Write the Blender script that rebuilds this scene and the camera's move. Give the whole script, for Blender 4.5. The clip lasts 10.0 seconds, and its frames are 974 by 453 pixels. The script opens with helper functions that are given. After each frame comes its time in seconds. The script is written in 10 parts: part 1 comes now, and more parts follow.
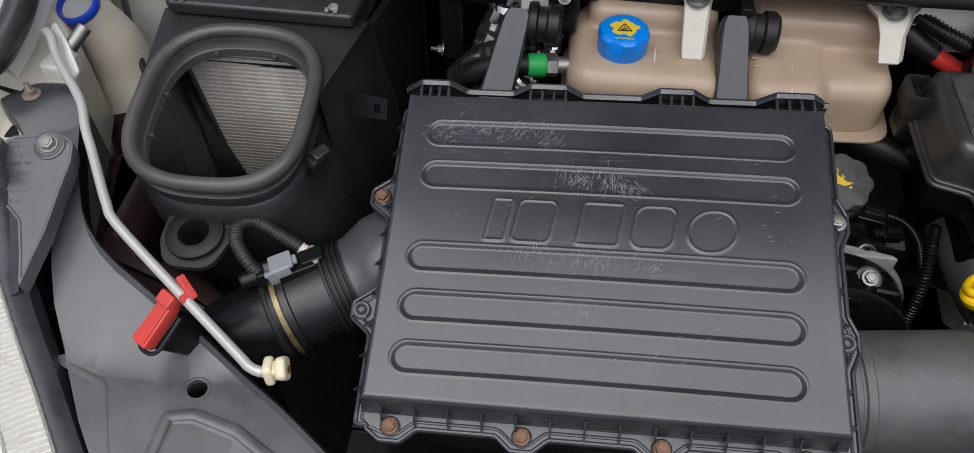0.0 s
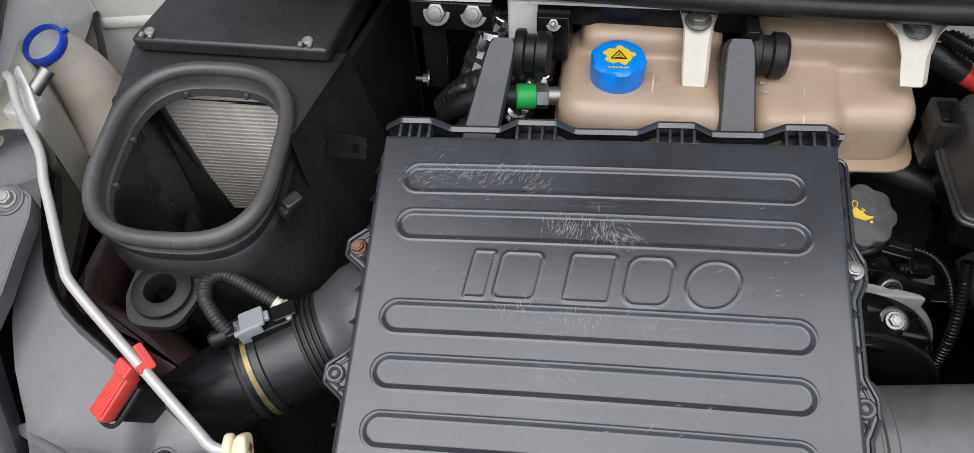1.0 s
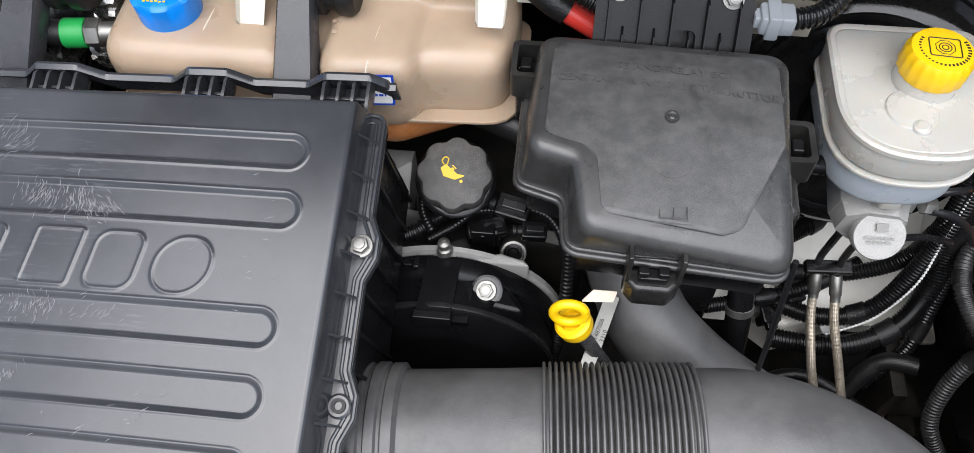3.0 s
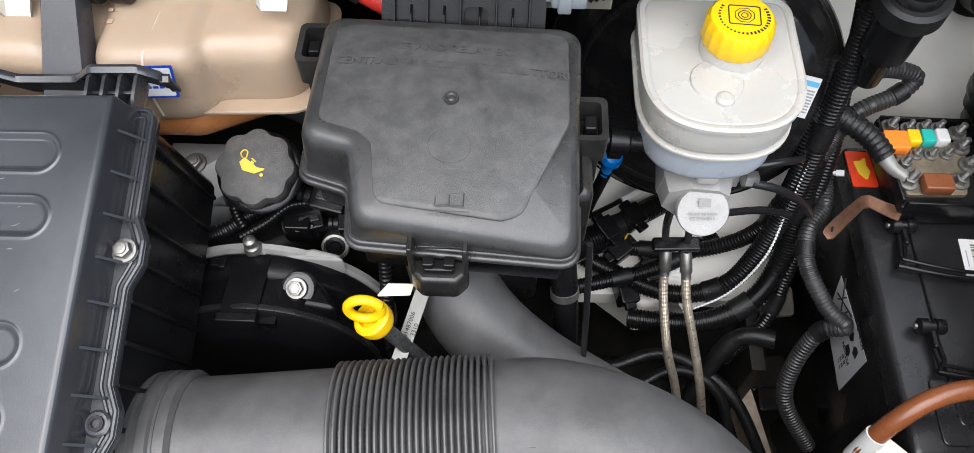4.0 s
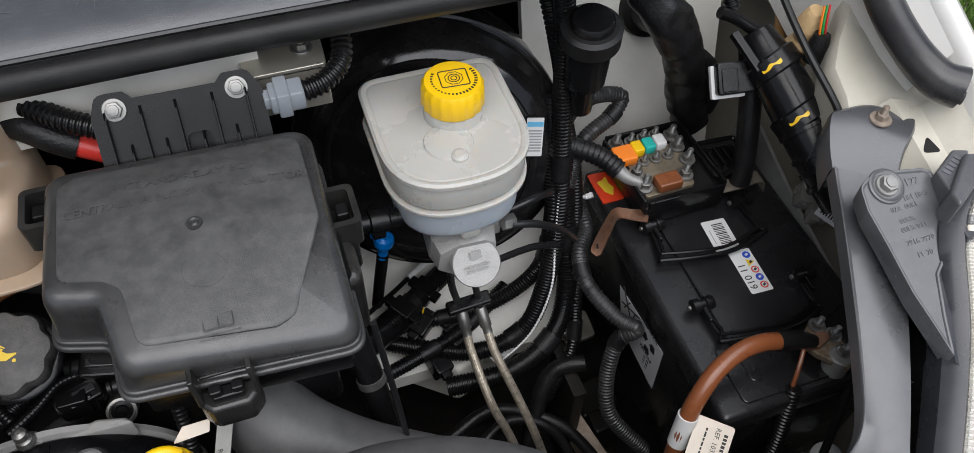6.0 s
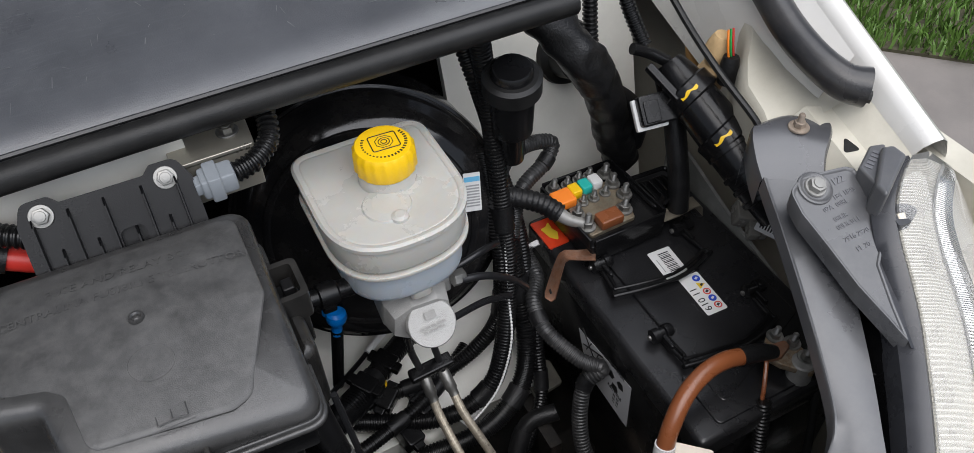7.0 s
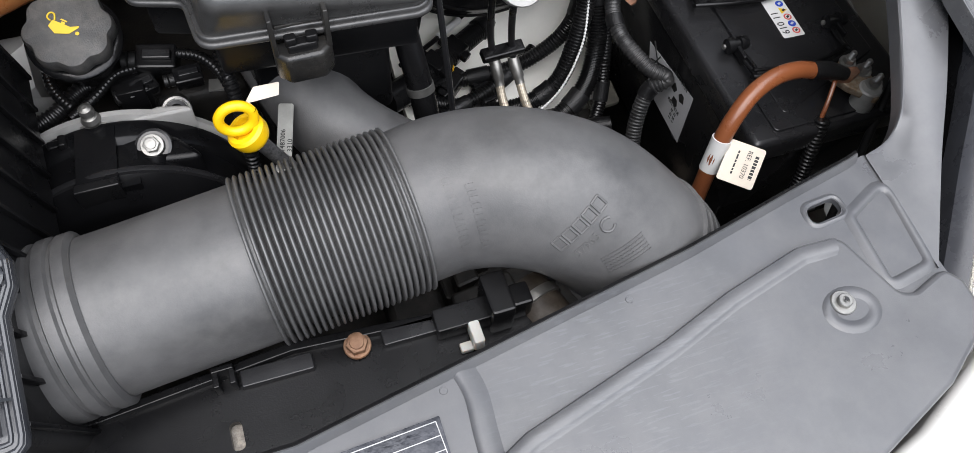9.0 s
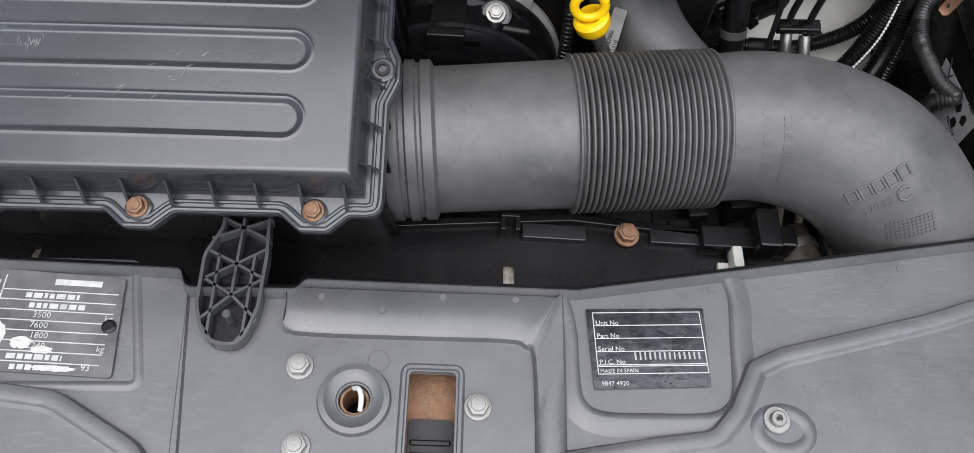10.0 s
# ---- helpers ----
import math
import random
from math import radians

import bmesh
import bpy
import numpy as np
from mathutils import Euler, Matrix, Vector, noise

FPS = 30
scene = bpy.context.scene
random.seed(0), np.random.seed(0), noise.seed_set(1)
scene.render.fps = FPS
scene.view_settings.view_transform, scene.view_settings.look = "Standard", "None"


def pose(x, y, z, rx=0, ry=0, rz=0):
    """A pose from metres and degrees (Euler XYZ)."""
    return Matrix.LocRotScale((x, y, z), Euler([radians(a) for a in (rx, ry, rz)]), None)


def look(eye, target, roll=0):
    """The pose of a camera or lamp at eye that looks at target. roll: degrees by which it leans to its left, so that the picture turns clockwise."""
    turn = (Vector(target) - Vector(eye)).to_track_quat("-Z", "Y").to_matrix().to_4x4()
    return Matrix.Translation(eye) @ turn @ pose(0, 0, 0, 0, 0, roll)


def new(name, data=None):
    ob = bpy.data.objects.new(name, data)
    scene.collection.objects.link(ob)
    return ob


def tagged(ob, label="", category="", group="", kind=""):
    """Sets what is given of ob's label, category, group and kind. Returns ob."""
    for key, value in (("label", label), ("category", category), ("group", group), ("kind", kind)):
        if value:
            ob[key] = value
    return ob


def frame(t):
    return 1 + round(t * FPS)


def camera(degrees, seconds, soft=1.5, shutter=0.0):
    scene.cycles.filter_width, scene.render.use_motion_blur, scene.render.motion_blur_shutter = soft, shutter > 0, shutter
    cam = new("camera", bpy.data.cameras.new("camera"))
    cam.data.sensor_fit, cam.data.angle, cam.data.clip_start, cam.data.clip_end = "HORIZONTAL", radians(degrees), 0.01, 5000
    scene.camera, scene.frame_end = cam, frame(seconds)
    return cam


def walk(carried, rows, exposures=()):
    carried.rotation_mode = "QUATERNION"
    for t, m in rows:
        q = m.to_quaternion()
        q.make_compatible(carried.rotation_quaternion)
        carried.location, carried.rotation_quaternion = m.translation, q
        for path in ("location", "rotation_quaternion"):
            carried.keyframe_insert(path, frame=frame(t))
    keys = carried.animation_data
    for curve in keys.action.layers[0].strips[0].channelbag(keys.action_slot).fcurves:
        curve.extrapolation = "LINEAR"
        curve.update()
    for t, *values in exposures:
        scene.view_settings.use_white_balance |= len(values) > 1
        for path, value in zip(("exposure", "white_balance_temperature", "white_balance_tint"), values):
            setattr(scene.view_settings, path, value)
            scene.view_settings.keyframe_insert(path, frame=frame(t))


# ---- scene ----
cam = camera(61.9, 10.0, 0.75)
PATH = [
    (0, (0.0029, 0.0013, 1.515), (-0.1372, 1.2575, -0.035), -0.1),
    (0.5, (-0.0367, 0.0434, 1.535), (-0.2572, 1.2992, -0.007), -2.8),
    (1, (0.0367, 0.0813, 1.503), (-0.1801, 1.3114, -0.06), -4.1),
    (1.5, (0.1278, 0.123, 1.499), (-0.0723, 1.2905, -0.112), -3.9),
    (2, (0.2131, 0.1441, 1.481), (0.033, 1.2835, -0.152), -3.1),
    (2.5, (0.3098, 0.1713, 1.465), (0.1473, 1.2774, -0.193), -2.5),
    (3, (0.3855, 0.2064, 1.447), (0.232, 1.2652, -0.243), -2.4),
    (3.2, (0.4208, 0.2152, 1.438), (0.2764, 1.2638, -0.259), -2.0),
    (4.5, (0.514, 0.237, 1.419), (0.5229, 1.2716, -0.292), -0.6),
    (5, (0.5135, 0.2229, 1.414), (0.5645, 1.2589, -0.295), -1.9),
    (5.5, (0.5222, 0.2168, 1.418), (0.7489, 1.3416, -0.22), -1.0),
    (6.1, (0.5309, 0.2106, 1.427), (0.9964, 1.3777, -0.129), 1.8),
    (6.2, (0.5318, 0.2117, 1.426), (1.0249, 1.3847, -0.116), 1.4),
    (7.3, (0.5276, 0.1942, 1.414), (1.1431, 1.4364, -0.027), -3.3),
    (7.5, (0.5344, 0.206, 1.413), (1.1254, 1.3943, -0.083), -3.9),
    (7.9, (0.5014, 0.1663, 1.38), (1.0533, 1.2962, -0.175), -3.6),
    (8, (0.4906, 0.1632, 1.372), (1.0326, 1.2538, -0.214), -3.0),
    (8.5, (0.4735, 0.1352, 1.361), (0.9191, 1.08, -0.344), 0.9),
    (9, (0.4328, 0.1008, 1.352), (0.8482, 1.0373, -0.366), 5.7),
    (9.5, (0.3858, 0.0697, 1.349), (0.6881, 0.9723, -0.41), 8.7),
    (10, (0.309, 0.0355, 1.365), (0.3908, 0.9792, -0.397), 6.9),
]
EXPOSURES = [(0, 0.28), (0.5, 0.25), (1.0, 0.7), (1.5, 1.15), (2.0, 1.28), (2.5, 1.2), (3.0, 1.15), (4.5, 1.38), (5.0, 1.42), (5.5, 0.98), (6.0, 0.63), (7.5, 0.7), (8.0, 0.88), (8.5, 1.1), (9.0, 1.2), (9.5, 1.16), (10.0, 0.92)]
walk(cam, [(t, look(eye, target, roll)) for t, eye, target, roll in PATH], EXPOSURES)

from mathutils.bvhtree import BVHTree

# ---- sky and sun: a bright overcast day, the bay open to the front and above ----
world = bpy.data.worlds.new("world")
scene.world = world
world.use_nodes = True
wn = world.node_tree
sky = wn.nodes.new("ShaderNodeTexSky")
sky.sky_type = "NISHITA"
sky.sun_disc = False
sky.sun_elevation, sky.sun_rotation = radians(69), radians(214)
sky.air_density, sky.dust_density, sky.ozone_density = 1.0, 2.5, 1.0
haze = wn.nodes.new("ShaderNodeHueSaturation")
haze.inputs["Saturation"].default_value = 0.55
wn.links.new(sky.outputs["Color"], haze.inputs["Color"])
wn.links.new(haze.outputs["Color"], wn.nodes["Background"].inputs["Color"])
wn.nodes["Background"].inputs["Strength"].default_value = 0.08
sun_data = bpy.data.lights.new("sun", "SUN")
sun_data.energy, sun_data.angle, sun_data.color = 2.6, radians(84), (0.975, 0.985, 1.03)
sun = new("sun", sun_data)
sun.matrix_world = look((0.08, -0.32, 0.93), (0, 0, 0))


# ---- materials ----
def mat(name, col, rough=0.5, metal=0.0, var=0.15, scale=9.0, grain=0.15, fine=900.0, coat=0.0, dust=0.0, dustcol=(0.30, 0.27, 0.23),
        transmission=0.0, subsurface=0.0, ior=1.5, rvar=0.12, spec=0.5):
    """A surface with broad stains and fine grain, both at real size."""
    m = bpy.data.materials.new(name)
    m.use_nodes = True
    t = m.node_tree
    b = t.nodes["Principled BSDF"]
    co = t.nodes.new("ShaderNodeTexCoord")
    n1 = t.nodes.new("ShaderNodeTexNoise")
    n1.inputs["Scale"].default_value, n1.inputs["Detail"].default_value, n1.inputs["Roughness"].default_value = scale, 8.0, 0.62
    n2 = t.nodes.new("ShaderNodeTexNoise")
    n2.inputs["Scale"].default_value, n2.inputs["Detail"].default_value = fine, 2.0
    t.links.new(co.outputs["Object"], n1.inputs["Vector"])
    t.links.new(co.outputs["Object"], n2.inputs["Vector"])
    ramp = t.nodes.new("ShaderNodeMapRange")
    ramp.inputs["From Min"].default_value, ramp.inputs["From Max"].default_value = 0.3, 0.7
    ramp.inputs["To Min"].default_value, ramp.inputs["To Max"].default_value = 1.0 - var, 1.0 + var
    t.links.new(n1.outputs["Fac"], ramp.inputs["Value"])
    mul = t.nodes.new("ShaderNodeVectorMath")
    mul.operation = "SCALE"
    mul.inputs[0].default_value = col
    t.links.new(ramp.outputs["Result"], mul.inputs["Scale"])
    out = mul.outputs["Vector"]
    if dust:
        n3 = t.nodes.new("ShaderNodeTexNoise")
        n3.inputs["Scale"].default_value, n3.inputs["Detail"].default_value, n3.inputs["Roughness"].default_value = scale * 2.3, 10.0, 0.7
        t.links.new(co.outputs["Object"], n3.inputs["Vector"])
        dr = t.nodes.new("ShaderNodeMapRange")
        dr.inputs["From Min"].default_value, dr.inputs["From Max"].default_value = 0.42, 0.72
        dr.inputs["To Max"].default_value = dust
        t.links.new(n3.outputs["Fac"], dr.inputs["Value"])
        mx = t.nodes.new("ShaderNodeMix")
        mx.data_type = "RGBA"
        t.links.new(dr.outputs["Result"], mx.inputs["Factor"])
        t.links.new(out, mx.inputs["A"])
        mx.inputs["B"].default_value = (*dustcol, 1)
        out = mx.outputs["Result"]
    t.links.new(out, b.inputs["Base Color"])
    rr = t.nodes.new("ShaderNodeMapRange")
    rr.inputs["From Min"].default_value, rr.inputs["From Max"].default_value = 0.3, 0.7
    rr.inputs["To Min"].default_value, rr.inputs["To Max"].default_value = max(0.02, rough - rvar), min(1.0, rough + rvar)
    t.links.new(n1.outputs["Fac"], rr.inputs["Value"])
    t.links.new(rr.outputs["Result"], b.inputs["Roughness"])
    b.inputs["Metallic"].default_value = metal
    b.inputs["Coat Weight"].default_value = coat
    b.inputs["Coat Roughness"].default_value = 0.08
    b.inputs["Transmission Weight"].default_value = transmission
    b.inputs["IOR"].default_value = ior
    b.inputs["Specular IOR Level"].default_value = spec
    if subsurface:
        b.inputs["Subsurface Weight"].default_value = subsurface
        b.inputs["Subsurface Radius"].default_value = (0.02, 0.012, 0.008)
    if grain:
        bump = t.nodes.new("ShaderNodeBump")
        bump.inputs["Strength"].default_value, bump.inputs["Distance"].default_value = grain, 0.0006
        t.links.new(n2.outputs["Fac"], bump.inputs["Height"])
        t.links.new(bump.outputs["Normal"], b.inputs["Normal"])
    return m


def scuffed(name, col, rough, scratch=(0.22, 0.23, 0.25), spots=((0, 0, 0, 0.05),), stretch=(60, 500, 200), amount=0.6, **kw):
    """Moulded plastic with pale hair scratches in given patches (x, y, z, radius)."""
    m = mat(name, col, rough, **kw)
    t = m.node_tree
    b = t.nodes["Principled BSDF"]
    co = t.nodes.new("ShaderNodeTexCoord")
    mp = t.nodes.new("ShaderNodeMapping")
    mp.inputs["Scale"].default_value = stretch
    mp.inputs["Rotation"].default_value = (0, 0, radians(28))
    t.links.new(co.outputs["Object"], mp.inputs["Vector"])
    n = t.nodes.new("ShaderNodeTexNoise")
    n.inputs["Scale"].default_value, n.inputs["Detail"].default_value = 1.0, 3.0
    t.links.new(mp.outputs["Vector"], n.inputs["Vector"])
    cut = t.nodes.new("ShaderNodeMapRange")
    cut.inputs["From Min"].default_value, cut.inputs["From Max"].default_value = 0.56, 0.62
    t.links.new(n.outputs["Fac"], cut.inputs["Value"])
    total = None
    for x, y, z, r in spots:
        d = t.nodes.new("ShaderNodeVectorMath")
        d.operation = "DISTANCE"
        t.links.new(co.outputs["Object"], d.inputs[0])
        d.inputs[1].default_value = (x, y, z)
        f = t.nodes.new("ShaderNodeMapRange")
        f.inputs["From Min"].default_value, f.inputs["From Max"].default_value = r, r * 0.35
        f.inputs["To Max"].default_value = amount
        t.links.new(d.outputs["Value"], f.inputs["Value"])
        if total is None:
            total = f.outputs["Result"]
        else:
            mxn = t.nodes.new("ShaderNodeMath")
            mxn.operation = "MAXIMUM"
            t.links.new(total, mxn.inputs[0])
            t.links.new(f.outputs["Result"], mxn.inputs[1])
            total = mxn.outputs["Value"]
    fac = t.nodes.new("ShaderNodeMath")
    fac.operation = "MULTIPLY"
    t.links.new(cut.outputs["Result"], fac.inputs[0])
    t.links.new(total, fac.inputs[1])
    mx = t.nodes.new("ShaderNodeMix")
    mx.data_type = "RGBA"
    t.links.new(fac.outputs["Value"], mx.inputs["Factor"])
    t.links.new(b.inputs["Base Color"].links[0].from_socket, mx.inputs["A"])
    mx.inputs["B"].default_value = (*scratch, 1)
    t.links.new(mx.outputs["Result"], b.inputs["Base Color"])
    return m


BLACK = mat("black_plastic", (0.0055, 0.0055, 0.006), 0.26, var=0.3, dust=0.06, dustcol=(0.06, 0.055, 0.05), spec=0.3)
SATIN = mat("satin_black_plastic", (0.012, 0.012, 0.013), 0.26, var=0.25, dust=0.05, dustcol=(0.08, 0.075, 0.07))
# Lid paler than latches and body: wear, dust and sky reflection in one colour.
FUSE_TOP = mat("worn_sky_paled_black_plastic", (0.03, 0.0295, 0.029), 0.3, var=0.2, scale=25, grain=0.2, fine=1400, dust=0.22, dustcol=(0.12, 0.118, 0.115), spec=0.7, rvar=0.08)
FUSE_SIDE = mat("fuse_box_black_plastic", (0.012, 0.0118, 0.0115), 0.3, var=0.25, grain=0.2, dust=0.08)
HOSE = mat("grey_rubber_hose", (0.07, 0.069, 0.069), 0.42, var=0.3, scale=13, grain=0.2, dust=0.42, dustcol=(0.15, 0.146, 0.142), spec=0.55)
RUBBER = mat("black_rubber", (0.009, 0.009, 0.009), 0.42, spec=0.35, var=0.25, grain=0.3, dust=0.15, dustcol=(0.08, 0.077, 0.073))
CABLE = mat("corrugated_black_conduit", (0.005, 0.005, 0.0054), 0.3, var=0.3, dust=0.14, dustcol=(0.05, 0.047, 0.043), spec=0.38)
DUCT = mat("duct_black_plastic", (0.026, 0.026, 0.0265), 0.27, var=0.3, dust=0.12, dustcol=(0.05, 0.042, 0.035), spec=0.45)
RING = mat("duct_ring_rubber", (0.062, 0.060, 0.058), 0.33, var=0.25, dust=0.35, dustcol=(0.14, 0.115, 0.09))
PANEL = scuffed("grey_black_panel_plastic", (0.078, 0.079, 0.083), 0.33, var=0.28, scale=9, grain=0.07, fine=1500, dust=0.38, dustcol=(0.15, 0.146, 0.142), spec=0.7,
                spots=((0.6, 0.25, 0.87, 0.12), (0.1, 0.16, 0.87, 0.1)), amount=0.12)
BULKHEAD = mat("bright_white_primer", (0.8, 0.785, 0.72), 0.4, var=0.1, scale=7, grain=0.05, dust=0.15, dustcol=(0.45, 0.41, 0.34))
TRIM = mat("dark_satin_trim_plastic", (0.07, 0.071, 0.076), 0.28, var=0.16, scale=9, grain=0.1, dust=0.14, dustcol=(0.15, 0.145, 0.14), spec=0.75)
SCRATCH = mat("pale_scratch", (0.162, 0.165, 0.171), 0.5, var=0.3, scale=60, grain=0.0)
# Lattice arm: the highlights on its ribs are put into this grey.
RIBBED = mat("highlit_lattice_plastic", (0.055, 0.056, 0.058), 0.24, var=0.2, grain=0.1, dust=0.15, dustcol=(0.15, 0.15, 0.15))
WHITE = mat("white_body_paint", (0.74, 0.725, 0.69), 0.3, var=0.05, scale=5, grain=0.0, coat=0.6, dust=0.15, dustcol=(0.5, 0.46, 0.38))
DIRTY = mat("dirty_white_body_metal", (0.5, 0.475, 0.4), 0.42, var=0.14, scale=6, grain=0.1, dust=0.35, dustcol=(0.33, 0.29, 0.22))
TANK = mat("aged_translucent_plastic", (0.43, 0.325, 0.235), 0.34, var=0.1, scale=10, grain=0.1, subsurface=0.5, dust=0.08, dustcol=(0.35, 0.24, 0.16))
FLUID = mat("orange_brown_coolant", (0.5, 0.2, 0.07), 0.35, var=0.15, subsurface=0.3)
MILK = mat("milky_white_plastic", (0.50, 0.487, 0.45), 0.28, transmission=0.08, var=0.06, scale=16, grain=0.06, subsurface=0.5, dust=0.1, dustcol=(0.5, 0.48, 0.42))
FROST = mat("bluish_milky_plastic", (0.42, 0.46, 0.50), 0.3, var=0.08, grain=0.05, subsurface=0.4)
BLUE = mat("blue_plastic", (0.0, 0.21, 0.72), 0.32, var=0.06, grain=0.1)
NAVY = mat("dark_blue_plastic", (0.01, 0.05, 0.42), 0.32, var=0.1, grain=0.1)
YELLOW = mat("yellow_plastic", (0.85, 0.52, 0.005), 0.38, var=0.06, grain=0.15)
ICON = mat("yellow_print", (0.7, 0.48, 0.03), 0.5, var=0.08, grain=0.0)
RED = mat("red_plastic", (0.55, 0.035, 0.025), 0.42, var=0.12, grain=0.15, dust=0.15)
GREEN = mat("green_label", (0.012, 0.3, 0.06), 0.45, var=0.08, grain=0.0)
ORANGE = mat("orange_fuse", (0.85, 0.22, 0.02), 0.4, var=0.08, grain=0.0)
TEAL = mat("teal_fuse", (0.02, 0.42, 0.36), 0.4, var=0.08, grain=0.0)
BROWN = mat("brown_cable", (0.2, 0.062, 0.022), 0.3, var=0.15, grain=0.08, dust=0.1, dustcol=(0.25, 0.15, 0.1))
STEEL = mat("zinc_steel", (0.26, 0.255, 0.24), 0.4, metal=0.85, var=0.18, scale=60, grain=0.2, fine=1500)
ALU = mat("cast_aluminium", (0.4, 0.395, 0.38), 0.45, metal=0.3, var=0.15, scale=30, grain=0.7, fine=1300, dust=0.2)
RUST = mat("rusty_steel", (0.17, 0.085, 0.045), 0.6, metal=0.3, var=0.5, scale=70, grain=0.6, dust=0.5, dustcol=(0.34, 0.24, 0.16))
COPPER = mat("tarnished_copper", (0.30, 0.145, 0.085), 0.36, metal=0.75, var=0.35, scale=50, grain=0.2, dust=0.3, dustcol=(0.45, 0.4, 0.35))
IVORY = mat("ivory_plastic", (0.68, 0.62, 0.42), 0.42, var=0.1, grain=0.1, dust=0.1)
PAPER = mat("white_label", (0.64, 0.64, 0.63), 0.45, var=0.05, scale=30, grain=0.05, dust=0.12, dustcol=(0.5, 0.48, 0.42))
CREAM = mat("cream_label", (0.66, 0.58, 0.48), 0.5, var=0.08, scale=30, grain=0.05, dust=0.15)
SILVER = mat("silver_label", (0.5, 0.5, 0.5), 0.42, metal=0.5, var=0.1, scale=30, grain=0.1, dust=0.1)
INK = mat("black_ink", (0.012, 0.012, 0.012), 0.5, var=0.1, grain=0.0)
GREYINK = mat("grey_ink", (0.3, 0.3, 0.3), 0.5, var=0.1, grain=0.0)
COWL = scuffed("cowl_grey_plastic", (0.075, 0.079, 0.088), 0.36, spec=0.7, var=0.2, scale=8, grain=0.3, dust=0.12, dustcol=(0.2, 0.2, 0.2), spots=((0.3, 0.95, 1.12, 0.4),), amount=0.1)
FILTER = mat("grey_pleated_paper", (0.84, 0.78, 0.70), 0.8, var=0.14, scale=60, grain=0.2, dust=0.22, dustcol=(0.3, 0.25, 0.2))
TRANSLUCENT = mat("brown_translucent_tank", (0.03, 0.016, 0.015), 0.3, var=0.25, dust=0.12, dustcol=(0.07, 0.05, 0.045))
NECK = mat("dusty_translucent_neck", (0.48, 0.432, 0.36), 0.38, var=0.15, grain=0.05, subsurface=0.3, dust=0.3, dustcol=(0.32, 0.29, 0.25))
LENS = mat("clear_headlamp_lens", (0.9, 0.9, 0.88), 0.04, var=0.02, grain=0.0, transmission=0.9, rvar=0.02)
CHROME = mat("headlamp_reflector", (0.58, 0.58, 0.57), 0.12, metal=1.0, var=0.05, grain=0.0, rvar=0.03)
CABLE_GREY = mat("dusty_grey_conduit", (0.02, 0.02, 0.0205), 0.4, var=0.3, scale=30, dust=0.4, dustcol=(0.075, 0.073, 0.07))
TAPE = mat("black_cloth_tape", (0.006, 0.006, 0.0065), 0.4, spec=0.35, var=0.3, scale=30, grain=0.8, fine=500, dust=0.1, dustcol=(0.06, 0.058, 0.055))
FOIL = mat("crinkled_foil", (0.42, 0.41, 0.39), 0.25, metal=0.95, var=0.2, scale=120, grain=0.0)
ENGINE = mat("oily_dark_metal", (0.014, 0.013, 0.012), 0.45, spec=0.25, metal=0.1, var=0.5, scale=18, grain=0.6, fine=400, dust=0.3, dustcol=(0.07, 0.06, 0.05))
ASPHALT = mat("asphalt", (0.17, 0.153, 0.14), 0.85, var=0.25, scale=3, grain=1.0, fine=160, dust=0.3, dustcol=(0.15, 0.14, 0.13))
GRASS = mat("grass_blade", (0.09, 0.17, 0.03), 0.5, var=0.35, scale=12, grain=0.0)
SOIL = mat("soil", (0.06, 0.055, 0.03), 0.9, var=0.3, scale=10, grain=0.6, fine=120)
AMBER = mat("amber_brown_plastic", (0.45, 0.24, 0.07), 0.4, var=0.2, grain=0.1)
PALE = mat("aged_white_paint", (0.56, 0.52, 0.45), 0.38, var=0.08, scale=12, grain=0.05, dust=0.2, dustcol=(0.32, 0.29, 0.24))
DULL = mat("dull_zinc", (0.26, 0.255, 0.24), 0.45, metal=0.3, var=0.2, scale=80, grain=0.2)
TAB = mat("dark_blue_black_moulding", (0.036, 0.037, 0.042), 0.3, var=0.25, scale=20, grain=0.1, dust=0.12, dustcol=(0.12, 0.12, 0.12))
# For the outlet cone: this grey puts the sky's sheen into its colour.
MOULDING = mat("sky_sheen_moulding", (0.062, 0.062, 0.066), 0.3, var=0.16, scale=14, grain=0.15, dust=0.15, dustcol=(0.14, 0.136, 0.132), spec=0.65)
KRAFT = mat("crumpled_kraft_paper", (0.5, 0.34, 0.17), 0.6, var=0.3, scale=50, grain=0.7, fine=300)
BRAID = mat("braided_steel", (0.5, 0.44, 0.35), 0.36, metal=0.7, var=0.25, scale=160, grain=0.4, fine=1200)


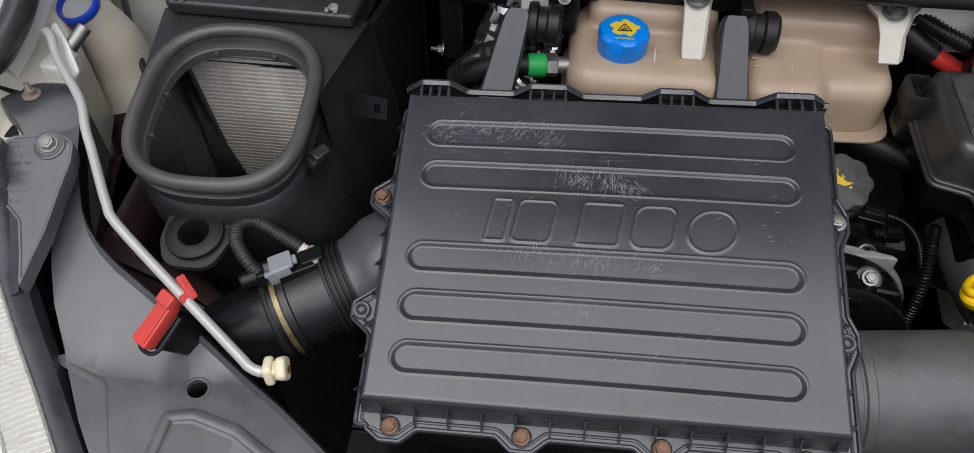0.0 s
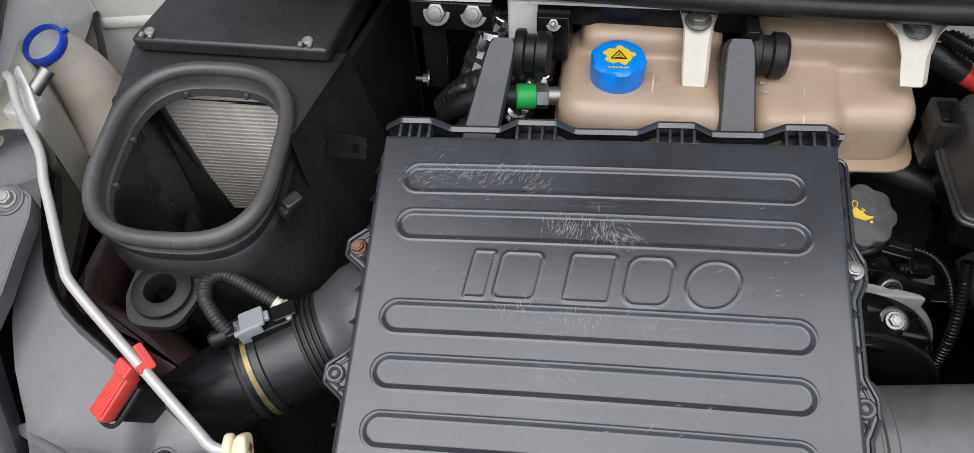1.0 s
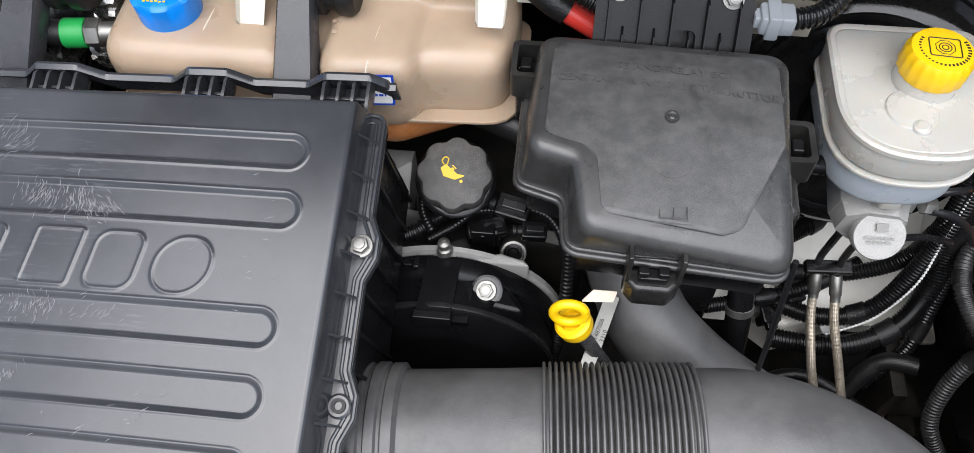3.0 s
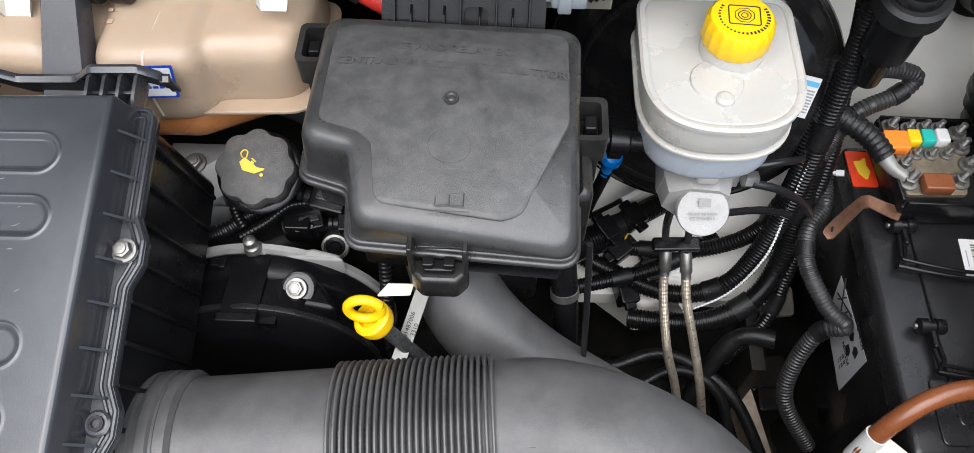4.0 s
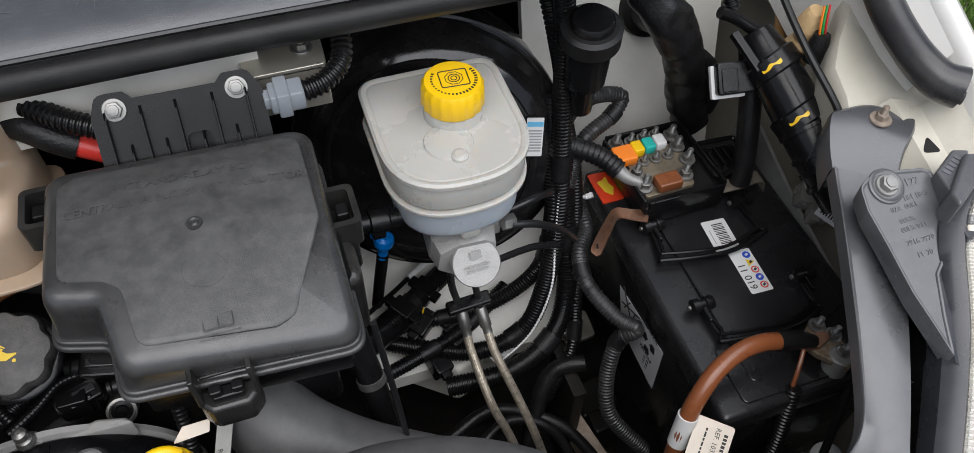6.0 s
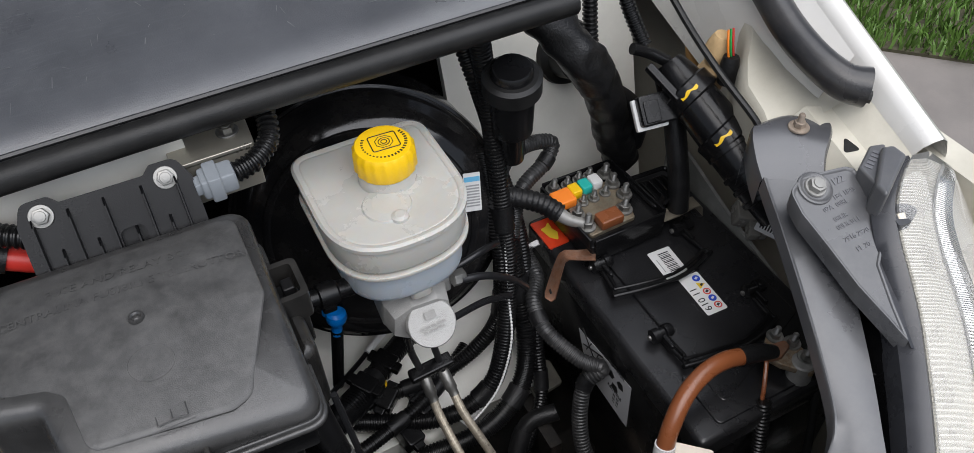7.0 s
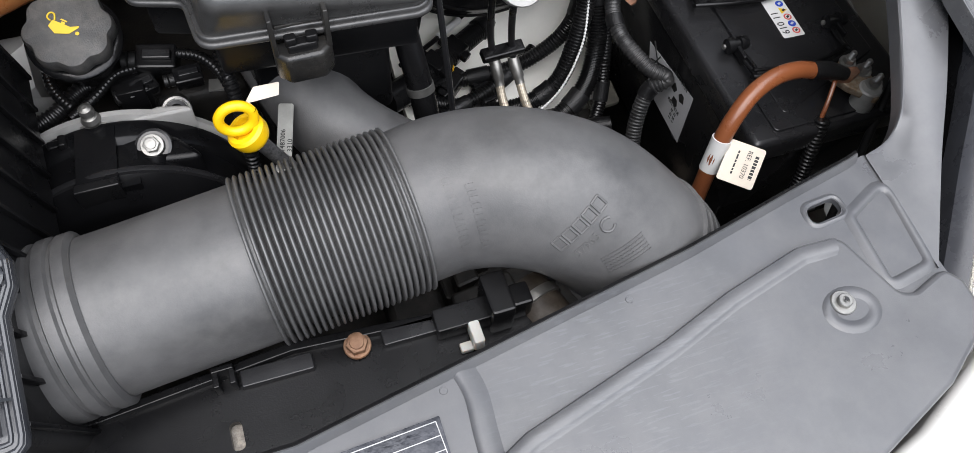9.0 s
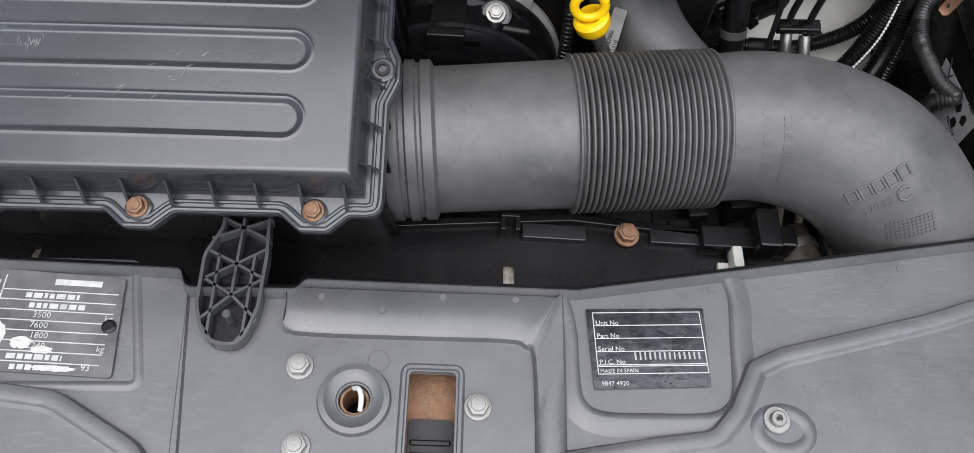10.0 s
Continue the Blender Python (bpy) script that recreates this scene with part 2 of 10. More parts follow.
# ---- mesh tools ----
def rounded(pts, r=0.0, n=5):
    """The outline with its corners rounded; a point may carry its own radius."""
    out = []
    k = len(pts)
    for i in range(k):
        p, a, b = (Vector(q[:2]) for q in (pts[i], pts[i - 1], pts[(i + 1) % k]))
        rad = pts[i][2] if len(pts[i]) > 2 else r
        da, db = (a - p), (b - p)
        la, lb = da.length, db.length
        if rad <= 0 or la < 1e-6 or lb < 1e-6:
            out.append((p.x, p.y))
            continue
        da, db = da / la, db / lb
        ang = math.acos(max(-1, min(1, da.dot(db))))
        if ang > math.pi - 0.05 or ang < 0.05:
            out.append((p.x, p.y))
            continue
        d = min(rad / math.tan(ang / 2), la * 0.48, lb * 0.48)
        s, e = p + da * d, p + db * d
        for j in range(n + 1):
            t = j / n
            q = s * (1 - t) ** 2 + p * 2 * t * (1 - t) + e * t * t
            out.append((q.x, q.y))
    return out


def rect(x0, x1, y0, y1, r=0.0, n=4):
    return rounded([(x0, y0), (x1, y0), (x1, y1), (x0, y1)], r, n)


def ring_pts(x, y, r, n=20, ry=None):
    return [(x + r * math.cos(2 * math.pi * i / n), y + (ry or r) * math.sin(2 * math.pi * i / n)) for i in range(n)]


def loft(loops, cap0=True, cap1=True, closed=True):
    """A skin through loops of equally many points."""
    bm = bmesh.new()
    rows = [[bm.verts.new(p) for p in lp] for lp in loops]
    k = len(rows[0])
    for a, b in zip(rows, rows[1:]):
        for i in range(k if closed else k - 1):
            j = (i + 1) % k
            bm.faces.new((a[i], a[j], b[j], b[i]))
    if cap0:
        bm.faces.new(rows[0][::-1])
    if cap1:
        bm.faces.new(rows[-1])
    return bm


def inset(pts, d):
    """The outline moved inwards by d (anticlockwise outline)."""
    out = []
    k = len(pts)
    for i in range(k):
        p, a, b = Vector(pts[i]), Vector(pts[i - 1]), Vector(pts[(i + 1) % k])
        e1, e2 = (p - a), (b - p)
        if e1.length < 1e-7 or e2.length < 1e-7:
            out.append((p.x, p.y))
            continue
        n1, n2 = Vector((-e1.y, e1.x)).normalized(), Vector((-e2.y, e2.x)).normalized()
        nn = n1 + n2
        if nn.length < 1e-4:
            nn = n1
        nn.normalize()
        q = p + nn * d / max(0.5, nn.dot(n1))
        out.append((q.x, q.y))
    # close up the folds that tight corners leave
    qs = [Vector(q) for q in out]
    for _ in range(14):
        folded = False
        for i in range(k):
            j = (i + 1) % k
            if (Vector(pts[j]) - Vector(pts[i])).dot(qs[j] - qs[i]) < -1e-12:
                qs[i] = (qs[i] + qs[j]) / 2
                qs[j] = qs[i].copy()
                folded = True
        if not folded:
            break
    return [(q.x, q.y) for q in qs]


def prism(pts, z0, z1, bev=0.0, seg=3, both=False):
    """An upright block over an outline, its upper rim (and lower, with both) rounded by bev."""
    area = sum(a[0] * b[1] - b[0] * a[1] for a, b in zip(pts, pts[1:] + pts[:1]))
    if area < 0:
        pts = pts[::-1]
    loops = []
    if both and bev:
        for i in range(seg + 1):
            a = math.pi / 2 * (1 - i / seg)
            loops.append([(x, y, z0 + bev * (1 - math.cos(math.pi / 2 - a))) for x, y in inset(pts, bev * (1 - math.sin(math.pi / 2 - a)))])
    else:
        loops.append([(x, y, z0) for x, y in pts])
    if bev:
        for i in range(seg + 1):
            a = math.pi / 2 * i / seg
            loops.append([(x, y, z1 - bev + bev * math.sin(a)) for x, y in inset(pts, bev * (1 - math.cos(a)))])
    else:
        loops.append([(x, y, z1) for x, y in pts])
    return loft(loops)


def box(x0, x1, y0, y1, z0, z1, r=0.002, bev=0.0015):
    return prism(rect(x0, x1, y0, y1, r, 3), z0, z1, bev, 2, True)


def lathe(profile, n=24, cap=True):
    """A turned body round z from (radius, height) pairs."""
    loops = [[(r * math.cos(2 * math.pi * i / n), r * math.sin(2 * math.pi * i / n), z) for i in range(n)] for r, z in profile]
    return loft(loops, cap, cap)


def spline(pts, sub=6):
    """A smooth line through the points."""
    p = [Vector(q) for q in pts]
    if len(p) == 2 or sub == 1:
        return p
    out = []
    for i in range(len(p) - 1):
        a, b, c, d = p[max(i - 1, 0)], p[i], p[i + 1], p[min(i + 2, len(p) - 1)]
        for j in range(sub):
            t = j / sub
            out.append(0.5 * (2 * b + (c - a) * t + (2 * a - 5 * b + 4 * c - d) * t * t + (3 * b - 3 * c + d - a) * t ** 3))
    out.append(p[-1])
    return out


def resample(line, step):
    out, carry = [line[0]], 0.0
    for a, b in zip(line, line[1:]):
        d = (b - a).length
        while carry + d >= step:
            s = (step - carry) / d
            a = a + (b - a) * s
            d = (b - a).length
            out.append(a)
            carry = 0.0
        carry += d
    out.append(line[-1])
    return out


def tube(pts, r, n=10, sub=6, ribs=0.0, depth=0.15, cap=True, radii=None):
    """A pipe along the points; ribs: the pitch of its corrugation; radii: a radius for each control point."""
    line = spline(pts, sub)
    rs = None
    if radii:
        rs = []
        k = len(line) - 1
        for i in range(k + 1):
            u = i / k * (len(radii) - 1)
            j = min(int(u), len(radii) - 2)
            rs.append(radii[j] * (1 - u + j) + radii[j + 1] * (u - j))
    if ribs:
        line = resample(line, ribs / 4)
        rs = [r * (1 - depth if i % 4 in (0, 3) else 1.0) for i in range(len(line))]
    loops = []
    up = None
    for i, p in enumerate(line):
        d = (line[min(i + 1, len(line) - 1)] - line[max(i - 1, 0)])
        d = d.normalized() if d.length > 1e-9 else Vector((0, 0, 1))
        if up is None:
            up = d.orthogonal().normalized()
        up = (up - d * up.dot(d)).normalized()
        side = d.cross(up)
        rr = rs[i] if rs else r
        loops.append([p + (up * math.cos(2 * math.pi * j / n) + side * math.sin(2 * math.pi * j / n)) * rr for j in range(n)])
    return loft(loops, cap, cap)


def braid(pts, r, strands=9, sub=10):
    """A hose wound with two layers of crossing strands."""
    line = resample(spline(pts, sub), 0.0011)
    n = strands * 4
    up, loops = None, []
    for i, p in enumerate(line):
        d = (line[min(i + 1, len(line) - 1)] - line[max(i - 1, 0)]).normalized()
        up = d.orthogonal().normalized() if up is None else (up - d * up.dot(d)).normalized()
        side = d.cross(up)
        row = []
        for j in range(n):
            a = 2 * math.pi * j / n
            w = 0.05 * math.sin(strands * a + i * 0.8) * math.sin(strands * a - i * 0.8)
            row.append(p + (up * math.cos(a) + side * math.sin(a)) * r * (1 + w))
        loops.append(row)
    return loft(loops)


def plate(outline, holes, z0, z1):
    """A flat sheet with holes through it."""
    bm = bmesh.new()
    edges = []
    for lp in [outline, *holes]:
        vs = [bm.verts.new((x, y, z1)) for x, y in lp]
        edges += [bm.edges.new((vs[i - 1], vs[i])) for i in range(len(vs))]
    bmesh.ops.triangle_fill(bm, edges=edges, use_beauty=True, normal=(0, 0, 1))
    made = bmesh.ops.extrude_face_region(bm, geom=list(bm.faces))
    bmesh.ops.translate(bm, verts=[g for g in made["geom"] if isinstance(g, bmesh.types.BMVert)], vec=(0, 0, z0 - z1))
    return bm


def joined(*parts):
    bm = bmesh.new()
    for b in parts:
        me = bpy.data.meshes.new("tmp")
        b.to_mesh(me)
        b.free()
        bm.from_mesh(me)
        bpy.data.meshes.remove(me)
    return bm


def moved(bm, m):
    bm.transform(m)
    return bm


def axes(o, x, y):
    """A pose with its x along x and its y near y."""
    X = Vector(x).normalized()
    Z = X.cross(Vector(y)).normalized()
    Y = Z.cross(X)
    m = Matrix((X, Y, Z)).transposed().to_4x4()
    m.translation = Vector(o)
    return m


def along(a, b):
    """A pose at a whose z points to b."""
    d = Vector(b) - Vector(a)
    return Matrix.Translation(a) @ d.to_track_quat("Z", "Y").to_matrix().to_4x4()


BASE = {}


def thing(name, at, label, category, group="", kind=""):
    ob = new(name)
    ob.empty_display_size = 0.02
    ob.matrix_basis = Matrix.Translation(at)
    BASE[ob] = Matrix.Translation(at)
    return tagged(ob, label, category, group, kind)


def mesh_of(bm, name, material, sharp=40):
    bmesh.ops.recalc_face_normals(bm, faces=bm.faces)
    lim = radians(sharp)
    for f in bm.faces:
        f.smooth = True
    for e in bm.edges:
        if len(e.link_faces) == 2:
            e.smooth = e.calc_face_angle(0) < lim and all(len(f.verts) < 9 for f in e.link_faces)
    me = bpy.data.meshes.new(name)
    bm.to_mesh(me)
    bm.free()
    me.materials.append(material)
    return me


def part(name, bm, material, parent=None, label="", m=None, sharp=40):
    """Links a bmesh, given in world metres, as one mesh object under a thing or a part."""
    if m is not None:
        bm.transform(m)
    ob = new(name, mesh_of(bm, name, material, sharp))
    if parent is not None:
        ob.parent = parent
        ob.matrix_parent_inverse = BASE[parent].inverted()
    BASE[ob] = Matrix.Identity(4)
    if label:
        ob["label"] = label
    return ob


def solo(name, bm, material, label, category, group="", kind="", m=None, sharp=40):
    """A thing that is one mesh."""
    return tagged(part(name, bm, material, None, "", m, sharp), label, category, group, kind)


def put(name, me, pose_, parent, label=""):
    """One more object on shared mesh data, under a thing."""
    ob = new(name, me)
    ob.matrix_basis = pose_
    if parent is not None:
        ob.parent = parent
        ob.matrix_parent_inverse = BASE[parent].inverted()
    BASE[ob] = pose_
    if label:
        ob["label"] = label
    return ob


def hexagon(r):
    return [(r * math.cos(math.pi / 3 * i), r * math.sin(math.pi / 3 * i)) for i in range(6)]


def bolt_mesh(name, material, r=0.006, h=0.005, washer=1.5, stud=0.0):
    w = r * washer
    parts = [lathe([(w, 0), (w, 0.0010), (w * 0.95, 0.0016), (r * 1.1, 0.0018)], 20), prism(hexagon(r * 1.08), 0.0015, 0.0015 + h, r * 0.15, 2)]
    if stud:
        prof, z = [], h
        while z < h + stud:
            prof += [(r * 0.52, z), (r * 0.60, z + 0.0005)]
            z += 0.001
        parts.append(lathe(prof + [(r * 0.4, z + 0.0008)], 12))
    else:
        parts.append(lathe([(r * 0.72, h + 0.0012), (r * 0.66, h + 0.0024), (r * 0.3, h + 0.0026)], 14))
    return mesh_of(joined(*parts), name, material)


BOLT = bolt_mesh("bolt", STEEL)
BOLT_DULL = bolt_mesh("dull_bolt", DULL, 0.006, 0.005, 1.35)
BOLT_RUST = bolt_mesh("rusty_bolt", RUST, 0.0055, 0.0045, 1.35)
STUD_RUST = bolt_mesh("rusty_stud_nut", mat("tarnished_zinc", (0.30, 0.245, 0.195), 0.45, metal=0.4, var=0.35, scale=120), 0.0045, 0.005, 1.9, 0.008)
NUT_STUD = bolt_mesh("stud_nut", STEEL, 0.0045, 0.005, 1.6, 0.008)


def bolt(parent, at, normal=(0, 0, 1), size=1.0, me=None, label=""):
    a = Vector(at)
    return put("bolt", me or BOLT, along(a, a + Vector(normal)) @ Matrix.Diagonal((size, size, size, 1)), parent, label)


def letters(text, size, depth=0.0004, align="CENTER"):
    """Raised letters lying in the xy plane, centred on the origin."""
    cu = bpy.data.curves.new("tmp", "FONT")
    cu.body, cu.size, cu.extrude, cu.align_x, cu.align_y, cu.resolution_u = text, size, depth, align, "CENTER", 2
    ob = bpy.data.objects.new("tmp", cu)
    scene.collection.objects.link(ob)
    me = bpy.data.meshes.new_from_object(ob)
    bpy.data.objects.remove(ob)
    bpy.data.curves.remove(cu)
    bm = bmesh.new()
    bm.from_mesh(me)
    bpy.data.meshes.remove(me)
    return bm


def bars(rows, h=0.0003):
    """Plain bars (x0, x1, y0, y1) lying in the xy plane."""
    return joined(*[prism([(a, c), (b, c), (b, d), (a, d)], 0, h) for a, b, c, d in rows])


def dashes(x0, x1, y, h, seed, lo=0.004, hi=0.012, gap=0.002):
    """Bars in the rhythm of words, for print that cannot be read."""
    rnd = random.Random(seed)
    out, x = [], x0
    while x < x1 - 1e-4:
        w = min(rnd.uniform(lo, hi), x1 - x)
        out.append((x, x + w, y - h / 2, y + h / 2))
        x += w + gap
    return out

# ---- the large structure ----
def ridge(pts, profile, cap=True):
    """A closed moulding: the outline at each (inset, height) of the profile."""
    area = sum(q[0] * r[1] - r[0] * q[1] for q, r in zip(pts, pts[1:] + pts[:1]))
    if area < 0:
        pts = pts[::-1]
    return loft([[(x, y, z) for x, y in inset(pts, d)] for d, z in profile], False, cap)


def side_walls():
    solo("ground", prism([(-60, -60), (60, -60), (60, 60), (-60, 60)], -0.2, -0.15), ASPHALT, "grey asphalt ground under the parked van", "ground", kind="structure")
    solo("engine_bay_floor", prism(rect(-0.62, 1.12, 0.1, 0.9, 0.02), 0.30, 0.34), ENGINE, "dark oily undertray below the engine", "floor", kind="structure")
    solo("wall_firewall", prism([(-0.66, 0.93), (1.16, 0.93), (1.16, 0.96), (-0.66, 0.96)], 0.3, 1.05), BLACK, "black insulated firewall behind the engine", "wall", kind="structure")
    solo("wall_firewall_left", prism([(-0.62, 0.80), (-0.36, 0.84), (-0.36, 0.86), (-0.62, 0.82)], 0.5, 1.04), BULKHEAD, "dusty white painted bulkhead panel with pressed shapes", "wall", kind="structure")
    solo("wall_inner_wing_right", prism([(1.10, 0.15), (1.13, 0.15), (1.13, 0.95), (1.10, 0.95)], 0.3, 0.94), DIRTY, "dusty white inner wing panel", "wall", kind="structure")
    solo("wall_inner_wing_left", prism([(-0.62, 0.15), (-0.59, 0.15), (-0.59, 0.95), (-0.62, 0.95)], 0.3, 0.94), DIRTY, "dusty white inner wing panel", "wall", kind="structure")

    g = thing("bulkhead_seam", (-0.52, 0.76, 0.93), "dark gap beside the washer neck with a rubber edge", "seal", kind="structure")
    part("edge", tube([(-0.566, 0.866, 0.93), (-0.535, 0.80, 0.932), (-0.513, 0.761, 0.93), (-0.482, 0.705, 0.925), (-0.457, 0.665, 0.91)], 0.004, 8, 5), RUBBER, g)
    for k in range(2):
        part("pressing", ridge(rounded([(-0.055, -0.05), (0.055, -0.05), (0.055, 0.05), (-0.055, 0.05)], 0.02), ((0.0, 0.0), (0.003, 0.004), (0.008, 0.005), (0.012, 0.004), (0.016, 0.001)), False), BULKHEAD, g, "pressed ring in the white panel", axes((-0.50 + 0.1 * k, 0.818 + 0.0155 * k, 0.96 - 0.12 * k), (1, 0.154, 0), (0, 0, 1)))


side_walls()


def lift(x, y):
    """How far the cover rises towards its outer wing."""
    def ease(u):
        u = min(1.0, max(0.0, u))
        return u * u * (3 - 2 * u)
    rise = 0.0
    steps = ((0.325, 0.0), (0.353, 0.0115), (0.393, 0.0265), (0.449, 0.0435), (0.509, 0.0610), (0.561, 0.0665), (0.7, 0.0665))
    for (a, za), (b, zb) in zip(steps, steps[1:]):
        if y >= a:
            rise = za + (zb - za) * min(1.0, (y - a) / (b - a))
    return 0.02 * ease((-0.12 - x) / 0.3) + rise * ease((-0.2 - x) / 0.08)


def lifted(bm):
    for v in bm.verts:
        v.co.z += lift(v.co.x, v.co.y)
    return bm


def diced(bm, xs, ys):
    """Cuts a mesh along the given x and y planes so that it can bend."""
    for k, cuts in enumerate((xs, ys)):
        for c in cuts:
            n = (1, 0, 0) if k == 0 else (0, 1, 0)
            bmesh.ops.bisect_plane(bm, geom=bm.verts[:] + bm.edges[:] + bm.faces[:], plane_co=(c, 0, 0) if k == 0 else (0, c, 0), plane_no=n, dist=1e-5)
    return bm


def front_panel():
    t = thing("front_crossmember_cover", (0.25, 0.2, 0.86), "grey-black moulded plastic cover over the front crossmember", "panel", kind="structure")
    out = [(0.55, 0.02), (0.62, 0.108, 0.03), (0.72, 0.139), (0.773, 0.155), (0.850, 0.192, 0.02), (0.846, 0.24), (0.846, 0.3415, 0.004), (0.768, 0.325), (0.676, 0.304), (0.495, 0.272, 0.02), (0.393, 0.254, 0.02), (0.213, 0.254),
           (0.208, 0.247), (0.137, 0.245), (0.132, 0.258), (-0.155, 0.260, 0.03), (-0.208, 0.299), (-0.248, 0.324), (-0.280, 0.344), (-0.305, 0.359), (-0.336, 0.376), (-0.383, 0.403), (-0.403, 0.4175, 0.02), (-0.419, 0.434, 0.02), (-0.428, 0.4475, 0.02), (-0.4375, 0.470),
           (-0.453, 0.512), (-0.466, 0.551, 0.01), (-0.477, 0.574, 0.01), (-0.512, 0.574), (-0.53, 0.545), (-0.50, 0.512), (-0.474, 0.492), (-0.4615, 0.4707, 0.02), (-0.4555, 0.432), (-0.4450, 0.399), (-0.432, 0.366), (-0.4165, 0.338), (-0.400, 0.309), (-0.372, 0.266), (-0.352, 0.240), (-0.30, 0.17), (-0.25, 0.02)]
    holes = [ring_pts(0.252, 0.177, 0.010, 20), rect(0.285, 0.315, 0.10, 0.197, 0.004), rounded([(0.775, 0.2975), (0.802, 0.3005), (0.802, 0.3145), (0.775, 0.3115)], 0.007), ring_pts(-0.2862, 0.3096, 0.0088, 22)]
    part("sheet", lifted(diced(plate(rounded(out, 0.004, 4), holes, 0.860, 0.865), [-0.50 + 0.02 * k for k in range(21)], [0.05 + 0.02 * k for k in range(27)])), PANEL, t, sharp=30)
    edge = [(x, y) for x, y in rounded(out[6:30], 0.006, 3)[2:-2]]
    loops = [[(x, y, 0.850), (x, y + 0.0015, 0.850), (x, y + 0.0015, 0.8715), (x, y - 0.0005, 0.8725), (x, y - 0.002, 0.870), (x, y - 0.004, 0.8655)] for x, y in edge]
    part("rim", lifted(loft(loops, False, False, False)), PANEL, t, "upturned rear lip")
    part("edge_seal", lifted(loft([[(x, y + 0.0012, 0.852), (x, y + 0.0030, 0.852), (x, y + 0.0030, 0.8722), (x, y + 0.0008, 0.8734), (x, y + 0.0006, 0.8700)] for x, y in edge], False, False, False)), BLACK, t, "thin black edge of the lip")
    part("hole_rim", lifted(moved(lathe([(0.0125, 0.8645), (0.0118, 0.8655), (0.0102, 0.8655), (0.0086, 0.862)], 26, False), Matrix.Translation((-0.2862, 0.3096, 0)))), PANEL, t)
    fold = [[(x + s * 0.9, y + s * 0.4, 0.8651 + h) for s, h in ((-0.008, -0.0002), (-0.004, 0.0004), (0.0, 0.0008), (0.0025, 0.0003), (0.004, -0.0003))] for x, y in ((-0.412, 0.325), (-0.402, 0.318), (-0.385, 0.311), (-0.368, 0.305), (-0.362, 0.296), (-0.356, 0.28), (-0.345, 0.255), (-0.325, 0.21), (-0.30, 0.17))]
    part("crease", lifted(loft(fold, False, False, False)), PANEL, t, "shallow fold in the cover")
    cover = rounded([(0.33, 0.02), (0.33, 0.12, 0.03), (0.368, 0.147, 0.03), (0.440, 0.160, 0.02), (0.474, 0.165, 0.012), (0.488, 0.181, 0.012), (0.503, 0.2105, 0.014), (0.525, 0.221, 0.02), (0.63, 0.249), (0.686, 0.268), (0.749, 0.284, 0.02),
             (0.785, 0.283, 0.012), (0.792, 0.262, 0.01), (0.802, 0.232, 0.008), (0.812, 0.229, 0.008), (0.842, 0.239, 0.010), (0.851, 0.226, 0.008), (0.851, 0.197, 0.012), (0.80, 0.165, 0.02), (0.72, 0.134, 0.02), (0.62, 0.100, 0.02), (0.55, 0.02)], 0.008)
    if sum(q[0] * r[1] - r[0] * q[1] for q, r in zip(cover, cover[1:] + cover[:1])) < 0:
        cover = cover[::-1]
    part("raised_cover", ridge(cover, ((-0.001, 0.855), (0.0, 0.8655), (0.0008, 0.8682), (0.0022, 0.8694), (0.004, 0.8698))), PANEL, t, "smooth side cover")
    steps = ((0.0, 0.8645), (0.0006, 0.8692), (0.0018, 0.8714), (0.004, 0.8722), (0.0095, 0.8722), (0.0112, 0.8716), (0.0125, 0.8702), (0.0150, 0.8697))
    rings = [inset(cover, d) for d, z in steps]
    keep = [i for i, (x, y) in enumerate(cover) if x < 0.34 or (x < 0.780 and y > 0.25 * (x - 0.33) + 0.085)]
    part("cover_bead", loft([[(*rings[k][i], steps[k][1]) for k in range(len(steps))] for i in keep], False, False, False), PANEL, t, "raised bead along the cover's edge")
    lcover = rounded([(-0.312, 0.02), (0.14, 0.02), (0.138, 0.141, 0.03), (0.074, 0.176, 0.04), (0.035, 0.18), (-0.05, 0.19, 0.03), (-0.17, 0.242, 0.03), (-0.238, 0.281, 0.02), (-0.279, 0.291, 0.02), (-0.306, 0.284, 0.012), (-0.31, 0.20)], 0.01)
    part("raised_cover", (lambda bm: lifted(diced(bm, [-0.30 + 0.02 * k for k in range(10)], [])))(ridge(lcover, ((0.0, 0.864), (0.0006, 0.8685), (0.0018, 0.8712), (0.004, 0.8722), (0.0095, 0.8722), (0.0112, 0.8716), (0.0122, 0.8702), (0.0150, 0.8698)))), PANEL, t, "smooth side cover with a stepped rim")
    inner = spline([(0.2035, 0.249, 0), (0.2035, 0.226, 0), (0.210, 0.2175, 0), (0.28, 0.2170, 0), (0.345, 0.2175, 0), (0.358, 0.214, 0), (0.3635, 0.203, 0), (0.3645, 0.12, 0), (0.3645, 0.02, 0)], 4)
    outer = spline([(0.2005, 0.2505, 0), (0.2025, 0.2507, 0), (0.212, 0.2508, 0), (0.28, 0.251, 0), (0.35, 0.2515, 0), (0.379, 0.251, 0), (0.3845, 0.245, 0), (0.3848, 0.12, 0), (0.3848, 0.02, 0)], 4)
    loops = []
